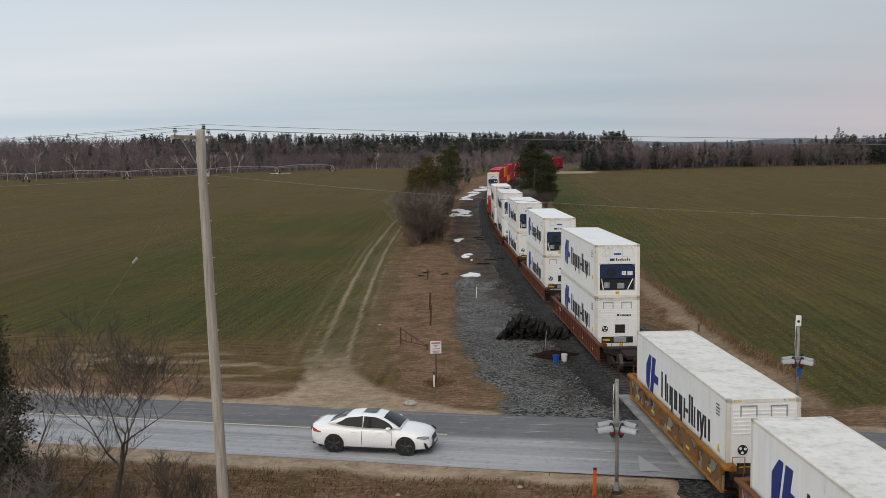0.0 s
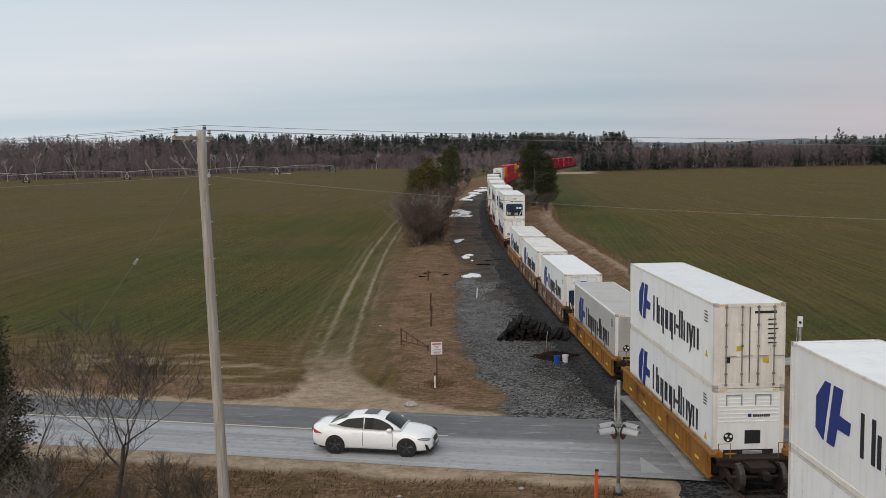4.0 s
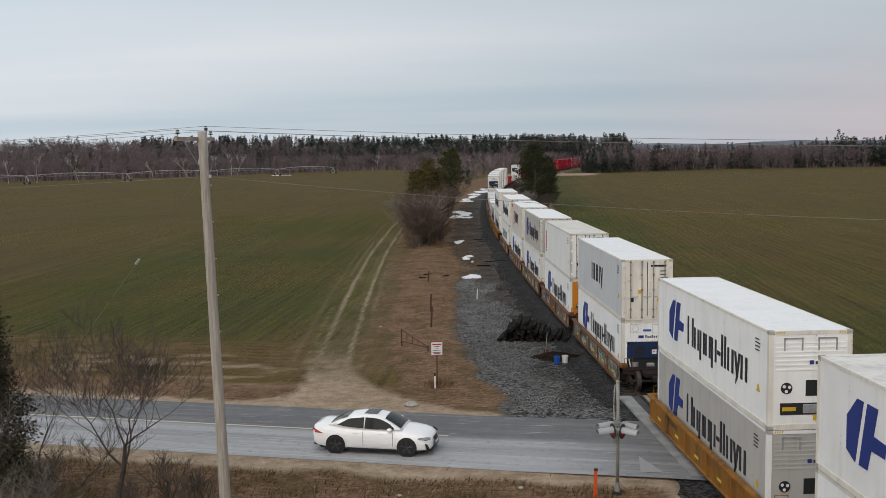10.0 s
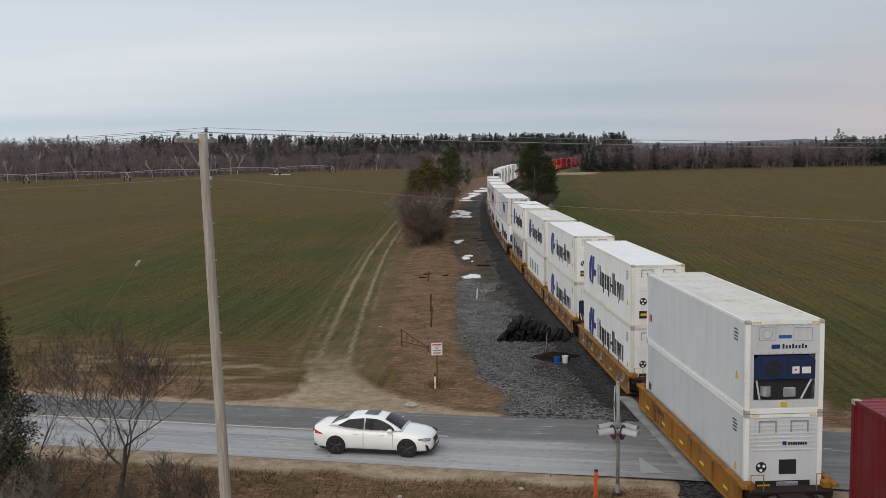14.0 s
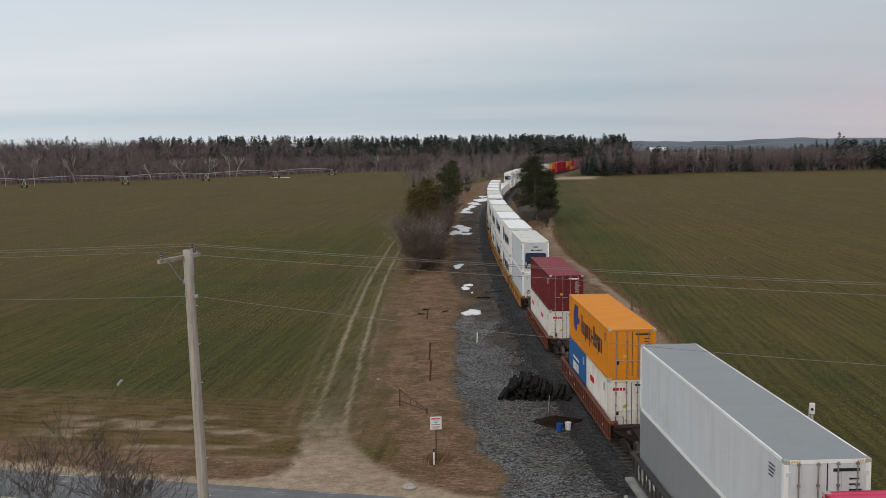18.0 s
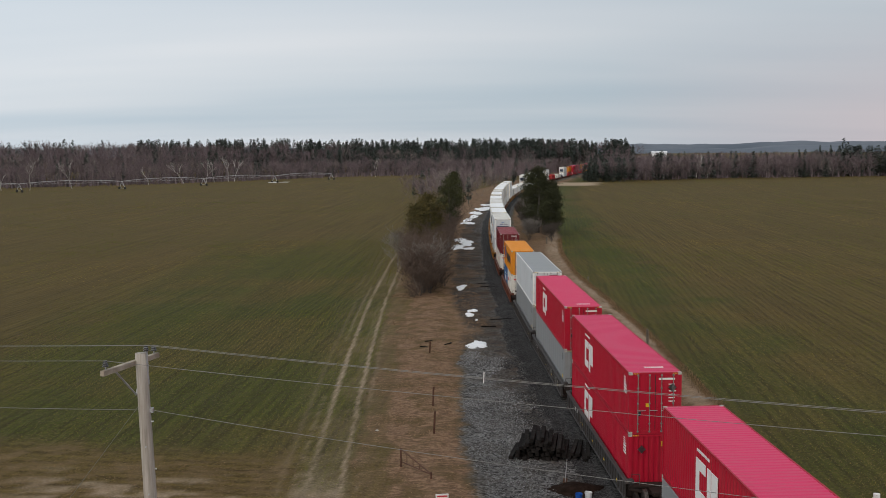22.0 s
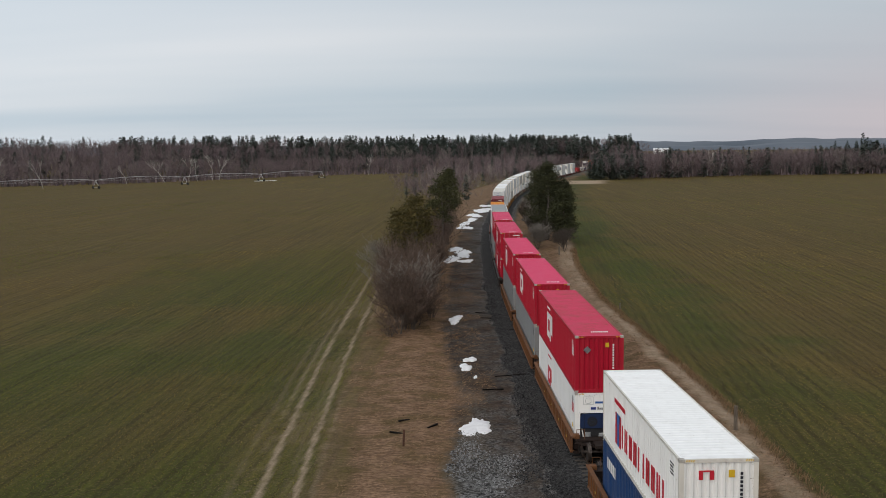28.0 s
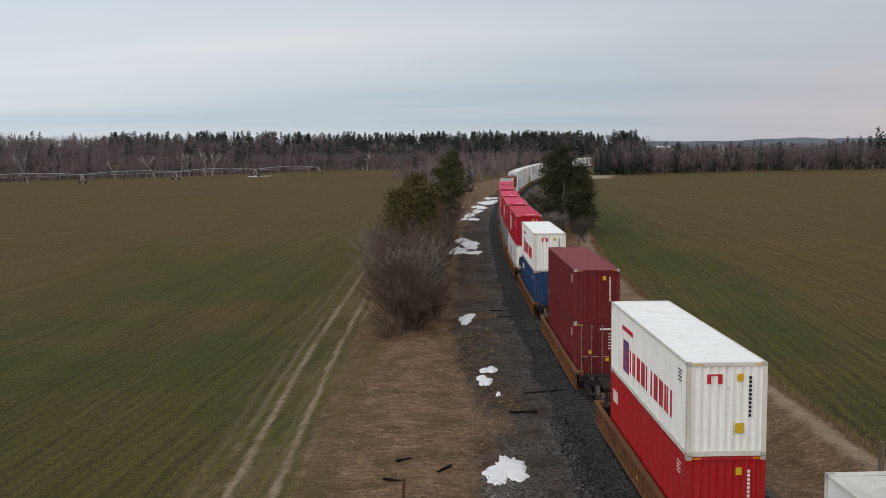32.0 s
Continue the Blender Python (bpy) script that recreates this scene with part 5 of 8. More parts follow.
TRUCK = surface("bogie_steel", (0.014, 0.011, 0.010), (0.040, 0.028, 0.022), 4, 0.75, 0.1, 0.2, 40.0, (1, 1, 1), 0.0, 0.15)
WHEEL = surface("wheel_steel", (0.05, 0.04, 0.035), (0.11, 0.09, 0.08), 6, 0.5, 0.5, 0.1)
REFL = plain("reflector_yellow", (0.70, 0.50, 0.03), 0.4)


def graffiti_material(name, seed, base, cols):
    m, n, l, p = nodes_of(name)
    tc = n.new("ShaderNodeTexCoord")
    mp = n.new("ShaderNodeMapping")
    mp.inputs["Location"].default_value = (seed, seed * 3.1, 0)
    mp.inputs["Scale"].default_value = (1, 0.8, 1.1)
    l.new(tc.outputs["Object"], mp.inputs[0])
    loops = noise_node(n, l, mp.outputs[0], 1.9, 1.0, 0.4)
    line = math_node(n, l, "ABSOLUTE", math_node(n, l, "SUBTRACT", loops, 0.52))
    big = noise_node(n, l, mp.outputs[0], 0.35, 1)
    c = ramp(n, l, noise_node(n, l, mp.outputs[0], 1.2, 2), cols[0], cols[1], 0.45, 0.55)
    c = mixc(n, l, ramp(n, l, loops, (0, 0, 0), (1, 1, 1), 0.52, 0.53), c, cols[2])
    c = mixc(n, l, ramp(n, l, line, (1, 1, 1), (0, 0, 0), 0.018, 0.026), c, (0.02, 0.02, 0.02))
    c = mixc(n, l, ramp(n, l, big, (1, 1, 1), (0, 0, 0), 0.40, 0.44), c, base)
    g = noise_node(n, l, tc.outputs["Object"], 6, 5)
    c = mixc(n, l, math_node(n, l, "MULTIPLY", g, 0.8), c, (0.040, 0.030, 0.024))
    l.new(c, p.inputs["Base Color"])
    p.inputs["Roughness"].default_value = 0.65
    return m


GRAF = [graffiti_material("sprayed_paint_teal", 3.0, (0.175, 0.080, 0.020), ((0.10, 0.24, 0.26), (0.33, 0.30, 0.12), (0.50, 0.48, 0.42))),
        graffiti_material("sprayed_paint_rose", 11.0, (0.175, 0.080, 0.020), ((0.36, 0.12, 0.16), (0.10, 0.16, 0.24), (0.48, 0.46, 0.30))),
        graffiti_material("sprayed_paint_pale", 23.0, (0.04, 0.038, 0.038), ((0.06, 0.06, 0.06), (0.05, 0.05, 0.05), (0.50, 0.49, 0.46))),
        graffiti_material("sprayed_paint_cream", 31.0, (0.27, 0.115, 0.018), ((0.25, 0.10, 0.015), (0.23, 0.10, 0.02), (0.34, 0.30, 0.24)))]


def truck(ob, y):
    """A two-axle bogie under a car's end, in the car's space."""
    t = part("bogie", Mesh().box(-0.75, 0.75, y - 0.2, y + 0.2, 0.45, 0.72), TRUCK, ob, "dark cast-steel bogie")
    for sx in (-1, 1):
        x = sx * 1.02
        m = Mesh()
        prof = [(-1.15, 0.52), (-0.75, 0.62), (-0.35, 0.36), (0.35, 0.36), (0.75, 0.62), (1.15, 0.52), (1.15, 0.70), (0.55, 0.86), (-0.55, 0.86), (-1.15, 0.70)]
        m.loft([[(x - 0.06, y + a, z) for a, z in prof], [(x + 0.06, y + a, z) for a, z in prof]], True, True)
        part("side_frame", m, TRUCK, t)
    for dy in (-0.89, 0.89):
        part("axle", Mesh().tube((-1.05, y + dy, 0.64), (1.05, y + dy, 0.64), 0.075, sides=8), WHEEL, t)
        for sx in (-1, 1):
            x = sx * 0.72
            w = Mesh().tube((x - 0.07, y + dy, 0.64), (x + 0.07, y + dy, 0.64), 0.455, 0.455, 20)
            w.tube((x - sx * 0.10, y + dy, 0.64), (x - sx * 0.06, y + dy, 0.64), 0.485, 0.485, 20)
            part("wheel", w, WHEEL, t, "worn steel wheel")


def well_car(style, Lu, Lw, first, last):
    """One well: ribbed side sills, end platforms, and a bogie at its rear."""
    col = {"yellow": YELLOW_CAR, "brown": BROWN_CAR, "rust": RUST_CAR, "black": BLACK_CAR, "graf0": GRAF[0], "graf1": GRAF[1], "graf2": GRAF[2], "graf3": GRAF[3]}[style]
    words = {"yellow": "yellow-orange well car with rusty sills", "brown": "brown well car with close-ribbed side sills", "rust": "rust-brown well car with worn yellow paint", "black": "dark well car with sprayed sills"}
    ob = thing("well_car", words.get(style, "well car with colourful sprayed graffiti on its sills"), "railway car", "well cars of the train")
    trim = {"graf0": RUST_CAR, "graf1": RUST_CAR, "graf3": YELLOW_CAR, "graf2": BLACK_CAR}.get(style, col)
    sill_top = 1.30
    ribbed = style in ("brown", "rust") or Lw > 14
    for sx in (-1, 1):
        m = Mesh()
        x0, x1 = sorted((sx * 1.37, sx * 1.43))
        m.box(x0, x1, -Lw / 2 - 0.15, Lw / 2 + 0.15, 0.42, sill_top - 0.1)
        sill = part("side_sill", m, col, ob)
        c = Mesh().box(*sorted((sx * 1.30, sx * 1.50)), -Lw / 2 - 0.5, Lw / 2 + 0.5, sill_top - 0.12, sill_top, 0.02)
        part("top_chord", c, trim, sill)
        c = Mesh().box(*sorted((sx * 1.28, sx * 1.49)), -Lw / 2 - 0.15, Lw / 2 + 0.15, 0.34, 0.45, 0.02)
        part("bottom_chord", c, trim, sill)
        r = Mesh()
        n = round(Lw / (0.62 if ribbed else 2.45))
        for k in range(n + 1):
            y = -Lw / 2 + Lw * k / n
            r.box(*sorted((sx * 1.43, sx * 1.485)), y - 0.045, y + 0.045, 0.45, sill_top - 0.12)
        part("stiffener", r, trim, sill)["kind"] = "stuff"
        q = Mesh().box(*sorted((sx * 1.43, sx * 1.436)), -0.22, 0.22, 0.62, 0.72).data("reflector_strip", REFL)
        for k in range(5):
            part("reflector_strip", q, None, sill, "yellow reflective strip", at=pose(0, -Lw / 2 + Lw * (k + 0.5) / 5, 0))
        b = Mesh()
        for k in range(9):
            y = Lw / 2 - 2.2 - 0.19 * k
            b.box(*sorted((sx * 1.43, sx * 1.436)), y - 0.05, y + 0.05, 0.88, 1.08)
        part("number_code", b, MARK_WHITE if style in ("brown", "black", "graf2") else MARK_DARK, sill, "row of small number bars")["kind"] = "stuff"
    fl = Mesh()
    for k in range(7):
        y = -Lw / 2 + Lw * k / 6
        fl.box(-1.37, 1.37, y - 0.16, y + 0.16, 0.32, 0.42)
    part("cross_bearer", fl, DECK, ob)["kind"] = "stuff"
    for sy in (-1, 1):
        y0, y1 = sorted((sy * Lw / 2, sy * (Lu / 2 - 0.04)))
        m = Mesh().box(-1.30, 1.30, *sorted((sy * Lw / 2, sy * (Lw / 2 + 0.55))), 1.02, 1.12, 0.015)
        m.box(-0.42, 0.42, y0, y1, 0.86, 1.06, 0.02)
        m.loft([[(-1.36, sy * Lw / 2, 0.45), (1.36, sy * Lw / 2, 0.45), (1.36, sy * Lw / 2, 1.1), (-1.36, sy * Lw / 2, 1.1)], [(-1.30, sy * (Lw / 2 + 0.08), 0.5), (1.30, sy * (Lw / 2 + 0.08), 0.5), (1.30, sy * (Lw / 2 + 0.08), 1.1), (-1.30, sy * (Lw / 2 + 0.08), 1.1)]], True, True)
        pl = part("end_platform", m, DECK, ob, "rusty steel end platform")
        for sx in (-1, 1):
            g = Mesh()
            g.add([(sx * 1.30, sy * Lw / 2, 1.05), (sx * 1.30, sy * (Lw / 2 + 0.5), 1.05), (sx * 0.42, sy * (Lu / 2 - 0.2), 1.0), (sx * 0.42, sy * Lw / 2, 1.0),
                   (sx * 1.30, sy * Lw / 2, 0.9), (sx * 1.30, sy * (Lw / 2 + 0.5), 0.9), (sx * 0.42, sy * (Lu / 2 - 0.2), 0.9), (sx * 0.42, sy * Lw / 2, 0.9)],
                  [(0, 1, 2, 3), (3, 2, 1, 0), (0, 4, 5, 1), (1, 5, 6, 2), (0, 1, 5, 4)])
            part("deck_plate", g, DECK, pl)
        for sx in (-1, 1):
            h = Mesh()
            x = sx * 1.22
            y = sy * (Lw / 2 + 0.45)
            h.path([(x, y, 1.1), (x, y, 1.62), (x - sx * 0.4, y, 1.62), (x - sx * 0.4, y, 1.1)], 0.018, 5)
            part("grab_rail", h, trim, pl)
        for sx in (-1, 1):
            part("container_guide", Mesh().box(*sorted((sx * 1.05, sx * 1.34)), *sorted((sy * (Lw / 2 + 0.1), sy * (Lw / 2 + 0.42))), 1.12, 1.34, 0.03), trim, pl)
    truck(ob, -Lu / 2 + (1.3 if last else 0.0))
    if first:
        truck(ob, Lu / 2 - 1.3)
    if last:
        part("coupler", Mesh().box(-0.12, 0.12, -Lu / 2 - 0.35, -Lu / 2 + 0.3, 0.72, 0.98, 0.03), TRUCK, ob, "steel coupler")
    return ob


SPEED = 15.5
# rear of the upper load in train metres, its length, loads from below, car style, well length, car length, first, last
UNITS = [
    (498, 16.15, ("cp53", "cp53"), "black", 16.4, 19.2, 1, 0), (479, 16.15, ("cp53", "cp53_d"), "black", 16.4, 19.2, 0, 0), (460, 16.15, ("cp53", "cp53"), "black", 16.4, 19.2, 0, 1),
    (438, 16.15, ("cp53", "cp53_d"), "brown", 16.4, 19.2, 1, 0), (419, 16.15, ("cp53", "cp53"), "brown", 16.4, 19.2, 0, 0), (400, 16.15, ("cp53", "cp53"), "brown", 16.4, 19.2, 0, 1),
    (378, 16.15, ("cp53", "cp53_d"), "black", 16.4, 19.2, 1, 0), (359, 16.15, ("cp53", "cp53"), "black", 16.4, 19.2, 0, 0), (340, 16.15, ("cp53", "cp53"), "black", 16.4, 19.2, 0, 1),
    (318, 12.19, ("maroon_d", "maroon_d"), "brown", 16.4, 21.0, 1, 1), (297, 12.19, ("cp53", "cp53"), "brown", 16.4, 21.0, 1, 1),
    (276, 12.19, ("orange", "cai"), "brown", 16.4, 21.0, 1, 1), (255, 12.19, ("cai", "orange"), "brown", 16.4, 21.0, 1, 1),
    (233, 16.15, ("cp53", "cp53"), "brown", 16.4, 19.2, 1, 0), (214, 16.15, ("cp53", "cp53"), "brown", 16.4, 19.2, 0, 1),
    (192, 12.19, ("cai", "orange"), "brown", 16.4, 21.0, 1, 1), (171, 12.19, ("plainw", "plainw"), "brown", 16.4, 21.0, 1, 1),
    (147, 12.19, ("20:oocl20:oocl20",), "brown", 16.4, 21.0, 1, 1), (125, 12.19, ("cai",), "brown", 16.4, 21.0, 1, 1),
    (101.6, 12.19, ("hl_f", "hl_d"), "brown", 16.4, 21.2, 1, 1),
    (80, 12.19, ("hl_f", "hl_m"), "brown", 16.4, 21.2, 1, 1), (58.3, 12.19, ("hl_f", "hl_m"), "brown", 16.4, 21.2, 1, 1),
    (36.9, 12.19, ("hl_fo", "hl_m"), "brown", 16.4, 21.2, 1, 1), (15.6, 12.19, ("hl_f", "hl_m"), "brown", 16.4, 21.0, 1, 1),
    (-6.4, 12.19, ("hl_fo",), "graf3", 12.5, 15.0, 1, 0), (-20.8, 12.19, ("hl_fo",), "graf1", 12.5, 15.0, 0, 0), (-35.6, 12.19, ("hl_m",), "graf1", 12.5, 15.0, 0, 0),
    (-51.5, 12.19, ("hl_gf",), "yellow", 12.5, 15.0, 0, 0), (-66.8, 12.19, ("hl_f", "hl_d"), "yellow", 12.5, 15.2, 0, 1),
    (-85.5, 12.19, ("uas_f", "hl_d"), "graf0", 12.5, 15.2, 1, 0), (-101.1, 12.19, ("hl_m", "csav_x"), "graf1", 12.5, 15.2, 0, 0), (-116.0, 12.19, ("hl_f", "hl_gd"), "graf0", 12.5, 15.2, 0, 0),
    (-130.8, 12.19, ("orange_end", "tal"), "graf1", 12.5, 15.2, 0, 0), (-146.0, 12.19, ("hl_m", "csav"), "graf0", 12.5, 15.2, 0, 1),
    (-164.9, 12.19, ("hl_gf", "hl_f"), "yellow", 12.5, 15.2, 1, 0), (-180.4, 12.19, ("uas_f", "hl_fo"), "graf3", 12.5, 15.2, 0, 0), (-194.6, 12.19, ("hl_m", "hl_f"), "graf3", 12.5, 15.2, 0, 0),
    (-210.0, 12.19, ("hl_fo", "hl_f"), "graf3", 12.5, 15.2, 0, 0), (-225.0, 12.19, ("tri", "tex"), "yellow", 12.5, 15.2, 0, 1),
    (-244.3, 12.19, ("20:oocl20:oocl20", "maroon_d"), "brown", 12.7, 19.0, 1, 1), (-265.6, 12.19, ("20:cosco20:oocl20", "orange"), "brown", 14.8, 21.4, 1, 1),
    (-288.6, 16.15, ("grey53", "box53"), "graf2", 16.4, 18.8, 1, 0), (-307.2, 16.15, ("grey53", "cp53_d"), "graf2", 16.4, 18.8, 0, 0), (-326.5, 16.15, ("cp53", "cp53_d"), "black", 16.4, 19.2, 0, 1),
    (-348.6, 16.15, ("grey53", "cp53"), "rust", 16.4, 19.2, 1, 0), (-367.9, 16.15, ("grey53", "cp53"), "rust", 16.4, 19.0, 0, 0), (-386.9, 16.15, ("cp53_w", "cp53_r"), "rust", 16.4, 19.2, 0, 1),
    (-406.7, 12.19, ("navy", "ym"), "rust", 16.4, 20.0, 1, 1), (-429.2, 12.19, ("maroon_d9", "maroon_c"), "rust", 16.4, 22.2, 1, 1), (-452.2, 12.19, ("cai", "ym"), "rust", 16.4, 22.4, 1, 1),
    (-474.5, 12.19, ("tri", "plainw"), "rust", 16.4, 22.0, 1, 1),
]
FLOOR_Z = 0.44
HEIGHTS = {"maroon_d": H8, "orange": H8, "oocl20": H8, "cosco20": H8}
MOVING = []


def build_train():
    for rear, L, loads, style, Lw, Lu, first, last in UNITS:
        c = rear + L / 2
        car = proto(("car", style, Lw, Lu, first, last), lambda: well_car(style, Lu, Lw, first, last))
        MOVING.append((car, c, 0.0, 0.0, Lu / 2 - 1.5))
        z = FLOOR_Z
        for k in loads:
            if k.startswith("20:"):
                _, a, b = k.split(":")
                MOVING.append((make_container(a), c, 3.06, z, 5.0))
                MOVING.append((make_container(b), c, -3.06, z, 5.0))
                z += H8 + 0.015
            else:
                MOVING.append((make_container(k), c, 0.0, z, Lu / 2 - 1.5))
                z += HEIGHTS.get(k, H9) + 0.015


build_train()


# ---- trees ----
BARK = surface("grey_brown_bark", (0.055, 0.043, 0.036), (0.12, 0.098, 0.082), 4, 0.9, 0, 0.4, 30)
TWIG = surface("bare_twig", (0.045, 0.035, 0.029), (0.105, 0.083, 0.068), 3, 0.9, 0, 0.1, 20)
BIRCH_GREY = surface("pale_grey_bark", (0.14, 0.125, 0.11), (0.26, 0.235, 0.21), 3, 0.9, 0, 0.2, 20)
TWIG_DARK = surface("dark_brown_twig", (0.062, 0.041, 0.030), (0.175, 0.120, 0.090), 3, 0.9, 0, 0.1, 20)
TWIG_PALE = surface("pale_twig", (0.16, 0.14, 0.12), (0.26, 0.235, 0.21), 3, 0.9, 0, 0.1, 20)
BIRCH = surface("birch_bark", (0.34, 0.32, 0.29), (0.52, 0.50, 0.47), 3, 0.8, 0, 0.1, 20)


def foliage(name, a, b):
    m, n, l, p = nodes_of(name)
    geo = n.new("ShaderNodeNewGeometry")
    tc = n.new("ShaderNodeTexCoord")
    big = noise_node(n, l, tc.outputs["Object"], 0.6, 3)
    f = math_node(n, l, "ADD", math_node(n, l, "MULTIPLY", geo.outputs["Random Per Island"], 0.6), math_node(n, l, "MULTIPLY", big, 0.5))
    l.new(ramp(n, l, f, a, b, 0.2, 0.85), p.inputs["Base Color"])
    p.inputs["Roughness"].default_value = 0.85
    p.inputs["Specular IOR Level"].default_value = 0.15
    MATS[name] = m
    return m


NEEDLE = foliage("olive_needles", (0.034, 0.032, 0.012), (0.125, 0.100, 0.036))
NEEDLE_MID = foliage("mid_green_needles", (0.022, 0.026, 0.012), (0.080, 0.080, 0.034))
NEEDLE_DARK = foliage("dark_needles", (0.018, 0.022, 0.012), (0.060, 0.062, 0.028))
# far twigs and needles lifted paler and cooler: distance haze put into the colour
HAZE_TWIG = foliage("hazy_woodland_twigs", (0.080, 0.061, 0.066), (0.215, 0.168, 0.174))
DEEP_TWIG = foliage("hazy_deep_twigs", (0.066, 0.052, 0.056), (0.155, 0.125, 0.128))
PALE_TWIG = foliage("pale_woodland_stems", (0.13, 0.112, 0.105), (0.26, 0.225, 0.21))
HAZE_NEEDLE = foliage("hazy_woodland_needles", (0.042, 0.054, 0.048), (0.112, 0.130, 0.108))


def grow(rs, p, d, length, r, depth, spread, segs, up=0.12, kids=(3, 5), first=1):
    """Limbs of a bare tree as segments (from, to, radius, radius)."""
    n = 3
    for i in range(n):
        d2 = d + np.array([rs.uniform(-1, 1), rs.uniform(-1, 1), rs.uniform(-0.6, 1) * 0.8]) * 0.34 + np.array([0, 0, up * 0.35])
        d2 /= np.linalg.norm(d2)
        q = p + d2 * length / n
        r2 = r * (1 - 0.22)
        segs.append((p, q, r, r2))
        if depth > 0 and i >= first:
            for _ in range(rs.randint(*kids) if i == n - 1 else rs.randint(1, 2)):
                a = rs.uniform(0, 2 * math.pi)
                side = np.array([math.cos(a), math.sin(a), rs.uniform(-0.15, 0.6)])
                nd = d2 * (1 - spread) + side * spread
                nd /= np.linalg.norm(nd)
                grow(rs, q, nd, length * rs.uniform(0.55, 0.8), r2 * 0.62, depth - 1, spread, segs, up, kids, first)
        p, d, r = q, d2, r2


def limb_arrays(segs, sides=3, rmin=0.0):
    A = np.array([s[0] for s in segs]); B = np.array([s[1] for s in segs])
    ra = np.maximum(np.array([s[2] for s in segs]), rmin); rb = np.maximum(np.array([s[3] for s in segs]), rmin)
    d = B - A
    d /= np.linalg.norm(d, axis=1, keepdims=True) + 1e-9
    ref = np.where(np.abs(d[:, 2:3]) < 0.9, np.array([[0, 0, 1.0]]), np.array([[1.0, 0, 0]]))
    u = np.cross(d, ref); u /= np.linalg.norm(u, axis=1, keepdims=True)
    w = np.cross(d, u)
    rings = []
    for P, r in ((A, ra), (B, rb)):
        for k in range(sides):
            t = 2 * math.pi * k / sides
            rings.append(P + r[:, None] * (math.cos(t) * u + math.sin(t) * w))
    V = np.stack(rings, 1)
    n = len(segs)
    base = np.arange(n)[:, None] * 2 * sides
    F = np.concatenate([base + np.array([[k, (k + 1) % sides, sides + (k + 1) % sides, sides + k]]) for k in range(sides)])
    return V.reshape(-1, 3), F


def bare_tree(seed, height, depth=4, stems=1, spread=0.5, r=0.09, lean=0.25, kids=(3, 5)):
    """Trunk segments and twig segments, scaled to a height."""
    rs = random.Random(seed)
    thick, thin = [], []
    for k in range(stems):
        segs = []
        a = rs.uniform(0, 6.28)
        d = np.array([math.cos(a) * lean, math.sin(a) * lean, 1.0])
        d /= np.linalg.norm(d)
        grow(rs, np.array([math.cos(a) * 0.15 * (stems > 1), math.sin(a) * 0.15 * (stems > 1), -0.15]), d, height * 0.42, r, depth, spread, segs, 0.12, kids, 0 if stems > 2 else 1)
        thick += [s for s in segs if s[2] > r * 0.33]
        thin += [s for s in segs if s[2] <= r * 0.33]
    top = max(s[1][2] for s in thick + thin)
    k = height / top
    sc = lambda ss: [(a * k, b * k, r0, r1) for a, b, r0, r1 in ss]
    return sc(thick), sc(thin)


TREE_MESH = {}


def bare_thing(name, label, x, y, seed, height, depth=4, stems=1, spread=0.5, r=0.09, twig=None, bark=None, rmin=0.008, rot=0.0, category="tree", group="", kids=(3, 5)):
    key = (seed, height, depth, stems, spread, r, rmin, id(twig), id(bark))
    if key not in TREE_MESH:
        thick, thin = bare_tree(seed, height, depth, stems, spread, r, 0.24 if stems > 2 else 0.25 if kids[0] > 2 else 0.55, kids)
        a = array_mesh("trunk", *limb_arrays(thick, 5), bark or BARK)
        b = array_mesh("crown", *limb_arrays(thin, 3, rmin), twig or TWIG)
        TREE_MESH[key] = (a, b)
    a, b = TREE_MESH[key]
    ob = thing(name, label, category, group, pose(x, y, float(ground_z(x, y)), 0, 0, rot))
    part("trunk", a, None, ob)
    c = part("crown", b, None, ob)
    return ob


def leaf_quads(rs, centres, size, n, flat=0.55, jitter=0.5):
    """Small irregular needle clumps round the centres."""
    C = np.repeat(np.asarray(centres), n, 0)
    m = len(C)
    C = C + rs.normal(0, 1, (m, 3)) * jitter * np.array([1, 1, 0.6])
    a = rs.normal(0, 1, (m, 3)) * np.array([1, 1, flat]); a /= np.linalg.norm(a, axis=1, keepdims=True)
    b = rs.normal(0, 1, (m, 3)); b -= (b * a).sum(1, keepdims=True) * a; b /= np.linalg.norm(b, axis=1, keepdims=True)
    s = size * rs.uniform(0.5, 1.3, (m, 1))
    V = np.stack([C - a * s, C + b * s * 0.45 - a * s * 0.1, C + a * s, C - b * s * 0.40 + a * s * 0.15], 1).reshape(-1, 3)
    return V, np.arange(m * 4).reshape(-1, 4)


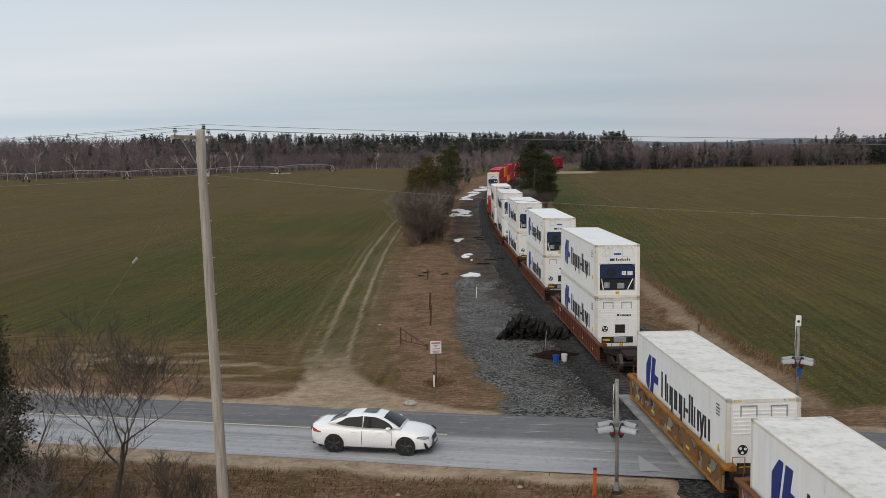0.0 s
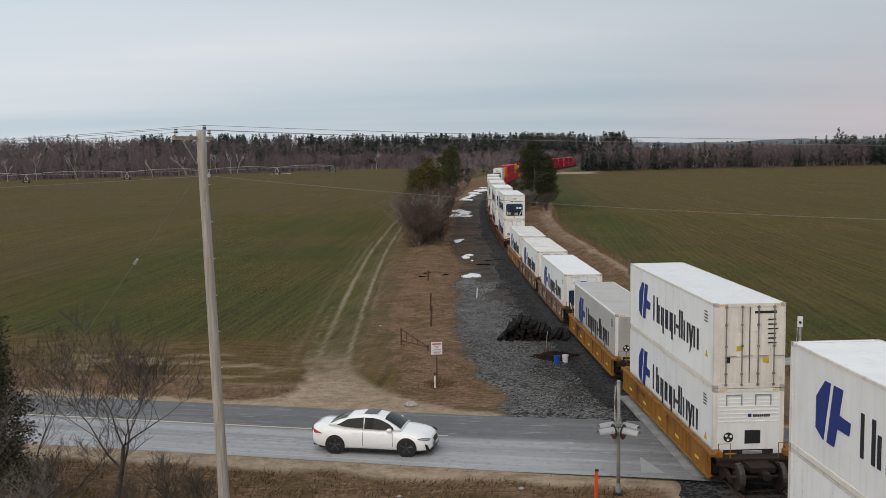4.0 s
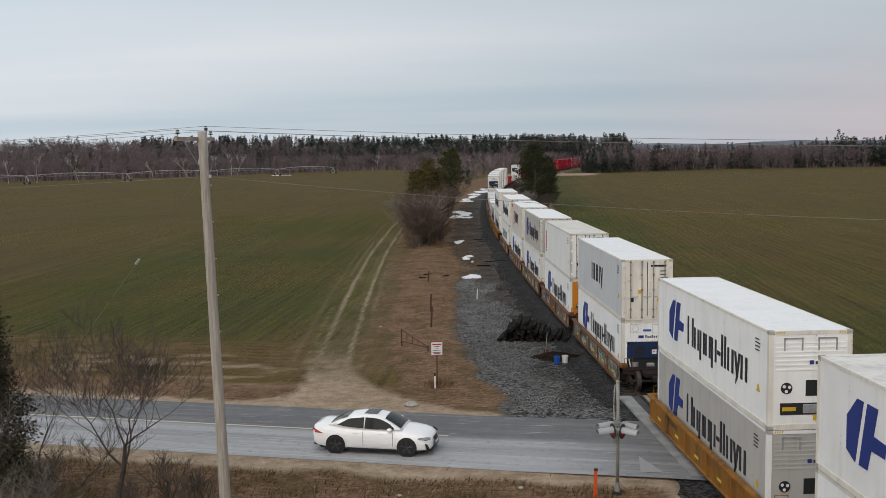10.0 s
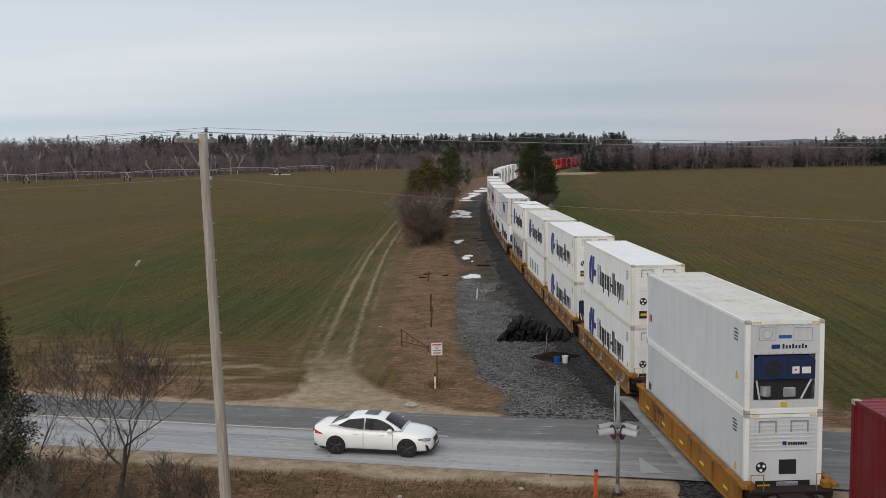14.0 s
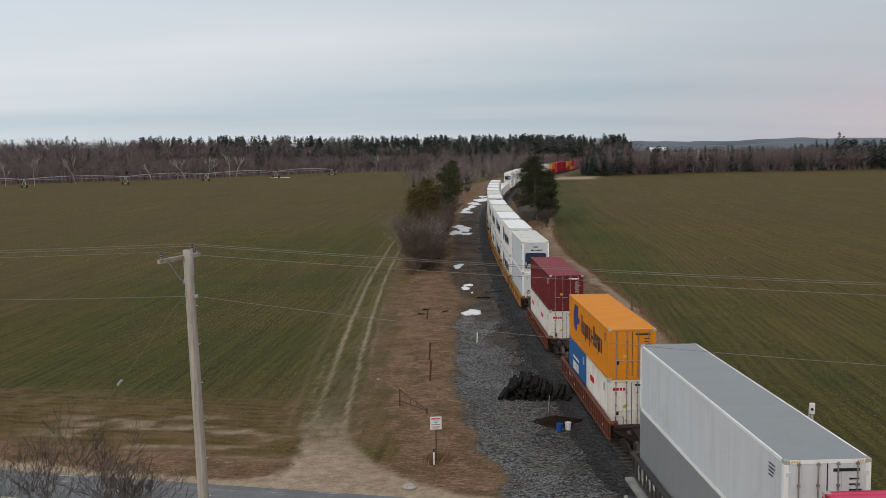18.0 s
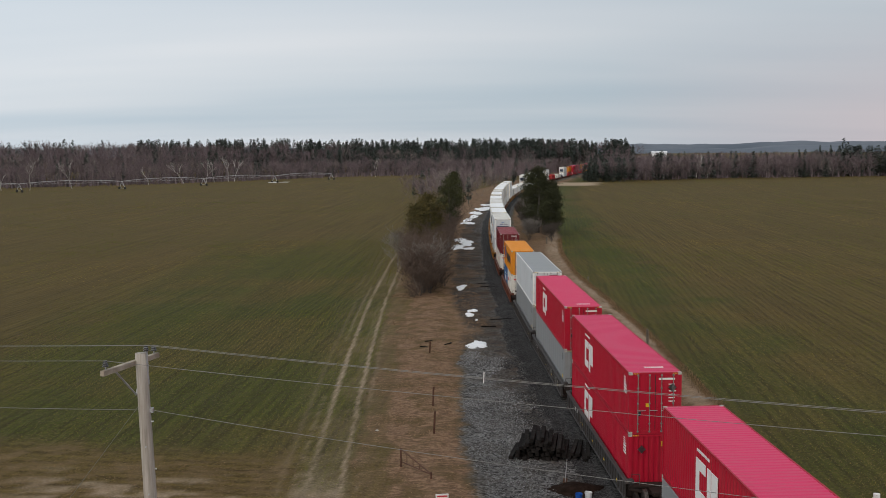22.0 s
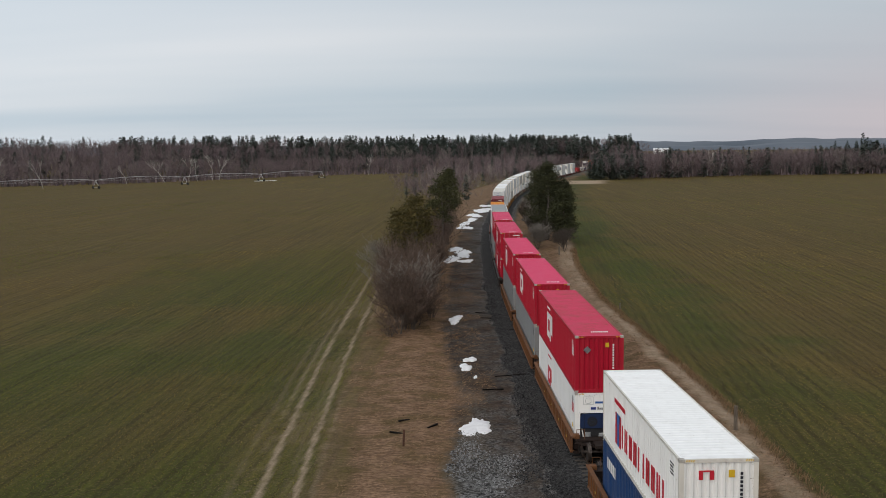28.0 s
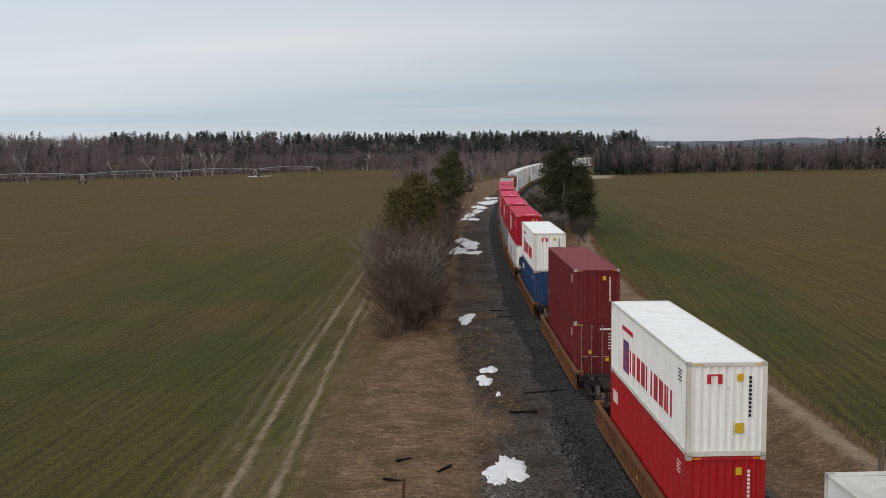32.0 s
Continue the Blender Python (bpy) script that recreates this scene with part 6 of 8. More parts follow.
def pine_arrays(seed, height, width, clumps=170, per=14, size=0.30, low=0.12, shape="round", loose=1.9):
    rs = np.random.RandomState(seed)
    py = random.Random(seed)
    segs = []
    p = np.array([0, 0, -0.2])
    n = 8
    for i in range(n):
        q = np.array([rs.uniform(-0.12, 0.12), rs.uniform(-0.12, 0.12), height * 0.95 * (i + 1) / n])
        segs.append((p, q, 0.02 * height * (1 - i / n) + 0.02, 0.02 * height * (1 - (i + 1) / n) + 0.02))
        p = q
    cs = []
    k = 0
    while k < clumps:
        h = low + (1 - low) * rs.uniform(0, 1) ** 0.85
        prof = (math.sin(math.pi * min(1, (h - low) / (1 - low) * 0.86 + 0.14)) ** 0.7) if shape == "round" else (1 - h) ** 0.8 + 0.05 if shape == "cone" else min(1.0, 1.35 * (1 - h) ** 0.55 * (0.6 + h))
        a = rs.uniform(0, 2 * math.pi)
        lob = 0.75 + 0.35 * math.sin(2.3 * a + seed + 5 * h) * math.cos(3.1 * a - 7 * h)
        rr = width / 2 * prof * lob * rs.uniform(0.45, 1.0) ** 0.5
        c = np.array([rr * math.cos(a), rr * math.sin(a), h * height + rs.uniform(-0.2, 0.2)])
        cs.append(c)
        if k % 3 == 0:
            b = np.array([0, 0, max(0.3, c[2] - rr * 0.35)])
            segs.append((b, c, 0.05, 0.015))
        k += 1
    V, F = leaf_quads(rs, cs, size, per, 0.5, size * loose)
    return segs, V, F


def pine_thing(name, label, x, y, seed, height, width, mat, clumps=170, per=14, size=0.30, low=0.12, shape="round", group="", loose=1.9):
    segs, V, F = pine_arrays(seed, height, width, clumps, per, size, low, shape, loose)
    ob = thing(name, label, "tree", group, pose(x, y, float(ground_z(x, y)), 0, 0, (seed * 47) % 360))
    part("trunk", array_mesh("trunk", *limb_arrays(segs, 5), BARK), None, ob)
    part("crown", array_mesh("crown", V, F, mat), None, ob)
    return ob


def build_near_trees():
    rs = random.Random(31)
    # a crooked bare tree, thin bushes and a spruce beside the road in the foreground
    bare_thing("roadside_tree", "crooked bare tree with fine twigs on the road verge", -12.0, 32.5, 27, 7.0, 5, 1, 0.50, 0.13, rmin=0.006, kids=(2, 3), rot=150)
    for x, y, h, sd, st in ((-14.2, 33.0, 4.4, 2, 2), (-15.4, 33.6, 6.6, 3, 2), (-10.3, 32.6, 2.2, 4, 3), (-17.2, 34.4, 6.0, 6, 2), (-13.2, 31.6, 2.6, 7, 2), (-9.0, 32.0, 1.6, 8, 3), (-11.0, 31.4, 1.8, 4, 3)):
        bare_thing("bush", "bare grey-brown bush beside the road", x, y, sd, h, 3 if st > 2 else 4, st, 0.46, 0.045, rmin=0.0045, kids=(2, 3), category="bush", group="bare roadside bushes")
    for x, y, h, sd in ((-15.0, 31.9, 3.6, 12), (-16.2, 32.6, 4.6, 13), (-14.0, 30.6, 2.6, 14)):
        bare_thing("bush", "pale lichen-grey tangled bush beside the road", x, y, sd, h, 3, 3, 0.55, 0.035, TWIG_PALE, TWIG_PALE, 0.005, kids=(2, 3), category="bush", group="bare roadside bushes")
    pine_thing("spruce_tree", "dark green spruce beside the roadside bushes", -16.6, 33.0, 5, 6.9, 4.4, NEEDLE_DARK, 330, 90, 0.075, 0.05, "cone", "", 3.2)
    # thicket left of the track: tangled shrubs, thin trees and low brush
    for i in range(58):
        f = i / 58
        y = 121.5 + 110 * f ** 1.35 + rs.uniform(-1.5, 1.5)
        d = rs.uniform(-12.6, -8.8) if i > 16 else rs.uniform(-11.4, -9.6)
        x = float(track_x(y)) + d
        sd = 40 + i % 7
        hh = [4.6, 6.2, 7.0, 3.8, 6.6, 5.0, 5.8][i % 7]
        bare_thing("shrub", "bare tangled thorny shrub in the thicket along the railway", x, y, sd, hh, 3, 3, 0.58, 0.065, TWIG_PALE if i % 13 == 4 else TWIG_DARK, BIRCH_GREY if i % 4 == 1 else None, rmin=0.018, kids=(2, 3), rot=rs.uniform(0, 360), category="shrub", group="thicket along the track")
    for i in range(44):
        y = 120.5 + 100 * (i / 44) ** 1.3 + rs.uniform(-1.5, 1.5)
        x = float(track_x(y)) + rs.uniform(-12.0, -8.4)
        bare_thing("low_shrub", "low brown brush at the foot of the thicket", x, y, 50 + i % 5, [2.0, 2.6, 1.7, 2.3, 2.9][i % 5], 2, 6, 0.62, 0.035, TWIG_DARK, rmin=0.010, kids=(3, 4), rot=rs.uniform(0, 360), category="shrub", group="brush under the thicket")
    for x, y in ((-13.6, 146.0), (-14.0, 158.0)):
        bare_thing("shrub", "pale-twigged bare shrub at the edge of the field", x, y, 46, 5.4, 3, 3, 0.55, 0.05, TWIG_PALE, TWIG_PALE, 0.012, kids=(2, 3), rot=rs.uniform(0, 360), category="shrub", group="thicket along the track")
    for i, (x, y, h, w) in enumerate(((-9.2, 147, 10.2, 4.4), (-11.5, 151, 8.4, 3.4), (-10.6, 161, 9.2, 4.0), (-12.0, 170, 7.6, 3.6), (-7.9, 176, 12.2, 4.4), (-8.2, 197, 12.0, 4.4), (-8.6, 215, 11.2, 4.6))):
        pine_thing("pine_tree", "olive-green scrub pine in the thicket along the railway", x, y, 60 + i, h, w, NEEDLE if i < 4 else NEEDLE_MID, 46, 100, 0.15, 0.44, "round", "pines along the track", 2.9)
    # pines right of the track
    for i, (x, y, h, w) in enumerate(((8.3, 203, 12.7, 6.0), (10.4, 197, 8.6, 4.2), (7.2, 213, 11.4, 5.0), (10.8, 206, 9.8, 4.6), (9.4, 222, 11.0, 5.0))):
        pine_thing("pine_tree", "dark green pine beside the railway curve", x, y, 80 + i, h, w, NEEDLE_DARK, 90, 90, 0.16, 0.20, "cone2", "pines along the track", 3.0)
    for i in range(30):
        y = 186 + 3.6 * i + rs.uniform(-2, 2)
        x = float(track_x(y)) + rs.uniform(5.6, 10.5)
        bare_thing("shrub", "bare grey shrub beside the railway curve", x, y, 40 + i % 7, [3.2, 3.4, 4.4, 2.8, 4.0, 3.8, 3.0][i % 7], 3, 2 + i % 3, 0.55, 0.06, TWIG_PALE if i % 7 == 2 else TWIG, rmin=0.014, rot=rs.uniform(0, 360), category="shrub", group="shrubs by the curve")
    # birches along the far edge of the field
    for i, (x, y, h) in enumerate(((-206, 440, 14.5), (-192, 452, 13), (-217, 436, 11), (-224, 436, 12), (-170, 490, 9), (-158, 508, 11), (-150, 520, 12.5), (-147, 524, 11.5), (-141, 530, 14), (-139, 534, 12), (-70, 590, 11), (104, 532, 13), (110, 534, 11))):
        bare_thing("birch_tree", "white-barked bare birch at the edge of the field", x, y, 93 + i % 4, h, 2, 1, 0.36, 0.16, BIRCH, BIRCH, 0.042, kids=(3, 3), rot=67 * i, group="birches at the field edge")


build_near_trees()


# ---- far woods ----
EDGE_X = [-420, -330, -245, -205, -165, -125, -85, -40, 0, 25, 40, 62]
EDGE_Y = [372, 408, 448, 470, 500, 550, 592, 606, 598, 586, 640, 690]


def far_proto(seed, kind):
    """Triangles of one far tree of unit height."""
    rs = np.random.RandomState(seed)
    py = random.Random(seed)
    if kind == "bare":
        thick, thin = bare_tree(seed, 1.0, 3, 1, 0.42, 0.016, 0.1, (2, 3))
        ss = thick + thin
        A = np.array([s[0] for s in ss]); B = np.array([s[1] for s in ss])
        r = np.maximum(np.array([s[2] for s in ss]), 0.0078)[:, None]
        n = np.cross(B - A, rs.normal(0, 1, A.shape)); n /= np.linalg.norm(n, axis=1, keepdims=True) + 1e-9
        V = np.stack([A - n * r, A + n * r, B + n * r * 0.5], 1).reshape(-1, 3)
        return V, np.arange(len(V)).reshape(-1, 3)
    n = 240
    h = rs.uniform(0.06 if kind == "cone" else 0.16, 1.0, n)
    wid = 0.17 if kind == "cone" else 0.19
    whorl = 0.55 + 0.45 * np.abs(np.sin(h * 17 + seed))
    prof = (1 - h) ** 0.75 + 0.04 if kind == "cone" else np.minimum(1.0, 1.5 * (1 - h) ** 0.7) * (0.35 + 0.65 * h ** 0.5) * whorl + 0.03
    a = rs.uniform(0, 2 * np.pi, n)
    lob = 0.7 + 0.3 * np.sin(2 * a + seed + 9 * h)
    rr = wid * prof * lob * rs.uniform(0.3, 1.0, n)
    C = np.stack([rr * np.cos(a), rr * np.sin(a), h], 1)
    s = 0.050 * rs.uniform(0.6, 1.4, (n, 1)) * (1.15 - 0.55 * h[:, None])
    out = np.stack([np.cos(a), np.sin(a), rs.uniform(-0.2, 0.45, n)], 1)
    t = np.stack([-np.sin(a), np.cos(a), rs.uniform(-0.5, 0.5, n)], 1)
    V = np.stack([C - t * s * 0.8, C + t * s * 0.8, C + out * s * 1.3 + np.array([0, 0, 0.2]) * s], 1).reshape(-1, 3)
    stem = np.array([[-0.012, 0, 0], [0.012, 0, 0], [0, 0, 1.0], [0, -0.012, 0], [0, 0.012, 0], [0, 0, 1.0]])
    V = np.concatenate([V, stem])
    return V, np.arange(len(V)).reshape(-1, 3)


def build_woods():
    rs = np.random.RandomState(77)
    protos = {k: [far_proto(200 + 17 * i + len(k), k) for i in range(7)] for k in ("bare", "cone", "pine")}
    spots = {"bare": [], "cone": [], "pine": []}

    def put(kind, x, y, h, z=0.0):
        spots[kind].append((x, y, z, h))

    # left wood, in depth behind the field's far edge: brushy front, brown crowns, pines on the skyline
    for _ in range(2900):
        x = rs.uniform(-420, 62)
        e = np.interp(x, EDGE_X, EDGE_Y)
        b = rs.uniform(0, 1) ** 1.1 * 215
        y = e + b
        if x > float(track_x(y)) - 7:
            continue
        z = 7.0 * float(step(40, 210, np.array(b)))
        right = float(step(-215, -60, np.array(x)))
        if b < 22:
            put("bare", x, y, rs.uniform(5.5, 10))
        elif b < 80:
            put("cone" if rs.rand() < 0.07 else "bare", x, y, rs.uniform(8.5, 12.0), z)
        elif b < 150:
            put("pine" if rs.rand() < 0.10 + 0.55 * right else "bare", x, y, rs.uniform(12.0, 15.5), z)
        else:
            put("pine" if rs.rand() < 0.16 + 0.72 * right else "bare", x, y, rs.uniform(13.5, 16.5) if rs.rand() < 0.88 else rs.uniform(16.5, 18.5), z)
    for _ in range(260):
        x = rs.uniform(-230, 40)
        y = np.interp(x, EDGE_X, EDGE_Y) + rs.uniform(165, 215)
        if x < float(track_x(y)) - 7:
            put("pine", x, y, rs.uniform(14.5, 18.0), 7.0)
    # wood on both sides of the curve; the railway stays in sight between the pines and the far clump
    for _ in range(170):
        y = rs.uniform(300, 590)
        x = float(track_x(y)) - rs.uniform(10, 34)
        put("bare" if rs.rand() < 0.85 else "pine", x, y, rs.uniform(6, 11))
    for _ in range(60):
        x, y = rs.uniform(43, 62), rs.uniform(488, 520)
        put(("cone", "pine", "bare")[rs.choice(3, p=(0.30, 0.20, 0.50))], x, y, rs.uniform(7.5, 12.0))
    for _ in range(520):
        y = rs.uniform(496, 760)
        x = float(track_x(y)) + rs.uniform(7, 60)
        if x < max(0.092 * y, 40 if y < 660 else 0):
            continue
        if x < 0.135 * y:
            put(("cone", "pine", "bare")[rs.choice(3, p=(0.25, 0.35, 0.40))], x, y, rs.uniform(8, 12) + 4 * float(step(560, 700, np.array(y))), 4 * float(step(560, 760, np.array(y))))
        else:
            put("bare", x, y, rs.uniform(8, 12))
    for _ in range(520):
        x = rs.uniform(20, 150); y = rs.uniform(680, 860)
        if abs(x - float(track_x(y))) > 7 and x < 0.13 * y:
            put("pine" if rs.rand() < 0.85 else "bare", x, y, rs.uniform(14, 19.5) * float(np.interp(x, [20, 100, 112], [1, 1, 0.75])), 4.0)
    # right field's far edge: low mixed trees, then a tall stand of conifers
    for _ in range(700):
        x = rs.uniform(66, 192)
        y = np.interp(x, [66, 78, 110, 205, 300], [512, 506, 524, 540, 560]) + rs.uniform(0, 1) ** 1.3 * 90
        put(("cone", "pine", "bare")[rs.choice(3, p=(0.16, 0.03, 0.81))], x, y, rs.uniform(7.0, 14.5))
    for _ in range(640):
        x = rs.uniform(183, 420)
        y = np.interp(x, [78, 110, 205, 300, 420], [506, 524, 542, 562, 590]) + rs.uniform(0, 1) ** 1.2 * 90
        put(("cone", "pine", "bare")[rs.choice(3, p=(0.30, 0.50, 0.20))], x, y, rs.uniform(10.5, 17.0))
    for x, y, h in ((184, 548, 20.5), (187, 551, 18), (215, 556, 18), (221, 560, 18.5), (236, 560, 19), (240, 566, 19.5)):
        put("pine", x, y, h)
    spots["pale"] = spots["bare"][::11]
    spots["bare"] = [q for i, q in enumerate(spots["bare"]) if i % 11]
    protos["pale"] = protos["bare"]
    for kind, mat, nm, lab in (("pale", PALE_TWIG, "far_pale_wood", "pale-stemmed leafless trees in the far wood"), ("bare", HAZE_TWIG, "far_bare_wood", "grey-brown leafless wood beyond the fields"), ("cone", HAZE_NEEDLE, "far_spruce_wood", "dark spruces in the far wood"), ("pine", HAZE_NEEDLE, "far_pine_wood", "dark green pines on the far skyline")):
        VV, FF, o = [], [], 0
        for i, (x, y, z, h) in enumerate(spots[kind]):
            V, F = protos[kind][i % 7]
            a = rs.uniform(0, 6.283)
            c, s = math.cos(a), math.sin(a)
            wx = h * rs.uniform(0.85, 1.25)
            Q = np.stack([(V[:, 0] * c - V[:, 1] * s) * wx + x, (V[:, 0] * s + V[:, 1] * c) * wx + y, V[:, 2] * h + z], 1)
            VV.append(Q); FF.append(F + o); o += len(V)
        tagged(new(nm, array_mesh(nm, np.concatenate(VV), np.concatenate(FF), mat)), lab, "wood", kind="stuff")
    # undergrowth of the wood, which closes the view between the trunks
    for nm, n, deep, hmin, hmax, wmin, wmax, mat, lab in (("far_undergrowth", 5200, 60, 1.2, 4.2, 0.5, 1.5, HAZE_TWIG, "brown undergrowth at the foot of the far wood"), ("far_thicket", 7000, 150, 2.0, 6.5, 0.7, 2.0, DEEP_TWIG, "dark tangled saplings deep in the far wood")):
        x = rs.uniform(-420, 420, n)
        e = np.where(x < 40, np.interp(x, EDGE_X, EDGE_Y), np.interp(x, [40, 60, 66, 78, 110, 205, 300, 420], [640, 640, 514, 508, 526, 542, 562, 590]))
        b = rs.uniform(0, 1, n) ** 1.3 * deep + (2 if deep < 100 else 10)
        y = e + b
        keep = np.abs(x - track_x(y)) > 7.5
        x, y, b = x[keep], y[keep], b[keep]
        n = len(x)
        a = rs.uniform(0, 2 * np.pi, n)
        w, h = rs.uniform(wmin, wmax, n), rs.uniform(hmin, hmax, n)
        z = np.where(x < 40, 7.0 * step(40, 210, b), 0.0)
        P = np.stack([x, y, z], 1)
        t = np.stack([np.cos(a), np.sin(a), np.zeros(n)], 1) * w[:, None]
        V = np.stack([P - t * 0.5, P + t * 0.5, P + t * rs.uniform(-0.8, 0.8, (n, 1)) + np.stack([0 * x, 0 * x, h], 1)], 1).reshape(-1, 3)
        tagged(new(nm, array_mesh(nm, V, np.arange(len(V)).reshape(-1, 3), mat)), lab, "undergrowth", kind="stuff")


build_woods()


def build_distance():
    # no air volume here: the hills' base colour carries the blue distance haze
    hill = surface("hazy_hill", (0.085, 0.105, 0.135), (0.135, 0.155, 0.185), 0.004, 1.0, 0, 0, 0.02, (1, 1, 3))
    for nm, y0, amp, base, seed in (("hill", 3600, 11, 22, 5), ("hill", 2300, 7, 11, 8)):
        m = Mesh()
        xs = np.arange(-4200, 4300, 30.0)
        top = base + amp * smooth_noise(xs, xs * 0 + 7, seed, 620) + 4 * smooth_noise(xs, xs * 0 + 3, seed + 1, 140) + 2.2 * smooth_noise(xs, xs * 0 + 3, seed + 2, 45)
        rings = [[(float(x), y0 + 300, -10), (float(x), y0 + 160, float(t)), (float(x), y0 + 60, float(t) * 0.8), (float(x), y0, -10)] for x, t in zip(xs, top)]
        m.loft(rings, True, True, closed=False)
        tagged(part(nm, m, hill, smooth=True), "wooded hills on the horizon, coloured blue-grey for haze", "hill", kind="structure")
    shed_w = plain("white_cladding", (0.72, 0.73, 0.74), 0.6)
    shed = thing("farm_shed", "long white shed far beyond the woods", "shed", at=pose(193, 1200, 0, 0, 0, -9))
    for yy in (-6, 6):
        part("wall", Mesh().box(-9, 9, yy - 0.15, yy + 0.15, 0, 10), shed_w, shed)
    for xx in (-9.15, 9.15):
        part("wall", Mesh().box(xx - 0.15, xx + 0.15, -6.15, 6.15, 0, 10), shed_w, shed)
    m = Mesh().loft([[(-9.6, -6.6, 10), (-9.6, 0, 12.0), (-9.6, 6.6, 10)], [(9.6, -6.6, 10), (9.6, 0, 12.0), (9.6, 6.6, 10)]], True, True)
    part("roof", m, plain("pale_roof", (0.62, 0.63, 0.65), 0.5), shed, "pale sheet-metal roof")


build_distance()


# ---- parked car ----
def build_car():
    heading = math.degrees(math.atan2(-0.41, 2.77))
    car = thing("sedan_car", "white four-door sedan with black wheels parked on the road edge", "car", at=pose(-4.17, 39.08, 0.062, 0, 0, heading))
    white = plain("gloss_white_paint", (0.95, 0.95, 0.95), 0.16)
    MATS["gloss_white_paint"].node_tree.nodes["Principled BSDF"].inputs["Coat Weight"].default_value = 0.6
    glass = plain("dark_tinted_glass", (0.006, 0.007, 0.008), 0.12)
    MATS["dark_tinted_glass"].node_tree.nodes["Principled BSDF"].inputs["Specular IOR Level"].default_value = 0.25
    black = plain("black_trim", (0.012, 0.012, 0.013), 0.4)
    rubber = plain("tyre_rubber", (0.018, 0.018, 0.018), 0.85)
    rim_m = plain("black_alloy", (0.075, 0.075, 0.080), 0.35, 0.5)
    red = plain("tail_lamp_red", (0.40, 0.012, 0.015), 0.2)
    lamp = plain("headlamp_glass", (0.30, 0.31, 0.33), 0.12)
    # x, sill z, half widths at sill, bulge, belt, shoulder z, hood z, half width at hood
    st = [(-2.36, 0.42, 0.60, 0.66, 0.60, 0.80, 0.90, 0.50), (-2.30, 0.30, 0.74, 0.80, 0.74, 0.86, 1.02, 0.62), (-2.10, 0.24, 0.84, 0.88, 0.82, 0.90, 1.06, 0.66), (-1.75, 0.20, 0.87, 0.905, 0.84, 0.92, 1.06, 0.68), (-1.35, 0.20, 0.88, 0.91, 0.85, 0.93, 1.04, 0.68),
          (-0.8, 0.18, 0.87, 0.90, 0.85, 0.91, 0.99, 0.70), (0.0, 0.18, 0.86, 0.89, 0.85, 0.89, 0.96, 0.70), (0.6, 0.18, 0.87, 0.90, 0.85, 0.89, 0.96, 0.70), (1.0, 0.19, 0.88, 0.905, 0.85, 0.88, 0.95, 0.68), (1.45, 0.20, 0.885, 0.91, 0.84, 0.84, 0.91, 0.66),
          (1.80, 0.20, 0.87, 0.89, 0.80, 0.79, 0.86, 0.62), (2.05, 0.20, 0.82, 0.83, 0.74, 0.73, 0.79, 0.56), (2.22, 0.22, 0.70, 0.72, 0.64, 0.64, 0.70, 0.46), (2.31, 0.28, 0.52, 0.54, 0.48, 0.55, 0.60, 0.34)]
    rings = []
    for x, zs, ws, wb, wt, zb, zh, wh in st:
        half = [(ws * 0.9, zs), (ws, zs + 0.07), (wb, zs + (zb - zs) * 0.55), (wb - 0.01, zb - 0.06), (wt, zb), (wh, zh - 0.02), (wh * 0.5, zh), ]
        rings.append([(x, -y, z) for y, z in half] + [(x, y, z) for y, z in reversed(half)])
    part("body", Mesh().loft(rings, True, True), white, car, "glossy white bodywork", True)
    part("underside", Mesh().box(-2.1, 2.1, -0.78, 0.78, 0.16, 0.30, 0.05), black, car)
    # cabin: lower and upper outline at stations
    cab = [(-1.72, 1.03, 0.70, 1.05, 0.60), (-1.30, 1.02, 0.78, 1.26, 0.58), (-0.85, 0.98, 0.81, 1.38, 0.60), (-0.30, 0.95, 0.82, 1.425, 0.61), (0.15, 0.94, 0.82, 1.41, 0.60), (0.55, 0.94, 0.81, 1.32, 0.60), (0.95, 0.94, 0.79, 1.10, 0.64), (1.18, 0.93, 0.74, 0.95, 0.66)]
    rings = []
    for x, zl, wl_, zr, wr in cab:
        half = [(wl_, zl), (wr + 0.45 * (wl_ - wr), zl + 0.6 * (zr - zl)), (wr, zr - 0.03), (wr * 0.55, zr + 0.012)]
        rings.append([(x, -y, z) for y, z in half] + [(x, y, z) for y, z in reversed(half)])
    part("cabin", Mesh().loft(rings, True, True), white, car, "white roof and pillars", True)

    def at_cab(x, f):
        """A point on the cabin's side at station x, f from belt to roof."""
        xs = [c[0] for c in cab]
        zl, wl_, zr, wr = (np.interp(x, xs, [c[i] for c in cab]) for i in (1, 2, 3, 4))
        y = np.interp(f, [0, 0.6, 1], [wl_, wr + 0.45 * (wl_ - wr), wr])
        z = np.interp(f, [0, 0.6, 1], [zl, zl + 0.6 * (zr - zl), zr - 0.03])
        return float(y), float(z)

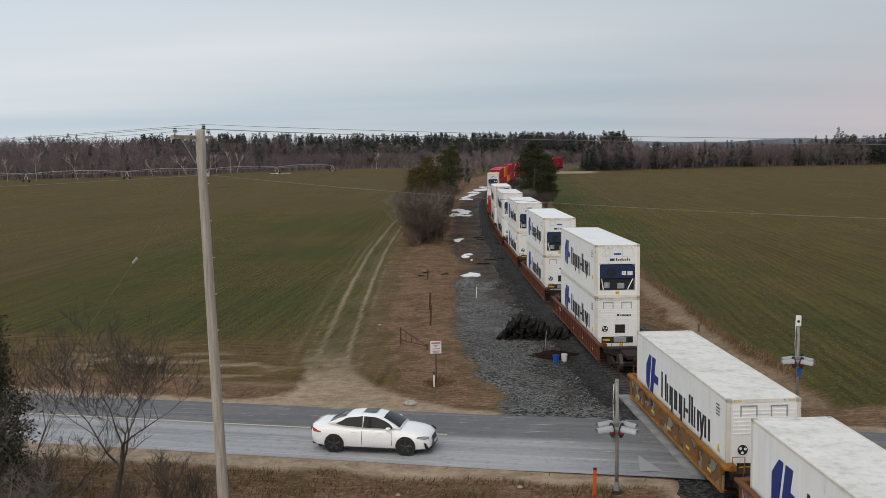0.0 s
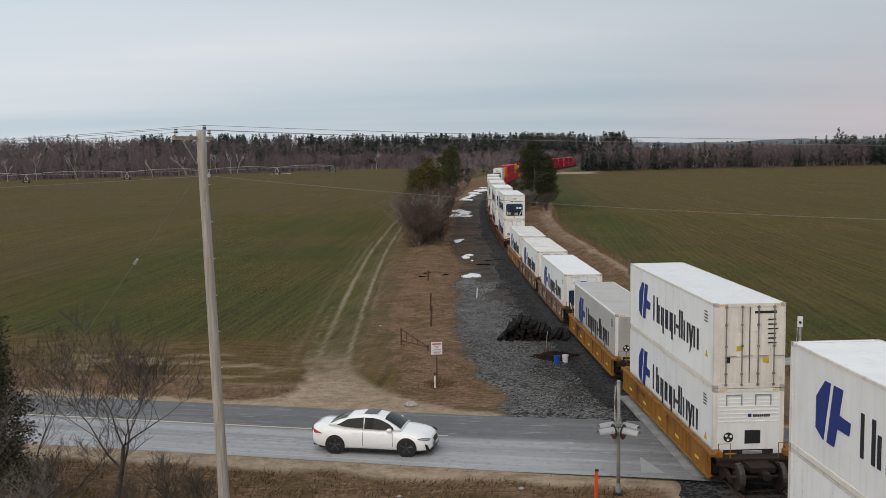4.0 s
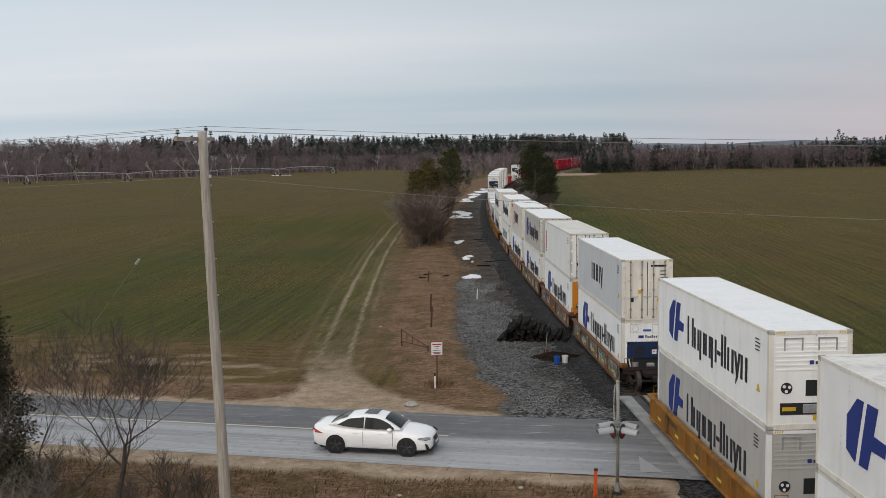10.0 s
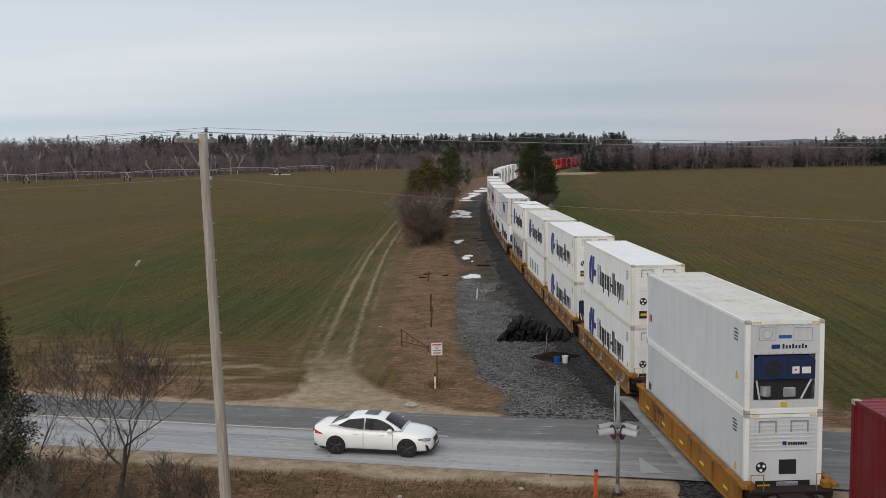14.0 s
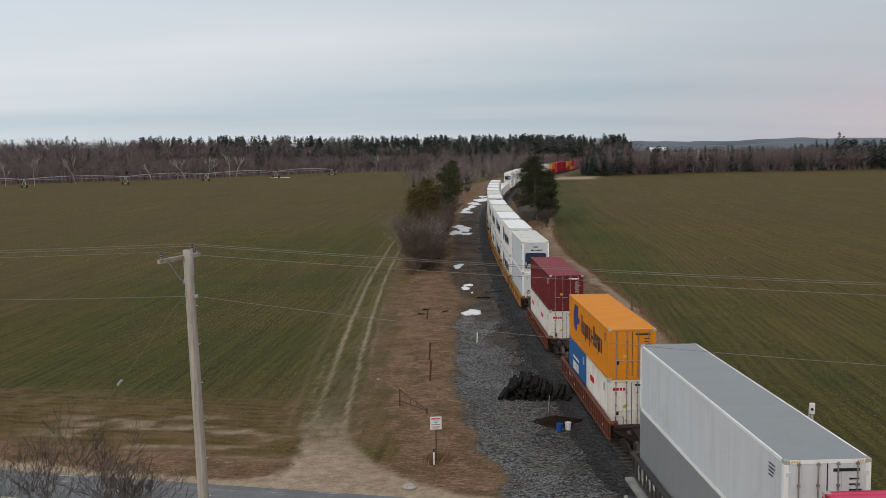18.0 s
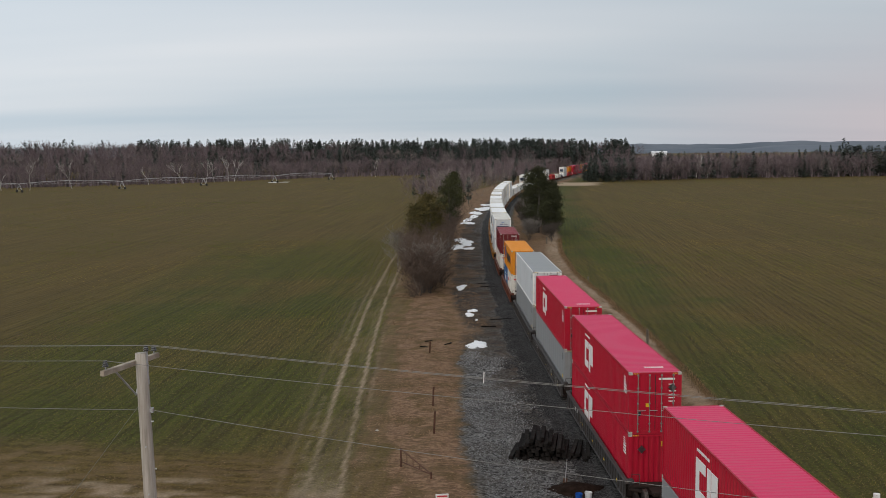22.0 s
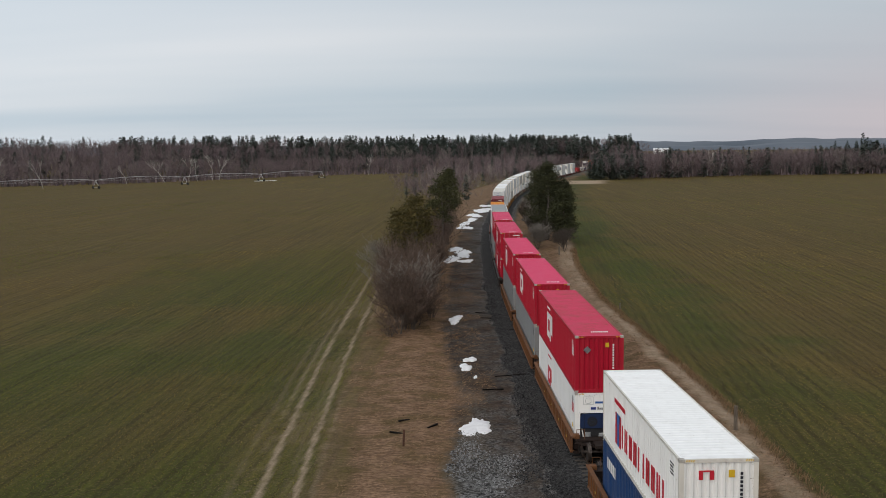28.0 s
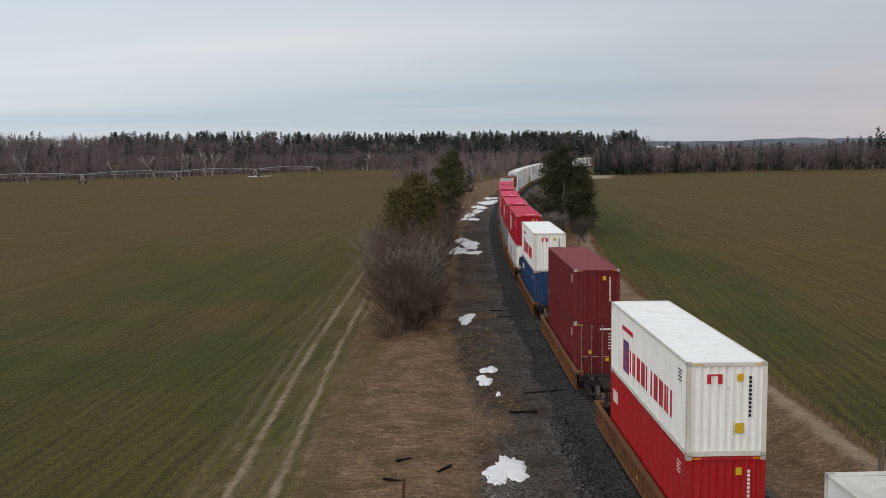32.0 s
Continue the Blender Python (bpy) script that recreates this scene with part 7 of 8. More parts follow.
    for sy in (-1, 1):
        for nm, x0, x1 in (("rear_side_window", -1.34, -0.30), ("front_side_window", -0.25, 0.88)):
            m = Mesh()
            rows = []
            for k in range(9):
                x = x0 + (x1 - x0) * k / 8
                if nm[0] == "r":
                    lo, hi = float(np.interp(k, [0, 2, 8], [0.20, 0.08, 0.06])), float(np.interp(k, [0, 3, 8], [0.26, 0.84, 0.93]))
                else:
                    lo, hi = 0.06, float(np.interp(k, [0, 4, 7, 8], [0.93, 0.92, 0.72, 0.40]))
                rows.append([(x, sy * (at_cab(x, f)[0] + 0.035), at_cab(x, f)[1] + 0.010) for f in (lo, lo + (hi - lo) * 0.5, hi)])
            m.loft(rows, closed=False)
            part(nm, m, glass, car, "dark tinted side window", True)
        # door seams, sill and mirror
        for xx in (-0.31, 0.86):
            part("door_seam", Mesh().box(xx - 0.006, xx + 0.006, *sorted((sy * 0.895, sy * 0.903)), 0.34, 0.88), black, car)
        part("side_skirt", Mesh().box(-0.95, 0.98, *sorted((sy * 0.84, sy * 0.885)), 0.17, 0.23), black, car)
        for xx in (-0.62, 0.42):
            part("door_handle", Mesh().box(xx - 0.1, xx + 0.1, *sorted((sy * 0.885, sy * 0.93)), 0.80, 0.83, 0.008), white, car)
        part("wing_mirror", Mesh().box(0.66, 0.84, *sorted((sy * 0.86, sy * 1.06)), 0.93, 1.06, 0.04), white, car, "white wing mirror", True)
        part("headlight", Mesh().loft([[(1.90, sy * 0.895, 0.655), (1.90, sy * 0.885, 0.70)], [(2.12, sy * 0.825, 0.635), (2.12, sy * 0.785, 0.715)], [(2.27, sy * 0.68, 0.63), (2.27, sy * 0.64, 0.68)]], closed=False), lamp, car, "clear headlight")
        part("headlight_surround", Mesh().loft([[(1.84, sy * 0.898, 0.66), (1.84, sy * 0.885, 0.705)], [(2.11, sy * 0.822, 0.615), (2.11, sy * 0.775, 0.725)], [(2.27, sy * 0.672, 0.605), (2.27, sy * 0.63, 0.69)]], closed=False), black, car)
        part("tail_light", Mesh().loft([[(-1.90, sy * 0.925, 0.755), (-1.90, sy * 0.922, 0.775)], [(-2.20, sy * 0.88, 0.77), (-2.20, sy * 0.845, 0.90)], [(-2.385, sy * 0.68, 0.80), (-2.385, sy * 0.62, 0.93)]], closed=False), red, car, "red tail light")
        part("air_intake", Mesh().loft([[(2.16, sy * 0.845, 0.24), (2.10, sy * 0.85, 0.50)], [(2.27, sy * 0.72, 0.24), (2.18, sy * 0.80, 0.46)]], closed=False), black, car, "black front air intake")
        for wx in (-1.40, 1.40):
            arch = Mesh()
            n = 20
            arch.tube((wx, sy * 0.80, 0.335), (wx, sy * 0.912, 0.335), 0.385, 0.385, 24)
            part("wheel_arch", arch, black, car)
            ty = Mesh()
            pr = [(0.345 - 0.10, 0.70), (0.335, 0.70), (0.345, 0.74), (0.345, 0.88), (0.332, 0.915), (0.25, 0.92)]
            ty.loft([[(wx + r * math.cos(a), sy * y, 0.335 + r * math.sin(a)) for r, y in pr] for a in (2 * math.pi * k / 26 for k in range(27))], closed=False)
            wheel = part("wheel", ty, rubber, car, "black tyre with dark alloy rim", True)
            rm = Mesh().tube((wx, sy * 0.89, 0.335), (wx, sy * 0.885, 0.335), 0.25, 0.25, 24)
            part("rim_barrel", rm, DARK, wheel)
            for k in range(5):
                a = 2 * math.pi * k / 5 + 0.3
                for da in (-0.13, 0.13):
                    sp = Mesh().tube((wx + 0.05 * math.cos(a), sy * 0.918, 0.335 + 0.05 * math.sin(a)), (wx + 0.245 * math.cos(a + da), sy * 0.925, 0.335 + 0.245 * math.sin(a + da)), 0.022, 0.016, 5)
                    part("spoke", sp, rim_m, wheel)
            part("hub_cap", Mesh().tube((wx, sy * 0.90, 0.335), (wx, sy * 0.935, 0.335), 0.05, 0.045, 10), rim_m, wheel)
    for nm, xa, xb, lab in (("windscreen", 0.50, 1.13, "dark windscreen"), ("rear_window", -1.66, -1.00, "dark rear window")):
        m, rows = Mesh(), []
        for k in range(6):
            x = xa + (xb - xa) * k / 5
            xs = [c[0] for c in cab]
            zr, wr = (float(np.interp(x, xs, [c[i] for c in cab])) for i in (3, 4))
            rows.append([(x, y * (wr - 0.03), zr + 0.040 - 0.042 * abs(y) ** 2.5) for y in (-1, -0.5, 0, 0.5, 1)])
        m.loft(rows, closed=False)
        part(nm, m, glass, car, lab)
    part("sunroof", Mesh().loft([[(x, y, float(np.interp(x, [c[0] for c in cab], [c[3] for c in cab])) + 0.030) for y in (-0.34, 0, 0.34)] for x in (-0.38, -0.1, 0.14)], closed=False), glass, car, "dark glass sunroof")
    part("grille", Mesh().loft([[(2.30, -0.34, 0.62), (2.30, 0.34, 0.62)], [(2.36, -0.26, 0.50), (2.36, 0.26, 0.50)], [(2.36, -0.46, 0.24), (2.36, 0.46, 0.24)]], closed=False), black, car, "black spindle grille")
    part("front_plate", Mesh().box(2.365, 2.38, -0.2, 0.2, 0.36, 0.45), MARK_WHITE, car, "blank pale number plate")
    part("front_lip", Mesh().box(2.0, 2.33, -0.66, 0.66, 0.17, 0.22, 0.02), black, car)
    part("rear_diffuser", Mesh().box(-2.34, -2.0, -0.66, 0.66, 0.22, 0.36, 0.03), black, car)


build_car()

# ---- utility pole and wires ----
WOOD_POLE = surface("weathered_pole", (0.30, 0.265, 0.225), (0.47, 0.43, 0.38), 3.0, 0.9, 0, 0.5, 30, (6, 6, 0.35))
WOOD_ARM = surface("weathered_crossarm", (0.27, 0.22, 0.17), (0.46, 0.40, 0.33), 3.0, 0.9, 0, 0.5, 25, (1, 1, 1))
WIRE = plain("aluminium_wire", (0.20, 0.195, 0.185), 0.6, 0.2)
PORC = plain("dark_insulator", (0.02, 0.016, 0.015), 0.3)


def utility_pole(base, top, label):
    ob = thing("utility_pole", label, "utility pole", "utility poles along the road", pose(*base))
    d = Vector(top) - Vector(base)
    m = Mesh()
    rings = []
    for k in range(13):
        f = k / 12
        r = 0.178 - 0.050 * f
        rings.append([Vector((d.x * f + r * math.cos(a), d.y * f + r * math.sin(a), -0.3 * (k == 0) + d.z * f)) for a in (2 * math.pi * i / 14 for i in range(14))])
    m.loft(rings, True, True)
    part("shaft", m, WOOD_POLE, ob, "weathered grey wooden shaft", True)
    ax = Vector((0.26, 0.965, 0)).normalized()
    c = Vector((d.x + 0.03, d.y - 0.25, d.z - 0.20))
    u = Vector((ax.y, -ax.x, 0))
    v = []
    for e in (-1, 1):
        for h in (-0.055, 0.055):
            for w in (-0.05, 0.05):
                v.append(c + ax * e * 1.0 + u * (w - 0.19) + Vector((0, 0, h)))
    part("crossarm", Mesh().add(v, [(0, 1, 3, 2), (4, 6, 7, 5), (0, 4, 5, 1), (2, 3, 7, 6), (0, 2, 6, 4), (1, 5, 7, 3)]), WOOD_ARM, ob, "wooden crossarm")
    for e in (-0.55, 0.55):
        part("arm_brace", Mesh().tube(c + ax * e - u * 0.25, Vector((d.x, d.y, d.z - 0.95)) - u * 0.16, 0.022, sides=6), GALV, ob, "galvanised brace")
    pins = [c + ax * -0.88 - u * 0.19 + Vector((0, 0, 0.06)), c + ax * 0.86 - u * 0.19 + Vector((0, 0, 0.06)), Vector((d.x + 0.12, d.y, d.z - 0.05))]
    part("top_bracket", Mesh().tube(Vector((d.x + 0.14, d.y, d.z - 0.7)), Vector((d.x + 0.12, d.y, d.z + 0.1)), 0.035, sides=6), GALV, ob, "steel pole-top bracket")
    tops = []
    for p in pins:
        q = p + Vector((0, 0, 0.16 if p is pins[2] else 0.13))
        part("insulator_pin", Mesh().tube(p, q, 0.014, sides=5), GALV, ob)
        ins = Mesh()
        for k in range(3):
            ins.tube(q + Vector((0, 0, 0.045 * k - 0.06)), q + Vector((0, 0, 0.045 * k - 0.03)), 0.075 - 0.012 * k, 0.045, 10)
        part("insulator", ins, PORC, ob, "dark porcelain insulator")
        tops.append(Vector(base) + q + Vector((0, 0, 0.06)))
    nt = Vector((d.x * 0.9 + 0.16, d.y * 0.9, d.z * 0.90))
    part("neutral_clamp", Mesh().box(nt.x - 0.06, nt.x + 0.04, nt.y - 0.04, nt.y + 0.04, nt.z - 0.05, nt.z + 0.05), GALV, ob)
    tops.append(Vector(base) + nt)
    st = Mesh()
    for k in range(16):
        f = 0.25 + 0.042 * k
        a = 0.5 + (k % 2) * 1.4 - 1.9
        r = 0.178 - 0.050 * f
        p = Vector((d.x * f + r * math.cos(a), d.y * f + r * math.sin(a), d.z * f))
        st.tube(p, p + Vector((0.05 * math.cos(a), 0.05 * math.sin(a), 0)), 0.018, sides=5)
    part("bolt", st, GALV, ob)["kind"] = "stuff"
    return tops


def wire(a, b, sag, r=0.0075, name="overhead_wire", label="thin pale overhead power wire"):
    pts = []
    for k in range(25):
        f = k / 24
        p = a.lerp(b, f)
        p.z -= 4 * sag * f * (1 - f)
        pts.append(p)
    tagged(part(name, Mesh().path(pts, r, 5), WIRE), label, "wire", "overhead wires")


def build_poles():
    main = utility_pole((-7.63, 30.2, -0.7), (-7.99, 30.22, 12.15), "weathered wooden utility pole with a short crossarm")
    right = utility_pole((40.0, 20.6, -0.5), (40.0, 20.6, 11.6), "wooden utility pole further along the road")
    left = utility_pole((-58.0, 41.0, -0.5), (-58.0, 41.0, 11.9), "wooden utility pole further along the road")
    for k, (a, b) in enumerate(zip(main, right)):
        wire(a, b, 1.1 if k == 3 else 0.55, 0.006)
    for a, b in zip(main, left):
        wire(a, b, 0.6, 0.006)
    # down guy with its strain ball
    top, ball = Vector((-7.98, 30.25, 11.1)), Vector(GUY_BALL)
    d = ball - top
    k = (top.z - 0.0) / (top.z - ball.z)
    foot = top + d * k
    wire(top, foot, 0.0, 0.004, "guy_wire", "thin steel guy wire of the utility pole")
    tagged(part("guy_insulator", Mesh().tube(ball - d.normalized() * 0.10, ball + d.normalized() * 0.10, 0.04, 0.04, 8), GALV), "grey strain insulator on the guy wire", "insulator")


GUY_BALL = (-10.21, 30.62, 8.33)
build_poles()

# ---- crossing signals ----
SIGNAL_GREY = surface("aluminium_mast", (0.23, 0.225, 0.21), (0.38, 0.37, 0.35), 3, 0.55, 0.3, 0.08)
HOOD = plain("grey_signal_hood", (0.36, 0.37, 0.38), 0.45, 0.1)
LENS_RED = plain("red_signal_lens", (0.45, 0.01, 0.015), 0.2, 0, 0.25)
BLACKP = plain("black_signal_plate", (0.015, 0.015, 0.016), 0.5)


def crossing_signal(x, y, z, rot, height, lights, plate, label):
    ob = thing("crossing_signal", label, "crossing signal", "level crossing signals", pose(x, y, z, 0, 0, rot))
    part("mast", Mesh().tube((0, 0, -0.1), (0, 0, height), 0.065, 0.06, 12), SIGNAL_GREY, ob, "grey aluminium mast", True)
    part("base", Mesh().box(-0.16, 0.16, -0.16, 0.16, -0.05, 0.12, 0.02), DARK, ob)
    part("base_casting", Mesh().tube((0, 0, 0.1), (0, 0, 0.42), 0.10, 0.075, 12), SIGNAL_GREY, ob)
    part("mast_cap", Mesh().tube((0, 0, height), (0, 0, height + 0.05), 0.075, 0.05, 12), SIGNAL_GREY, ob)
    if plate:
        part("bell", Mesh().box(-0.11, 0.11, -0.07, 0.07, height - 0.38, height + 0.06, 0.02), MARK_WHITE, ob, "white bell housing")
        part("bell_mouth", Mesh().tube((0, -0.06, height - 0.18), (0, -0.085, height - 0.18), 0.06, 0.06, 12), BLACKP, ob)
        part("notice", Mesh().box(-0.02, 0.16, -0.085, -0.075, lights - 0.80, lights - 0.42), plain("blue_notice", (0.02, 0.12, 0.42), 0.5), ob, "small blue notice plate")
    else:
        part("junction_box", Mesh().box(-0.16, -0.04, -0.09, 0.05, lights - 0.62, lights - 0.38, 0.015), SIGNAL_GREY, ob, "grey junction box")
    # the crossbuck is seen edge-on
    for a in (-1, 1):
        m = Mesh().box(-0.006, 0.006, -0.61, 0.61, -0.115, 0.115)
        cb = part("crossbuck_board", m, MARK_WHITE, ob, "white crossbuck board")
        cb.matrix_basis = pose(-0.12, 0, height - 0.75, 45 * a + 8, 0, 0)
    arm = Mesh().tube((-0.1, -0.42, lights), (-0.1, 0.42, lights), 0.028, sides=8)
    arm.tube((0.1, -0.42, lights), (0.1, 0.42, lights), 0.028, sides=8)
    arm.box(-0.12, 0.12, -0.08, 0.08, lights - 0.06, lights + 0.06)
    part("light_arm", arm, SIGNAL_GREY, ob, "grey cross arm")
    for sx in (-1, 1):
        for sy in (-1, 1):
            yy = sy * 0.34
            disc = part("background_disc", Mesh().tube((sx * 0.15, yy, lights - 0.14), (sx * 0.165, yy, lights - 0.14), 0.25, 0.25, 20), BLACKP, ob, "round black background plate")
            part("lamp_housing", Mesh().tube((sx * 0.02, yy, lights - 0.14), (sx * 0.15, yy, lights - 0.14), 0.10, 0.14, 14), HOOD, disc)
            part("lens", Mesh().tube((sx * 0.166, yy, lights - 0.14), (sx * 0.185, yy, lights - 0.14), 0.14, 0.11, 14), LENS_RED, disc, "red signal lens")
            hood = Mesh()
            prof = [math.radians(a) for a in range(-10, 200, 15)]
            hood.loft([[(sx * 0.165, yy + 0.155 * math.cos(a), lights - 0.14 + 0.155 * math.sin(a)) for a in prof], [(sx * 0.70, yy + 0.145 * math.cos(a), lights - 0.17 + 0.13 * math.sin(a)) for a in prof]], closed=False)
            part("hood", hood, HOOD, disc, "long grey visor")
            p = Vector((sx * 0.15, yy, lights - 0.14))
            disc.matrix_basis = pose(p.x, p.y, p.z, 0, 0, -24 * sx) @ pose(-p.x, -p.y, -p.z)
    cab = Mesh().path([(-0.09, -0.02, lights), (-0.13, 0.02, lights + 0.6), (-0.08, 0.0, height - 0.1)], 0.018, 5)
    part("conduit", cab, SIGNAL_GREY, ob)


crossing_signal(4.5, 34.08, 0.0, -7, 3.84, 2.40, False, "grey mast with hooded crossing lights beside the track")
crossing_signal(13.3, 43.9, 0.0, -16.7, 4.25, 2.50, True, "grey mast with bell and hooded crossing lights")


# ---- small things along the line ----
RUST = surface("rusty_iron", (0.075, 0.035, 0.022), (0.14, 0.07, 0.045), 5, 0.85, 0.2, 0.3)
CREO = surface("creosoted_timber", (0.008, 0.007, 0.007), (0.024, 0.021, 0.019), 4, 0.9, 0, 0.5, 30, (1, 1, 1), 0.6, 0.08)
OLD_WOOD = surface("old_fence_wood", (0.10, 0.080, 0.062), (0.20, 0.165, 0.13), 5, 0.9, 0, 0.4, 30, (4, 4, 0.5))


def build_lineside():
    gz = lambda x, y: float(ground_z(x, y))
    sign = thing("notice_sign", "small white notice with red and black bars on a post", "sign", at=pose(-2.42, 49.25, gz(-2.42, 49.25), 0, 0, 8))
    part("post", Mesh().box(-0.03, 0.03, 0.0, 0.05, -0.1, 2.1), RUST, sign, "rusty post")
    part("board", Mesh().box(-0.27, 0.27, -0.02, 0.0, 1.5, 2.12, 0.008), plain("sign_white", (0.72, 0.71, 0.71), 0.5), sign, "white sign board")
    part("red_bar", Mesh().box(-0.22, 0.22, -0.026, -0.018, 1.99, 2.05), MARK_RED, sign)
    part("red_bar", Mesh().box(-0.2, 0.2, -0.026, -0.018, 1.61, 1.645), MARK_RED, sign)
    for z, w in ((1.9, 0.12), (1.82, 0.06), (1.72, 0.2), (1.56, 0.14)):
        part("text_bar", Mesh().box(-w, w, -0.025, -0.018, z, z + 0.028), MARK_DARK, sign)
    mk = thing("marker_post", "short black and white marker post", "marker post", at=pose(-2.5, 48.75, gz(-2.5, 48.75)))
    part("post", Mesh().box(-0.035, 0.035, -0.02, 0.02, -0.1, 0.72), MARK_WHITE, mk)
    part("cap", Mesh().box(-0.04, 0.04, -0.025, 0.025, 0.6, 0.76), BLACKP, mk)
    gate = thing("barrier_gate", "rusty triangular barrier gate beside the farm track", "gate", at=pose(-5.12, 59.3, gz(-5.1, 59.3), 0, 0, -50))
    part("post", Mesh().tube((0, 0, -0.1), (0, 0, 1.02), 0.05, sides=8), RUST, gate)
    part("top_rail", Mesh().tube((0, 0, 0.97), (2.65, 0, 0.33), 0.032, sides=6), RUST, gate)
    part("bottom_rail", Mesh().tube((0, 0, 0.30), (2.65, 0, 0.30), 0.032, sides=6), RUST, gate)
    for x in (0.55, 1.1, 1.65):
        part("bar", Mesh().tube((x, 0, 0.30), (x, 0, 0.97 - 0.64 * x / 2.65), 0.022, sides=6), RUST, gate)
    part("end_post", Mesh().tube((2.65, 0, -0.1), (2.65, 0, 0.42), 0.045, sides=8), RUST, gate)
    for x, y, h in ((-5.5, 88.2, 0.9), (-4.2, 71.4, 1.25), (-3.75, 65.2, 1.35)):
        s = tagged(part("fence_stake", Mesh().box(-0.06, 0.06, -0.02, 0.02, -0.2, h, 0.006), RUST, at=pose(x, y, gz(x, y), 3, 2, 20)), "rusty steel fence stake in the dry grass", "stake", "fence stakes")
    tagged(part("survey_stake", Mesh().box(-0.035, 0.035, -0.012, 0.012, -0.1, 0.85, 0.004), MARK_WHITE, at=pose(-1.03, 78.2, 0, 0, 3, 10)), "short white survey stake in the gravel", "stake")
    om = thing("track_marker", "bright orange marker post beside the crossing", "marker post", at=pose(3.72, 33.75, 0, 0, 2, 0))
    part("post", Mesh().box(-0.055, 0.055, -0.025, 0.025, -0.1, 1.0, 0.01), plain("orange_plastic", (0.62, 0.075, 0.015), 0.5), om, "orange plastic post")
    part("cap", Mesh().box(-0.06, 0.06, -0.03, 0.03, 0.92, 1.0, 0.01), BLACKP, om)
    for x, y, h, r in ((12.45, 91.3, 1.35, 0.11), (8.7, 180.5, 1.2, 0.12), (13.2, 64.0, 0.5, 0.08), (11.4, 133, 0.6, 0.09)):
        m = Mesh().tube((0, 0, -0.3), (0.03, 0, h), r, r * 0.9, 9)
        tagged(part("fence_post", m, OLD_WOOD, at=pose(x, y, gz(x, y), 2, -2, 0), smooth=False), "old round wooden fence post at the field edge", "fence post", "old fence posts")
    # stacked ties
    pile = thing("tie_pile", "heap of black creosoted railway ties on the gravel", "tie pile", at=pose(2.45, 62.2, 0.0, 0, 0, -4))
    tie = Mesh().box(-0.115, 0.115, -1.3, 1.3, -0.09, 0.09, 0.012).data("tie", CREO)
    rs = random.Random(9)
    for row, n in enumerate((11, 11, 10, 9, 6, 3)):
        for k in range(n):
            part("tie", tie, None, pile, at=pose((k - (n - 1) / 2) * 0.252 + rs.uniform(-0.04, 0.04) - 0.06 * row, rs.uniform(-0.25, 0.25), 0.09 + row * 0.19 + rs.uniform(-0.01, 0.03), rs.uniform(-2, 2), rs.uniform(-9, 9), rs.uniform(-4, 4)))
    for k, (x, z) in enumerate(((1.55, 0.1), (1.82, 0.1), (2.1, 0.1), (2.4, 0.1), (1.66, 0.29), (1.93, 0.28), (-1.6, 0.1))):
        part("tie", tie, None, pile, at=pose(x, rs.uniform(-0.3, 0.3), z, 0, rs.uniform(-8, 8), rs.uniform(-9, 9)))
    # heap of wet dirt, buckets and a shovel
    m = Mesh()
    rings = []
    for k, (r, z) in enumerate(((1.1, -0.02), (0.95, 0.05), (0.7, 0.15), (0.4, 0.24), (0.1, 0.28))):
        rings.append([(1.25 * r * math.cos(a) * (1 + 0.2 * math.sin(3 * a + k)), r * math.sin(a) * (1 + 0.15 * math.cos(4 * a)), z + 0.03 * math.sin(5 * a + 2 * k)) for a in (2 * math.pi * i / 18 for i in range(18))])
    m.loft(rings, False, True)
    tagged(part("dirt_heap", m, surface("wet_dark_soil", (0.010, 0.006, 0.004), (0.026, 0.016, 0.012), 4, 0.95, 0, 0.8, 25, (1, 1, 1), 0.0, 0.05), at=pose(3.75, 56.3, 0, 0, 0, 10), smooth=True), "low heap of dark wet dirt on the gravel", "dirt heap")
    for nm, x, y, mm, lab in (("bucket", 3.72, 54.55, plain("blue_plastic", (0.010, 0.075, 0.34), 0.4), "blue plastic bucket standing on the gravel"), ("bucket", 4.18, 54.75, plain("white_plastic", (0.66, 0.67, 0.68), 0.4), "white plastic bucket standing on the gravel")):
        b = thing(nm, lab, "bucket", "buckets", pose(x, y, 0.01))
        m = Mesh().tube((0, 0, 0), (0, 0, 0.42), 0.14, 0.17, 14, False)
        m.tube((0, 0, 0.0), (0, 0, 0.02), 0.14, 0.14, 14)
        m.tube((0, 0, 0.36), (0, 0, 0.42), 0.175, 0.18, 14, False)
        part("shell", m, mm, b, "", True)
        part("handle", Mesh().path([(0.175 * math.cos(a), 0.05, 0.40 - 0.16 * math.sin(a)) for a in (math.pi * k / 8 for k in range(9))], 0.007, 5), GALV, b, "wire handle")
    sh = thing("shovel", "shovel standing in the dirt heap", "shovel", at=pose(3.25, 57.1, 0.1, 6, 4, 0))
    part("handle", Mesh().tube((0, 0, 0), (0, 0, 1.2), 0.02, sides=6), GALV, sh)
    part("blade", Mesh().box(-0.11, 0.11, -0.01, 0.01, -0.12, 0.2), RUST, sh)
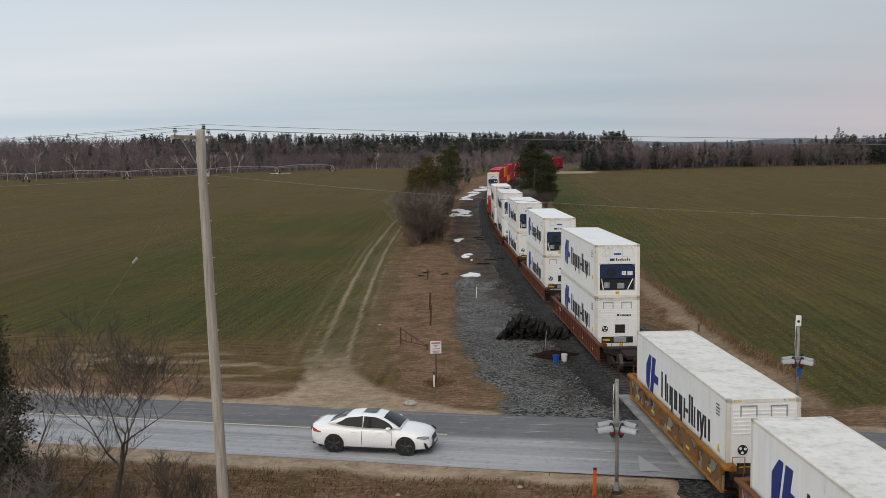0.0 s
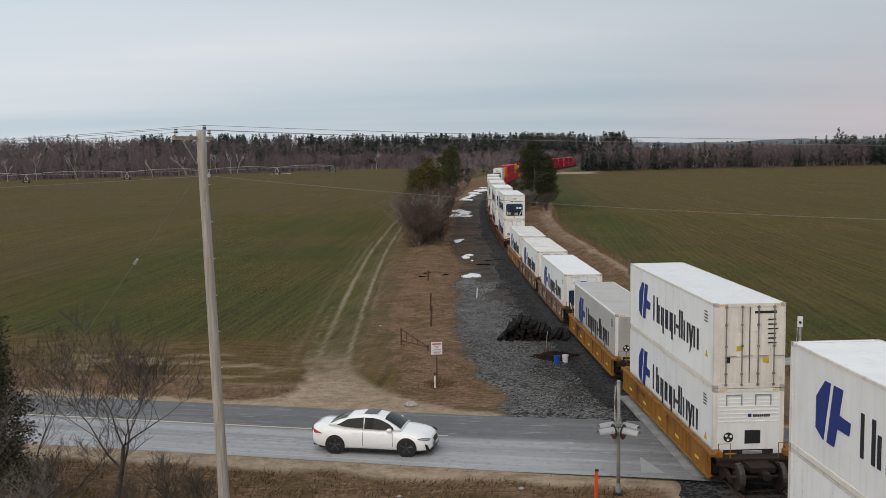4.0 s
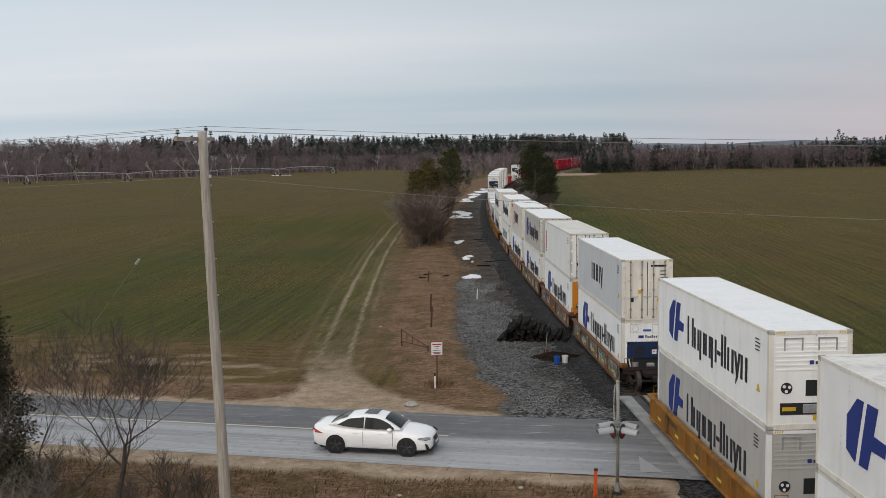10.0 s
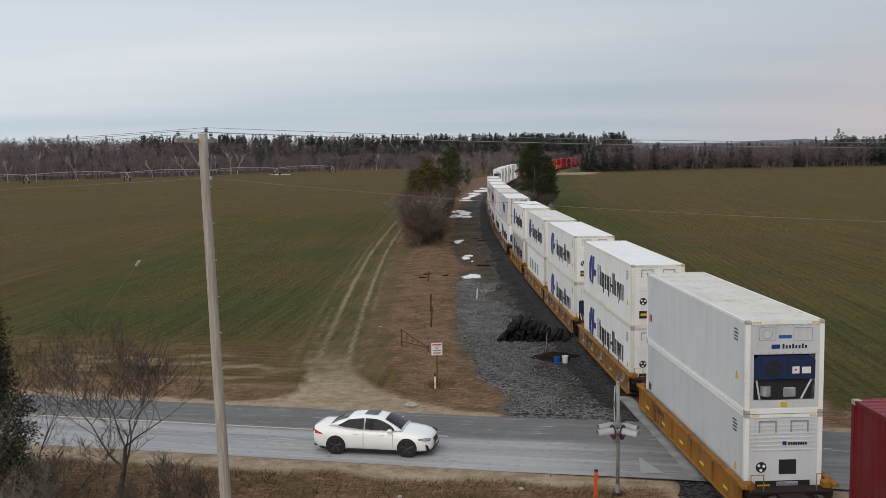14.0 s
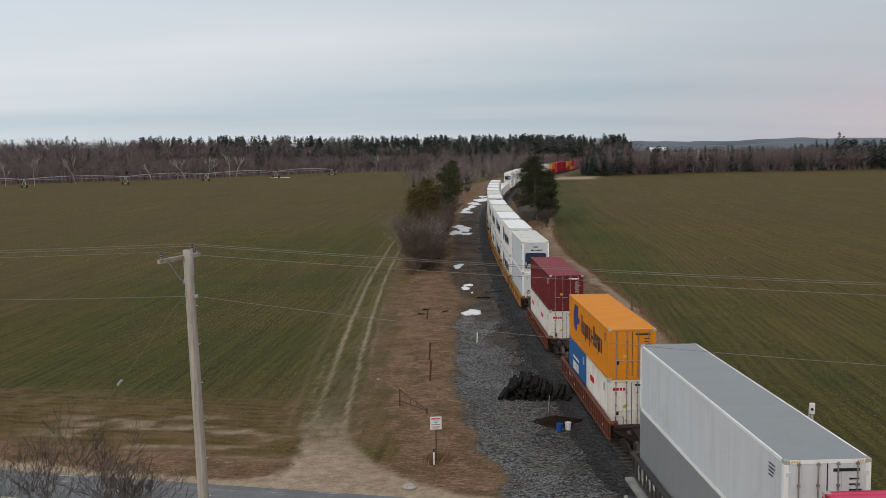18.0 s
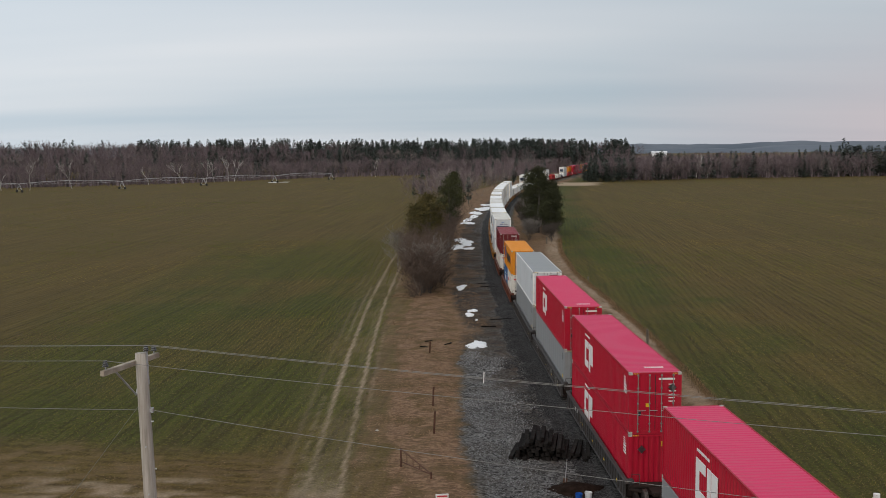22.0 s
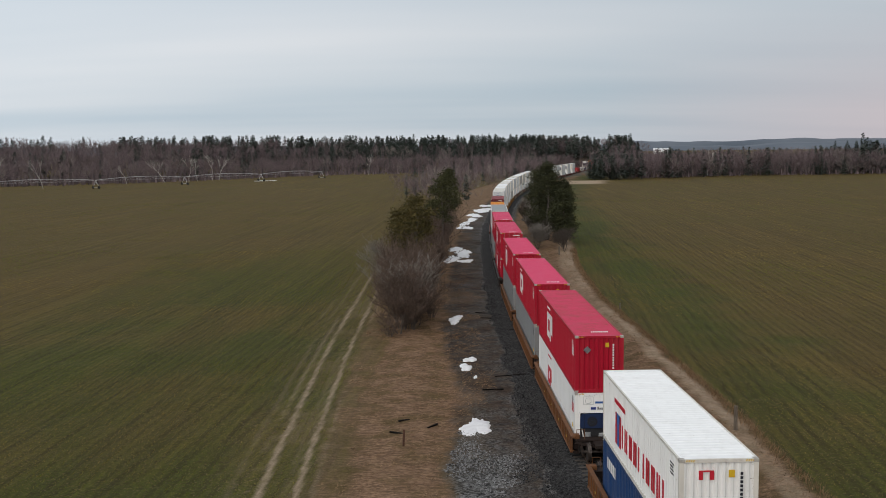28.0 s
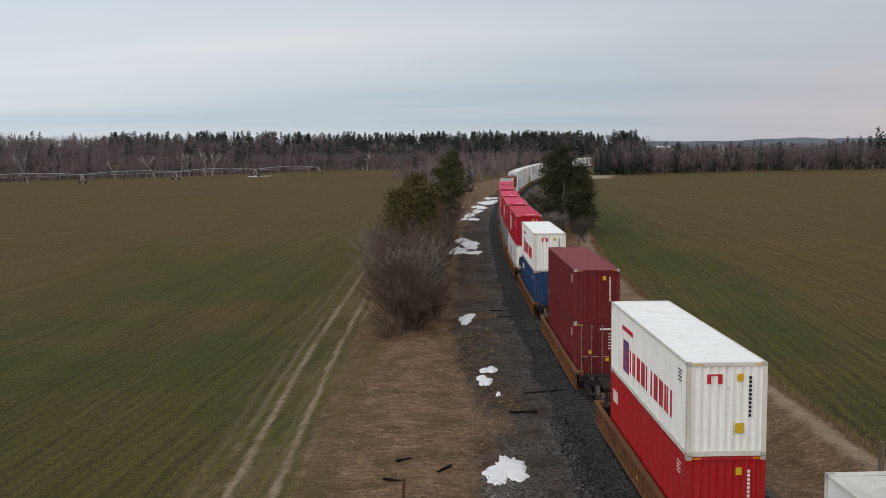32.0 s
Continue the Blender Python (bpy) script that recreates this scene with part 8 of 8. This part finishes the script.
    # lumber and litter on the bank
    for x, y, l_, a in ((-5.9, 93, 0.7, 30), (-6.1, 90.5, 0.8, -20), (-4.2, 92, 1.0, 60), (0.4, 105, 2.2, 8), (-0.8, 101, 1.4, 12), (0.2, 122, 1.6, 5), (-0.9, 128, 2.2, -6), (-1.8, 131, 1.4, -8)):
        tagged(part("scrap_timber", Mesh().box(-l_ / 2, l_ / 2, -0.05, 0.05, -0.03, 0.06, 0.012), CREO, at=pose(x, y, gz(x, y) + 0.02, 0, rs.uniform(-3, 3), a)), "dark scrap of timber lying on the ground", "timber", "scrap timber")
    for x, y, r in ((-8.2, 31.9, 0.12), (1.3, 34.6, 0.10), (-2.8, 33.8, 0.09), (-3.4, 45.6, 0.3), (-7.2, 66.3, 0.1)):
        m = Mesh()
        rings = [[(q * r * math.cos(a) * rs.uniform(0.8, 1.2), q * r * math.sin(a) * rs.uniform(0.8, 1.2), z * r) for a in (2 * math.pi * i / 9 for i in range(9))] for q, z in ((0.9, -0.2), (1, 0.25), (0.6, 0.6))]
        m.loft(rings, True, True)
        tagged(part("stone", m, surface("pale_stone", (0.28, 0.26, 0.23), (0.45, 0.43, 0.39), 5, 0.9, 0, 0.4), at=pose(x, y, gz(x, y))), "pale stone lying on the ground", "stone", "loose stones")
    # two loads of snow left by the thaw
    snow = surface("old_snow", (0.70, 0.71, 0.73), (0.84, 0.85, 0.87), 2.0, 0.8, 0, 0.4, 14)
    for i, (x, y, rx, ry) in enumerate(((-1.75, 92.2, 0.72, 1.9), (-2.75, 107.3, 0.45, 1.0), (-2.5, 110.2, 0.45, 0.9), (-2.0, 104.4, 0.12, 0.4), (-4.25, 127.2, 0.55, 2.1), (-6.6, 176, 1.2, 4.0), (-5.2, 184, 1.3, 4.6), (-6.6, 190, 1.0, 4.0), (-4.6, 174, 0.9, 2.0), (-6.4, 231, 1.3, 4.0), (-6.6, 241, 1.0, 4.5), (-5.4, 252, 1.1, 5.0), (-5.2, 266, 1.6, 6.0), (-3.4, 284, 2.0, 9.0), (-2.8, 303, 1.6, 6.0), (-113.5, 518, 3.6, 3.0), (-108.5, 520, 2.0, 2.0), (8.5, 262, 0.8, 3), (9.8, 272, 0.8, 3))):
        q = random.Random(100 + i)
        m = Mesh()
        ph = [q.uniform(0, 6.28) for _ in range(4)]
        edge = lambda a: 1 + 0.22 * math.sin(2 * a + ph[0]) + 0.16 * math.sin(3 * a + ph[1]) + 0.10 * math.sin(5 * a + ph[2]) + min(1.0, ry / 3) * (0.08 * math.sin(9 * a + ph[3]) + 0.10 * math.sin(14 * a + 2 * ph[1]) + 0.07 * math.sin(23 * a + 3 * ph[2]))
        rings = [[(rx * f * edge(a) * math.cos(a), ry * f * edge(a) * math.sin(a), z) for a in (2 * math.pi * k / 84 for k in range(84))] for f, z in ((1.0, -0.03), (0.96, 0.035), (0.75, 0.07), (0.4, 0.10), (0.1, 0.10))]
        m.loft(rings, False, True)
        tagged(part("snow_patch", m, snow, at=pose(x, y, gz(x, y) + 0.01), smooth=True), "melting patch of old snow beside the track", "snow patch", "snow patches")


build_lineside()


# ---- irrigation pivot across the far side of the field ----
def build_pivot():
    T = [(-262, 372), (-232, 392), (-199, 416), (-165, 442), (-139, 478), (-113, 515), (-90, 553)]
    ob = thing("irrigation_pivot", "long galvanised irrigation pivot on wheeled towers in the field", "irrigation pivot")
    steel = surface("pivot_steel", (0.42, 0.43, 0.44), (0.58, 0.59, 0.60), 1, 0.5, 0.3, 0)
    for (x0, y0), (x1, y1) in zip(T, T[1:]):
        a, b = Vector((x0, y0, 3.6)), Vector((x1, y1, 3.6))
        pts, low = [], []
        for k in range(13):
            f = k / 12
            p = a.lerp(b, f)
            pts.append(p + Vector((0, 0, 4 * 0.9 * f * (1 - f))))
            low.append(p + Vector((0, 0, 4 * 0.2 * f * (1 - f) - 0.6 * (1 - abs(2 * f - 1) ** 3))))
        span = part("span_pipe", Mesh().path(pts, 0.10, 6), steel, ob)
        part("truss_rod", Mesh().path(low, 0.04, 4), steel, span)
        br = Mesh()
        for k in range(12):
            br.tube(pts[k], low[min(12, k + (k % 2))], 0.03, sides=4, caps=False)
            br.tube(low[k], pts[min(12, k + 1)], 0.03, sides=4, caps=False)
        part("truss_brace", br, steel, span)["kind"] = "stuff"
    for x, y in T:
        d = Vector((0.55, 0.83, 0))
        n = Vector((0.83, -0.55, 0))
        c = Vector((x, y, 0))
        m = Mesh()
        for e in (-1, 1):
            for w in (-0.25, 0.25):
                m.tube(c + n * e * 1.9 + Vector((0, 0, 0.6)), c + d * w + Vector((0, 0, 3.6)), 0.06, sides=5)
        m.tube(c - n * 2.1 + Vector((0, 0, 0.62)), c + n * 2.1 + Vector((0, 0, 0.62)), 0.07, sides=5)
        tw = part("tower", m, steel, ob)
        for e in (-1, 1):
            p = c + n * e * 2.0 + Vector((0, 0, 0.62))
            part("wheel", Mesh().tube(p - d * 0.18, p + d * 0.18, 0.62, 0.62, 14), plain("tyre_rubber", (0.018, 0.018, 0.018), 0.85), tw, "black tractor tyre")


build_pivot()


# ---- dry grass and loose stone ----
def crop_blades():
    """Sprouts, green in patches and straw-brown elsewhere."""
    m, n, l, p = nodes_of("crop_blades")
    geo, tc = n.new("ShaderNodeNewGeometry"), n.new("ShaderNodeTexCoord")
    mp = n.new("ShaderNodeMapping")
    mp.inputs["Rotation"].default_value, mp.inputs["Scale"].default_value = (0, 0, radians(3.7)), (0.10, 0.010, 1)
    l.new(tc.outputs["Object"], mp.inputs[0])
    g = math_node(n, l, "ADD", math_node(n, l, "MULTIPLY", noise_node(n, l, tc.outputs["Object"], 0.035, 5, 0.55), 0.6), math_node(n, l, "MULTIPLY", noise_node(n, l, mp.outputs[0], 1.0, 4, 0.65), 0.4))
    g = math_node(n, l, "ADD", con(n, l, g, 0.42, 0.56), math_node(n, l, "MULTIPLY", math_node(n, l, "SUBTRACT", geo.outputs["Random Per Island"], 0.5), 0.9), True)
    l.new(mixc(n, l, g, (0.250, 0.182, 0.062), (0.106, 0.132, 0.020)), p.inputs["Base Color"])
    p.inputs["Roughness"].default_value = 0.9
    p.inputs["Specular IOR Level"].default_value = 0.12
    return m


def build_cover():
    rs = np.random.RandomState(12)
    straw = foliage("straw_blades", (0.070, 0.042, 0.020), (0.330, 0.215, 0.125))

    def blades(x, y, h, wid, lean):
        n = len(x)
        z = ground_z(x, y)
        a = rs.uniform(0, 2 * np.pi, n)
        t = np.stack([np.cos(a), np.sin(a), 0 * a], 1) * wid[:, None]
        b = np.stack([rs.normal(0.5, 0.6, n) * lean, rs.normal(-0.2, 0.6, n) * lean, h], 1)
        P = np.stack([x, y, z - 0.02], 1)
        V = np.stack([P - t, P + t, P + b], 1).reshape(-1, 3)
        return V

    def sample(n, x0, x1, y0, y1):
        x, y = rs.uniform(x0, x1, n), rs.uniform(y0, y1, n)
        g, d, gr, so, hd, lu = zones(x, y)
        clump = smooth_noise(x, y, 33, 1.3) * 0.5 + smooth_noise(x, y, 34, 0.5) * 0.5
        keep = (gr * (1 - d) * (1 - g) > 0.5) & (clump + rs.uniform(-0.6, 0.5, n) > -0.1)
        return x[keep], y[keep]

    xs, ys = [], []
    for n, x0, x1, y0, y1 in ((90000, -14, 18, 46, 80), (80000, -16, 16, 80, 130), (30000, -14, 16, 130, 190), (50000, -24, 5, 26, 36.5), (20000, -34, -8, 45, 52)):
        x, y = sample(n, x0, x1, y0, y1)
        xs.append(x); ys.append(y)
    x, y = np.concatenate(xs), np.concatenate(ys)
    n = len(x)
    far = np.clip((y - 25) / 90, 0.4, 1.3)
    V = blades(x, y, rs.uniform(0.03, 0.13, n) * far ** 0.3, rs.uniform(0.012, 0.034, n) * (0.6 + far), rs.uniform(0.15, 0.45, n))
    tagged(new("dry_grass", array_mesh("dry_grass", V, np.arange(len(V)).reshape(-1, 3), straw)), "matted straw-coloured dead grass on the banks", "grass", kind="stuff")
    # taller weeds along the edge of the right-hand field and round the sign
    n = 9000
    y = rs.uniform(50, 190, n)
    x = track_x(y) + bank_right(y) - np.abs(rs.normal(0, 0.35, n)) + 0.25
    sx, sy = rs.normal(-2.4, 0.32, 420), rs.normal(49.3, 0.30, 420)
    x, y = np.concatenate([x, sx]), np.concatenate([y, sy])
    n = len(x)
    V = blades(x, y, rs.uniform(0.15, 0.5, n), rs.uniform(0.008, 0.018, n), rs.uniform(0.08, 0.3, n))
    tagged(new("tall_weeds", array_mesh("tall_weeds", V, np.arange(len(V)).reshape(-1, 3), straw)), "taller dead weeds along the field edge", "weeds", kind="stuff")
    # sprouting crop and stubble in drill rows
    def row_spots(n, x0, x1, y0, y1, rot, pitch):
        c, q = math.cos(radians(rot)), math.sin(radians(rot))
        x, y = rs.uniform(x0, x1, n), rs.uniform(y0, y1, n)
        u, v = x * c + y * q, -x * q + y * c
        u = np.round(u / pitch) * pitch + rs.normal(0, 0.05, n)
        return u * c - v * q, u * q + v * c

    xs, ys = [], []
    for n, x0, x1, y0, y1 in ((70000, -44, -8, 52, 110), (40000, -50, -10, 110, 190), (50000, 14, 44, 44, 110), (26000, 10, 46, 110, 190)):
        x, y = row_spots(n, x0, x1, y0, y1, 3.7, 0.37)
        g, d, gr, so, hd, lu = zones(x, y)
        keep = (g + d + gr + so < 0.35) & (hd < rs.rand(n)) & (rs.rand(n) < 0.35 + 0.8 * (smooth_noise(x, y, 61, 5.0) * 0.5 + 0.5))
        xs.append(x[keep]); ys.append(y[keep])
    x, y = row_spots(26000, -46, -10, 46, 60, 99.8, 0.40)
    g, d, gr, so, hd, lu = zones(x, y)
    keep = (d + gr < 0.6) & (hd > rs.rand(26000))
    hx, hy = x[keep], y[keep]
    x, y = np.concatenate(xs), np.concatenate(ys)
    n = len(x)
    far = np.clip((y - 25) / 90, 0.4, 1.6)
    sprout = crop_blades()
    V = blades(x, y, rs.uniform(0.04, 0.11, n), rs.uniform(0.010, 0.026, n) * (0.6 + far), rs.uniform(0.03, 0.16, n))
    tagged(new("crop_sprouts", array_mesh("crop_sprouts", V, np.arange(len(V)).reshape(-1, 3), sprout)), "short green and straw-brown crop sprouts in drill rows", "crop", kind="stuff")
    # farther out: wider tufts along the rows
    tx, ty = [], []
    for n, x0, x1, y0, y1 in ((16000, -80, -9, 130, 190), (15000, 9, 90, 130, 190), (30000, -170, -14, 190, 330), (24000, 12, 150, 190, 330), (26000, -250, -20, 330, 590), (16000, 30, 230, 330, 535)):
        x, y = row_spots(n, x0, x1, y0, y1, 3.7, 0.74)
        g, d, gr, so, hd, lu = zones(x, y)
        edge = np.interp(x, EDGE_X, EDGE_Y)
        keep = (g + d + gr + so < 0.35) & (hd < rs.rand(n)) & (y < np.where(x < 30, edge - 3, 505)) & (rs.rand(n) < 0.55 + 0.45 * smooth_noise(x, y * 0.2, 63, 7.0)) & (np.abs(x - track_x(y)) > 9)
        tx.append(x[keep]); ty.append(y[keep])
    tx, ty = np.concatenate(tx), np.concatenate(ty)
    n = len(tx)
    far = np.clip((ty - 40) / 150, 0.3, 2.6)
    V = blades(tx, ty, rs.uniform(0.05, 0.11, n), rs.uniform(0.05, 0.12, n) * (0.5 + far), rs.uniform(0.03, 0.12, n))
    tagged(new("crop_tufts", array_mesh("crop_tufts", V, np.arange(len(V)).reshape(-1, 3), sprout)), "olive and straw tufts of young crop across the fields", "crop", kind="stuff")
    ds = []
    for n, x0, x1, y0, y1 in ((20000, -44, -9, 52, 120), (6000, -50, -10, 120, 180), (20000, 14, 46, 44, 120), (6000, 11, 46, 120, 180)):
        x, y = row_spots(n, x0, x1, y0, y1, 3.7, 0.37)
        x = x + rs.normal(0, 0.12, n)
        g, d, gr, so, hd, lu = zones(x, y)
        keep = (g + d + gr + so < 0.35) & (hd < rs.rand(n)) & (smooth_noise(x, y * 0.3, 62, 1.6) + rs.uniform(-0.6, 0.6, n) > 0.25) & (lu < 0.2 + 0.6 * rs.rand(n))
        ds.append(np.stack([x[keep], y[keep]], 1))
    D = np.concatenate(ds)
    n = len(D)
    ln, wd = rs.uniform(0.06, 0.24, n), rs.uniform(0.015, 0.04, n)
    a = radians(3.7) + rs.normal(0, 0.18, n)
    u = np.stack([-np.sin(a), np.cos(a), 0 * a], 1) * ln[:, None]
    w = np.stack([np.cos(a), np.sin(a), 0 * a], 1) * wd[:, None]
    P = np.concatenate([D, (ground_z(D[:, 0], D[:, 1]) + 0.03)[:, None]], 1)
    up = np.array([0, 0, 0.03])
    V = np.stack([P - u, P + w, P + u + up, P - w + up], 1).reshape(-1, 3)
    tagged(new("crop_residue", array_mesh("crop_residue", V, np.arange(len(V)).reshape(-1, 4), foliage("crop_residue_straw", (0.050, 0.034, 0.014), (0.145, 0.098, 0.045)))), "pale straw residue lying along the crop rows", "straw", kind="stuff")
    n = len(hx)
    V = blades(hx, hy, rs.uniform(0.03, 0.09, n), rs.uniform(0.010, 0.024, n), rs.uniform(0.05, 0.22, n))
    tagged(new("crop_stubble", array_mesh("crop_stubble", V, np.arange(len(V)).reshape(-1, 3), straw)), "straw stubble in the rows along the road", "stubble", kind="stuff")
    # loose crushed stone
    y = np.concatenate([rs.uniform(44.8, 92, 62000), rs.uniform(92, 150, 16000)])
    n = len(y)
    x = track_x(y) + np.where(y < 92, rs.uniform(-8.2, 3.4, n), np.where(rs.rand(n) < 0.7, rs.uniform(-3.6, -1.3, n), rs.uniform(-7, 3.4, n)))
    g, d, gr, so, hd, lu = zones(x, y)
    keep = (g > 0.5) & (so < 0.55) & (np.abs(x - track_x(y)) > 1.35)
    x, y = x[keep], y[keep]
    n = len(x)
    r = rs.uniform(0.02, 0.055, n) * np.clip(y / 70, 0.8, 1.4)
    base = np.array([[1, 0, 0], [-0.5, 0.87, 0], [-0.5, -0.87, 0], [0.1, 0.1, 0.9], [0.1, -0.1, -0.6]])
    a = rs.uniform(0, 6.28, n)
    R = np.stack([np.stack([np.cos(a), -np.sin(a)], 1), np.stack([np.sin(a), np.cos(a)], 1)], 1)
    B = base[None] * rs.uniform(0.7, 1.3, (n, 5, 1)) * r[:, None, None]
    XY = np.einsum("nij,nkj->nki", R, B[:, :, :2])
    bz = np.where(np.abs(x - track_x(y)) < 3.2, 0.04, 0.012)
    V = np.concatenate([XY, B[:, :, 2:]], 2) + np.stack([x, y, bz], 1)[:, None]
    f = np.array([[0, 1, 3], [1, 2, 3], [2, 0, 3], [1, 0, 4], [2, 1, 4], [0, 2, 4]])
    stone = foliage("crushed_stone", (0.012, 0.012, 0.013), (0.29, 0.29, 0.295))
    dark = foliage("ballast_stone_dark", (0.006, 0.006, 0.007), (0.085, 0.084, 0.086))
    near = x - track_x(y) > -4.3 + 0.7 * smooth_noise(x, y, 71, 2.0) + 0.6 * rs.normal(0, 0.6, n)
    V = V.reshape(-1, 5, 3)
    for nm, lab, sel, mm in (("loose_gravel", "loose pale grey crushed stone beside the track", ~near, stone), ("track_ballast", "dark crushed stone ballast along the track", near, dark)):
        k = int(sel.sum())
        F = (np.arange(k)[:, None, None] * 5 + f[None]).reshape(-1, 3)
        tagged(new(nm, array_mesh(nm, V[sel].reshape(-1, 3), F, mm)), lab, "gravel", kind="stuff")
    # rough dead grass on the verge below the road
    n = 60000
    x, y = rs.uniform(-24, 6, n), rs.uniform(25, 37.5, n)
    g, d, gr, so, hd, lu = zones(x, y)
    c = smooth_noise(x, y, 35, 1.1) + 0.6 * smooth_noise(x, y, 36, 0.4)
    keep = (gr * (1 - d) * (1 - g) > 0.45) & (c + rs.uniform(-0.8, 0.6, n) > -0.1)
    x, y = x[keep], y[keep]
    n = len(x)
    V = blades(x, y, rs.uniform(0.06, 0.24, n), rs.uniform(0.008, 0.02, n), rs.uniform(0.05, 0.28, n))
    rough = foliage("rough_verge_grass", (0.030, 0.022, 0.009), (0.215, 0.155, 0.075))
    tagged(new("verge_grass", array_mesh("verge_grass", V, np.arange(len(V)).reshape(-1, 3), rough)), "rough olive-brown dead grass on the road verge", "grass", kind="stuff")


build_cover()


def motions():
    """The train runs away from the crossing along the track."""
    for ob, c, dy, z, half in MOVING:
        rows = []
        for k in range(17):
            t = 2.0 * k
            rows.append((t, rail_pose(c + SPEED * t, half, z) @ pose(0, dy, 0)))
        walk(ob, rows)


motions()
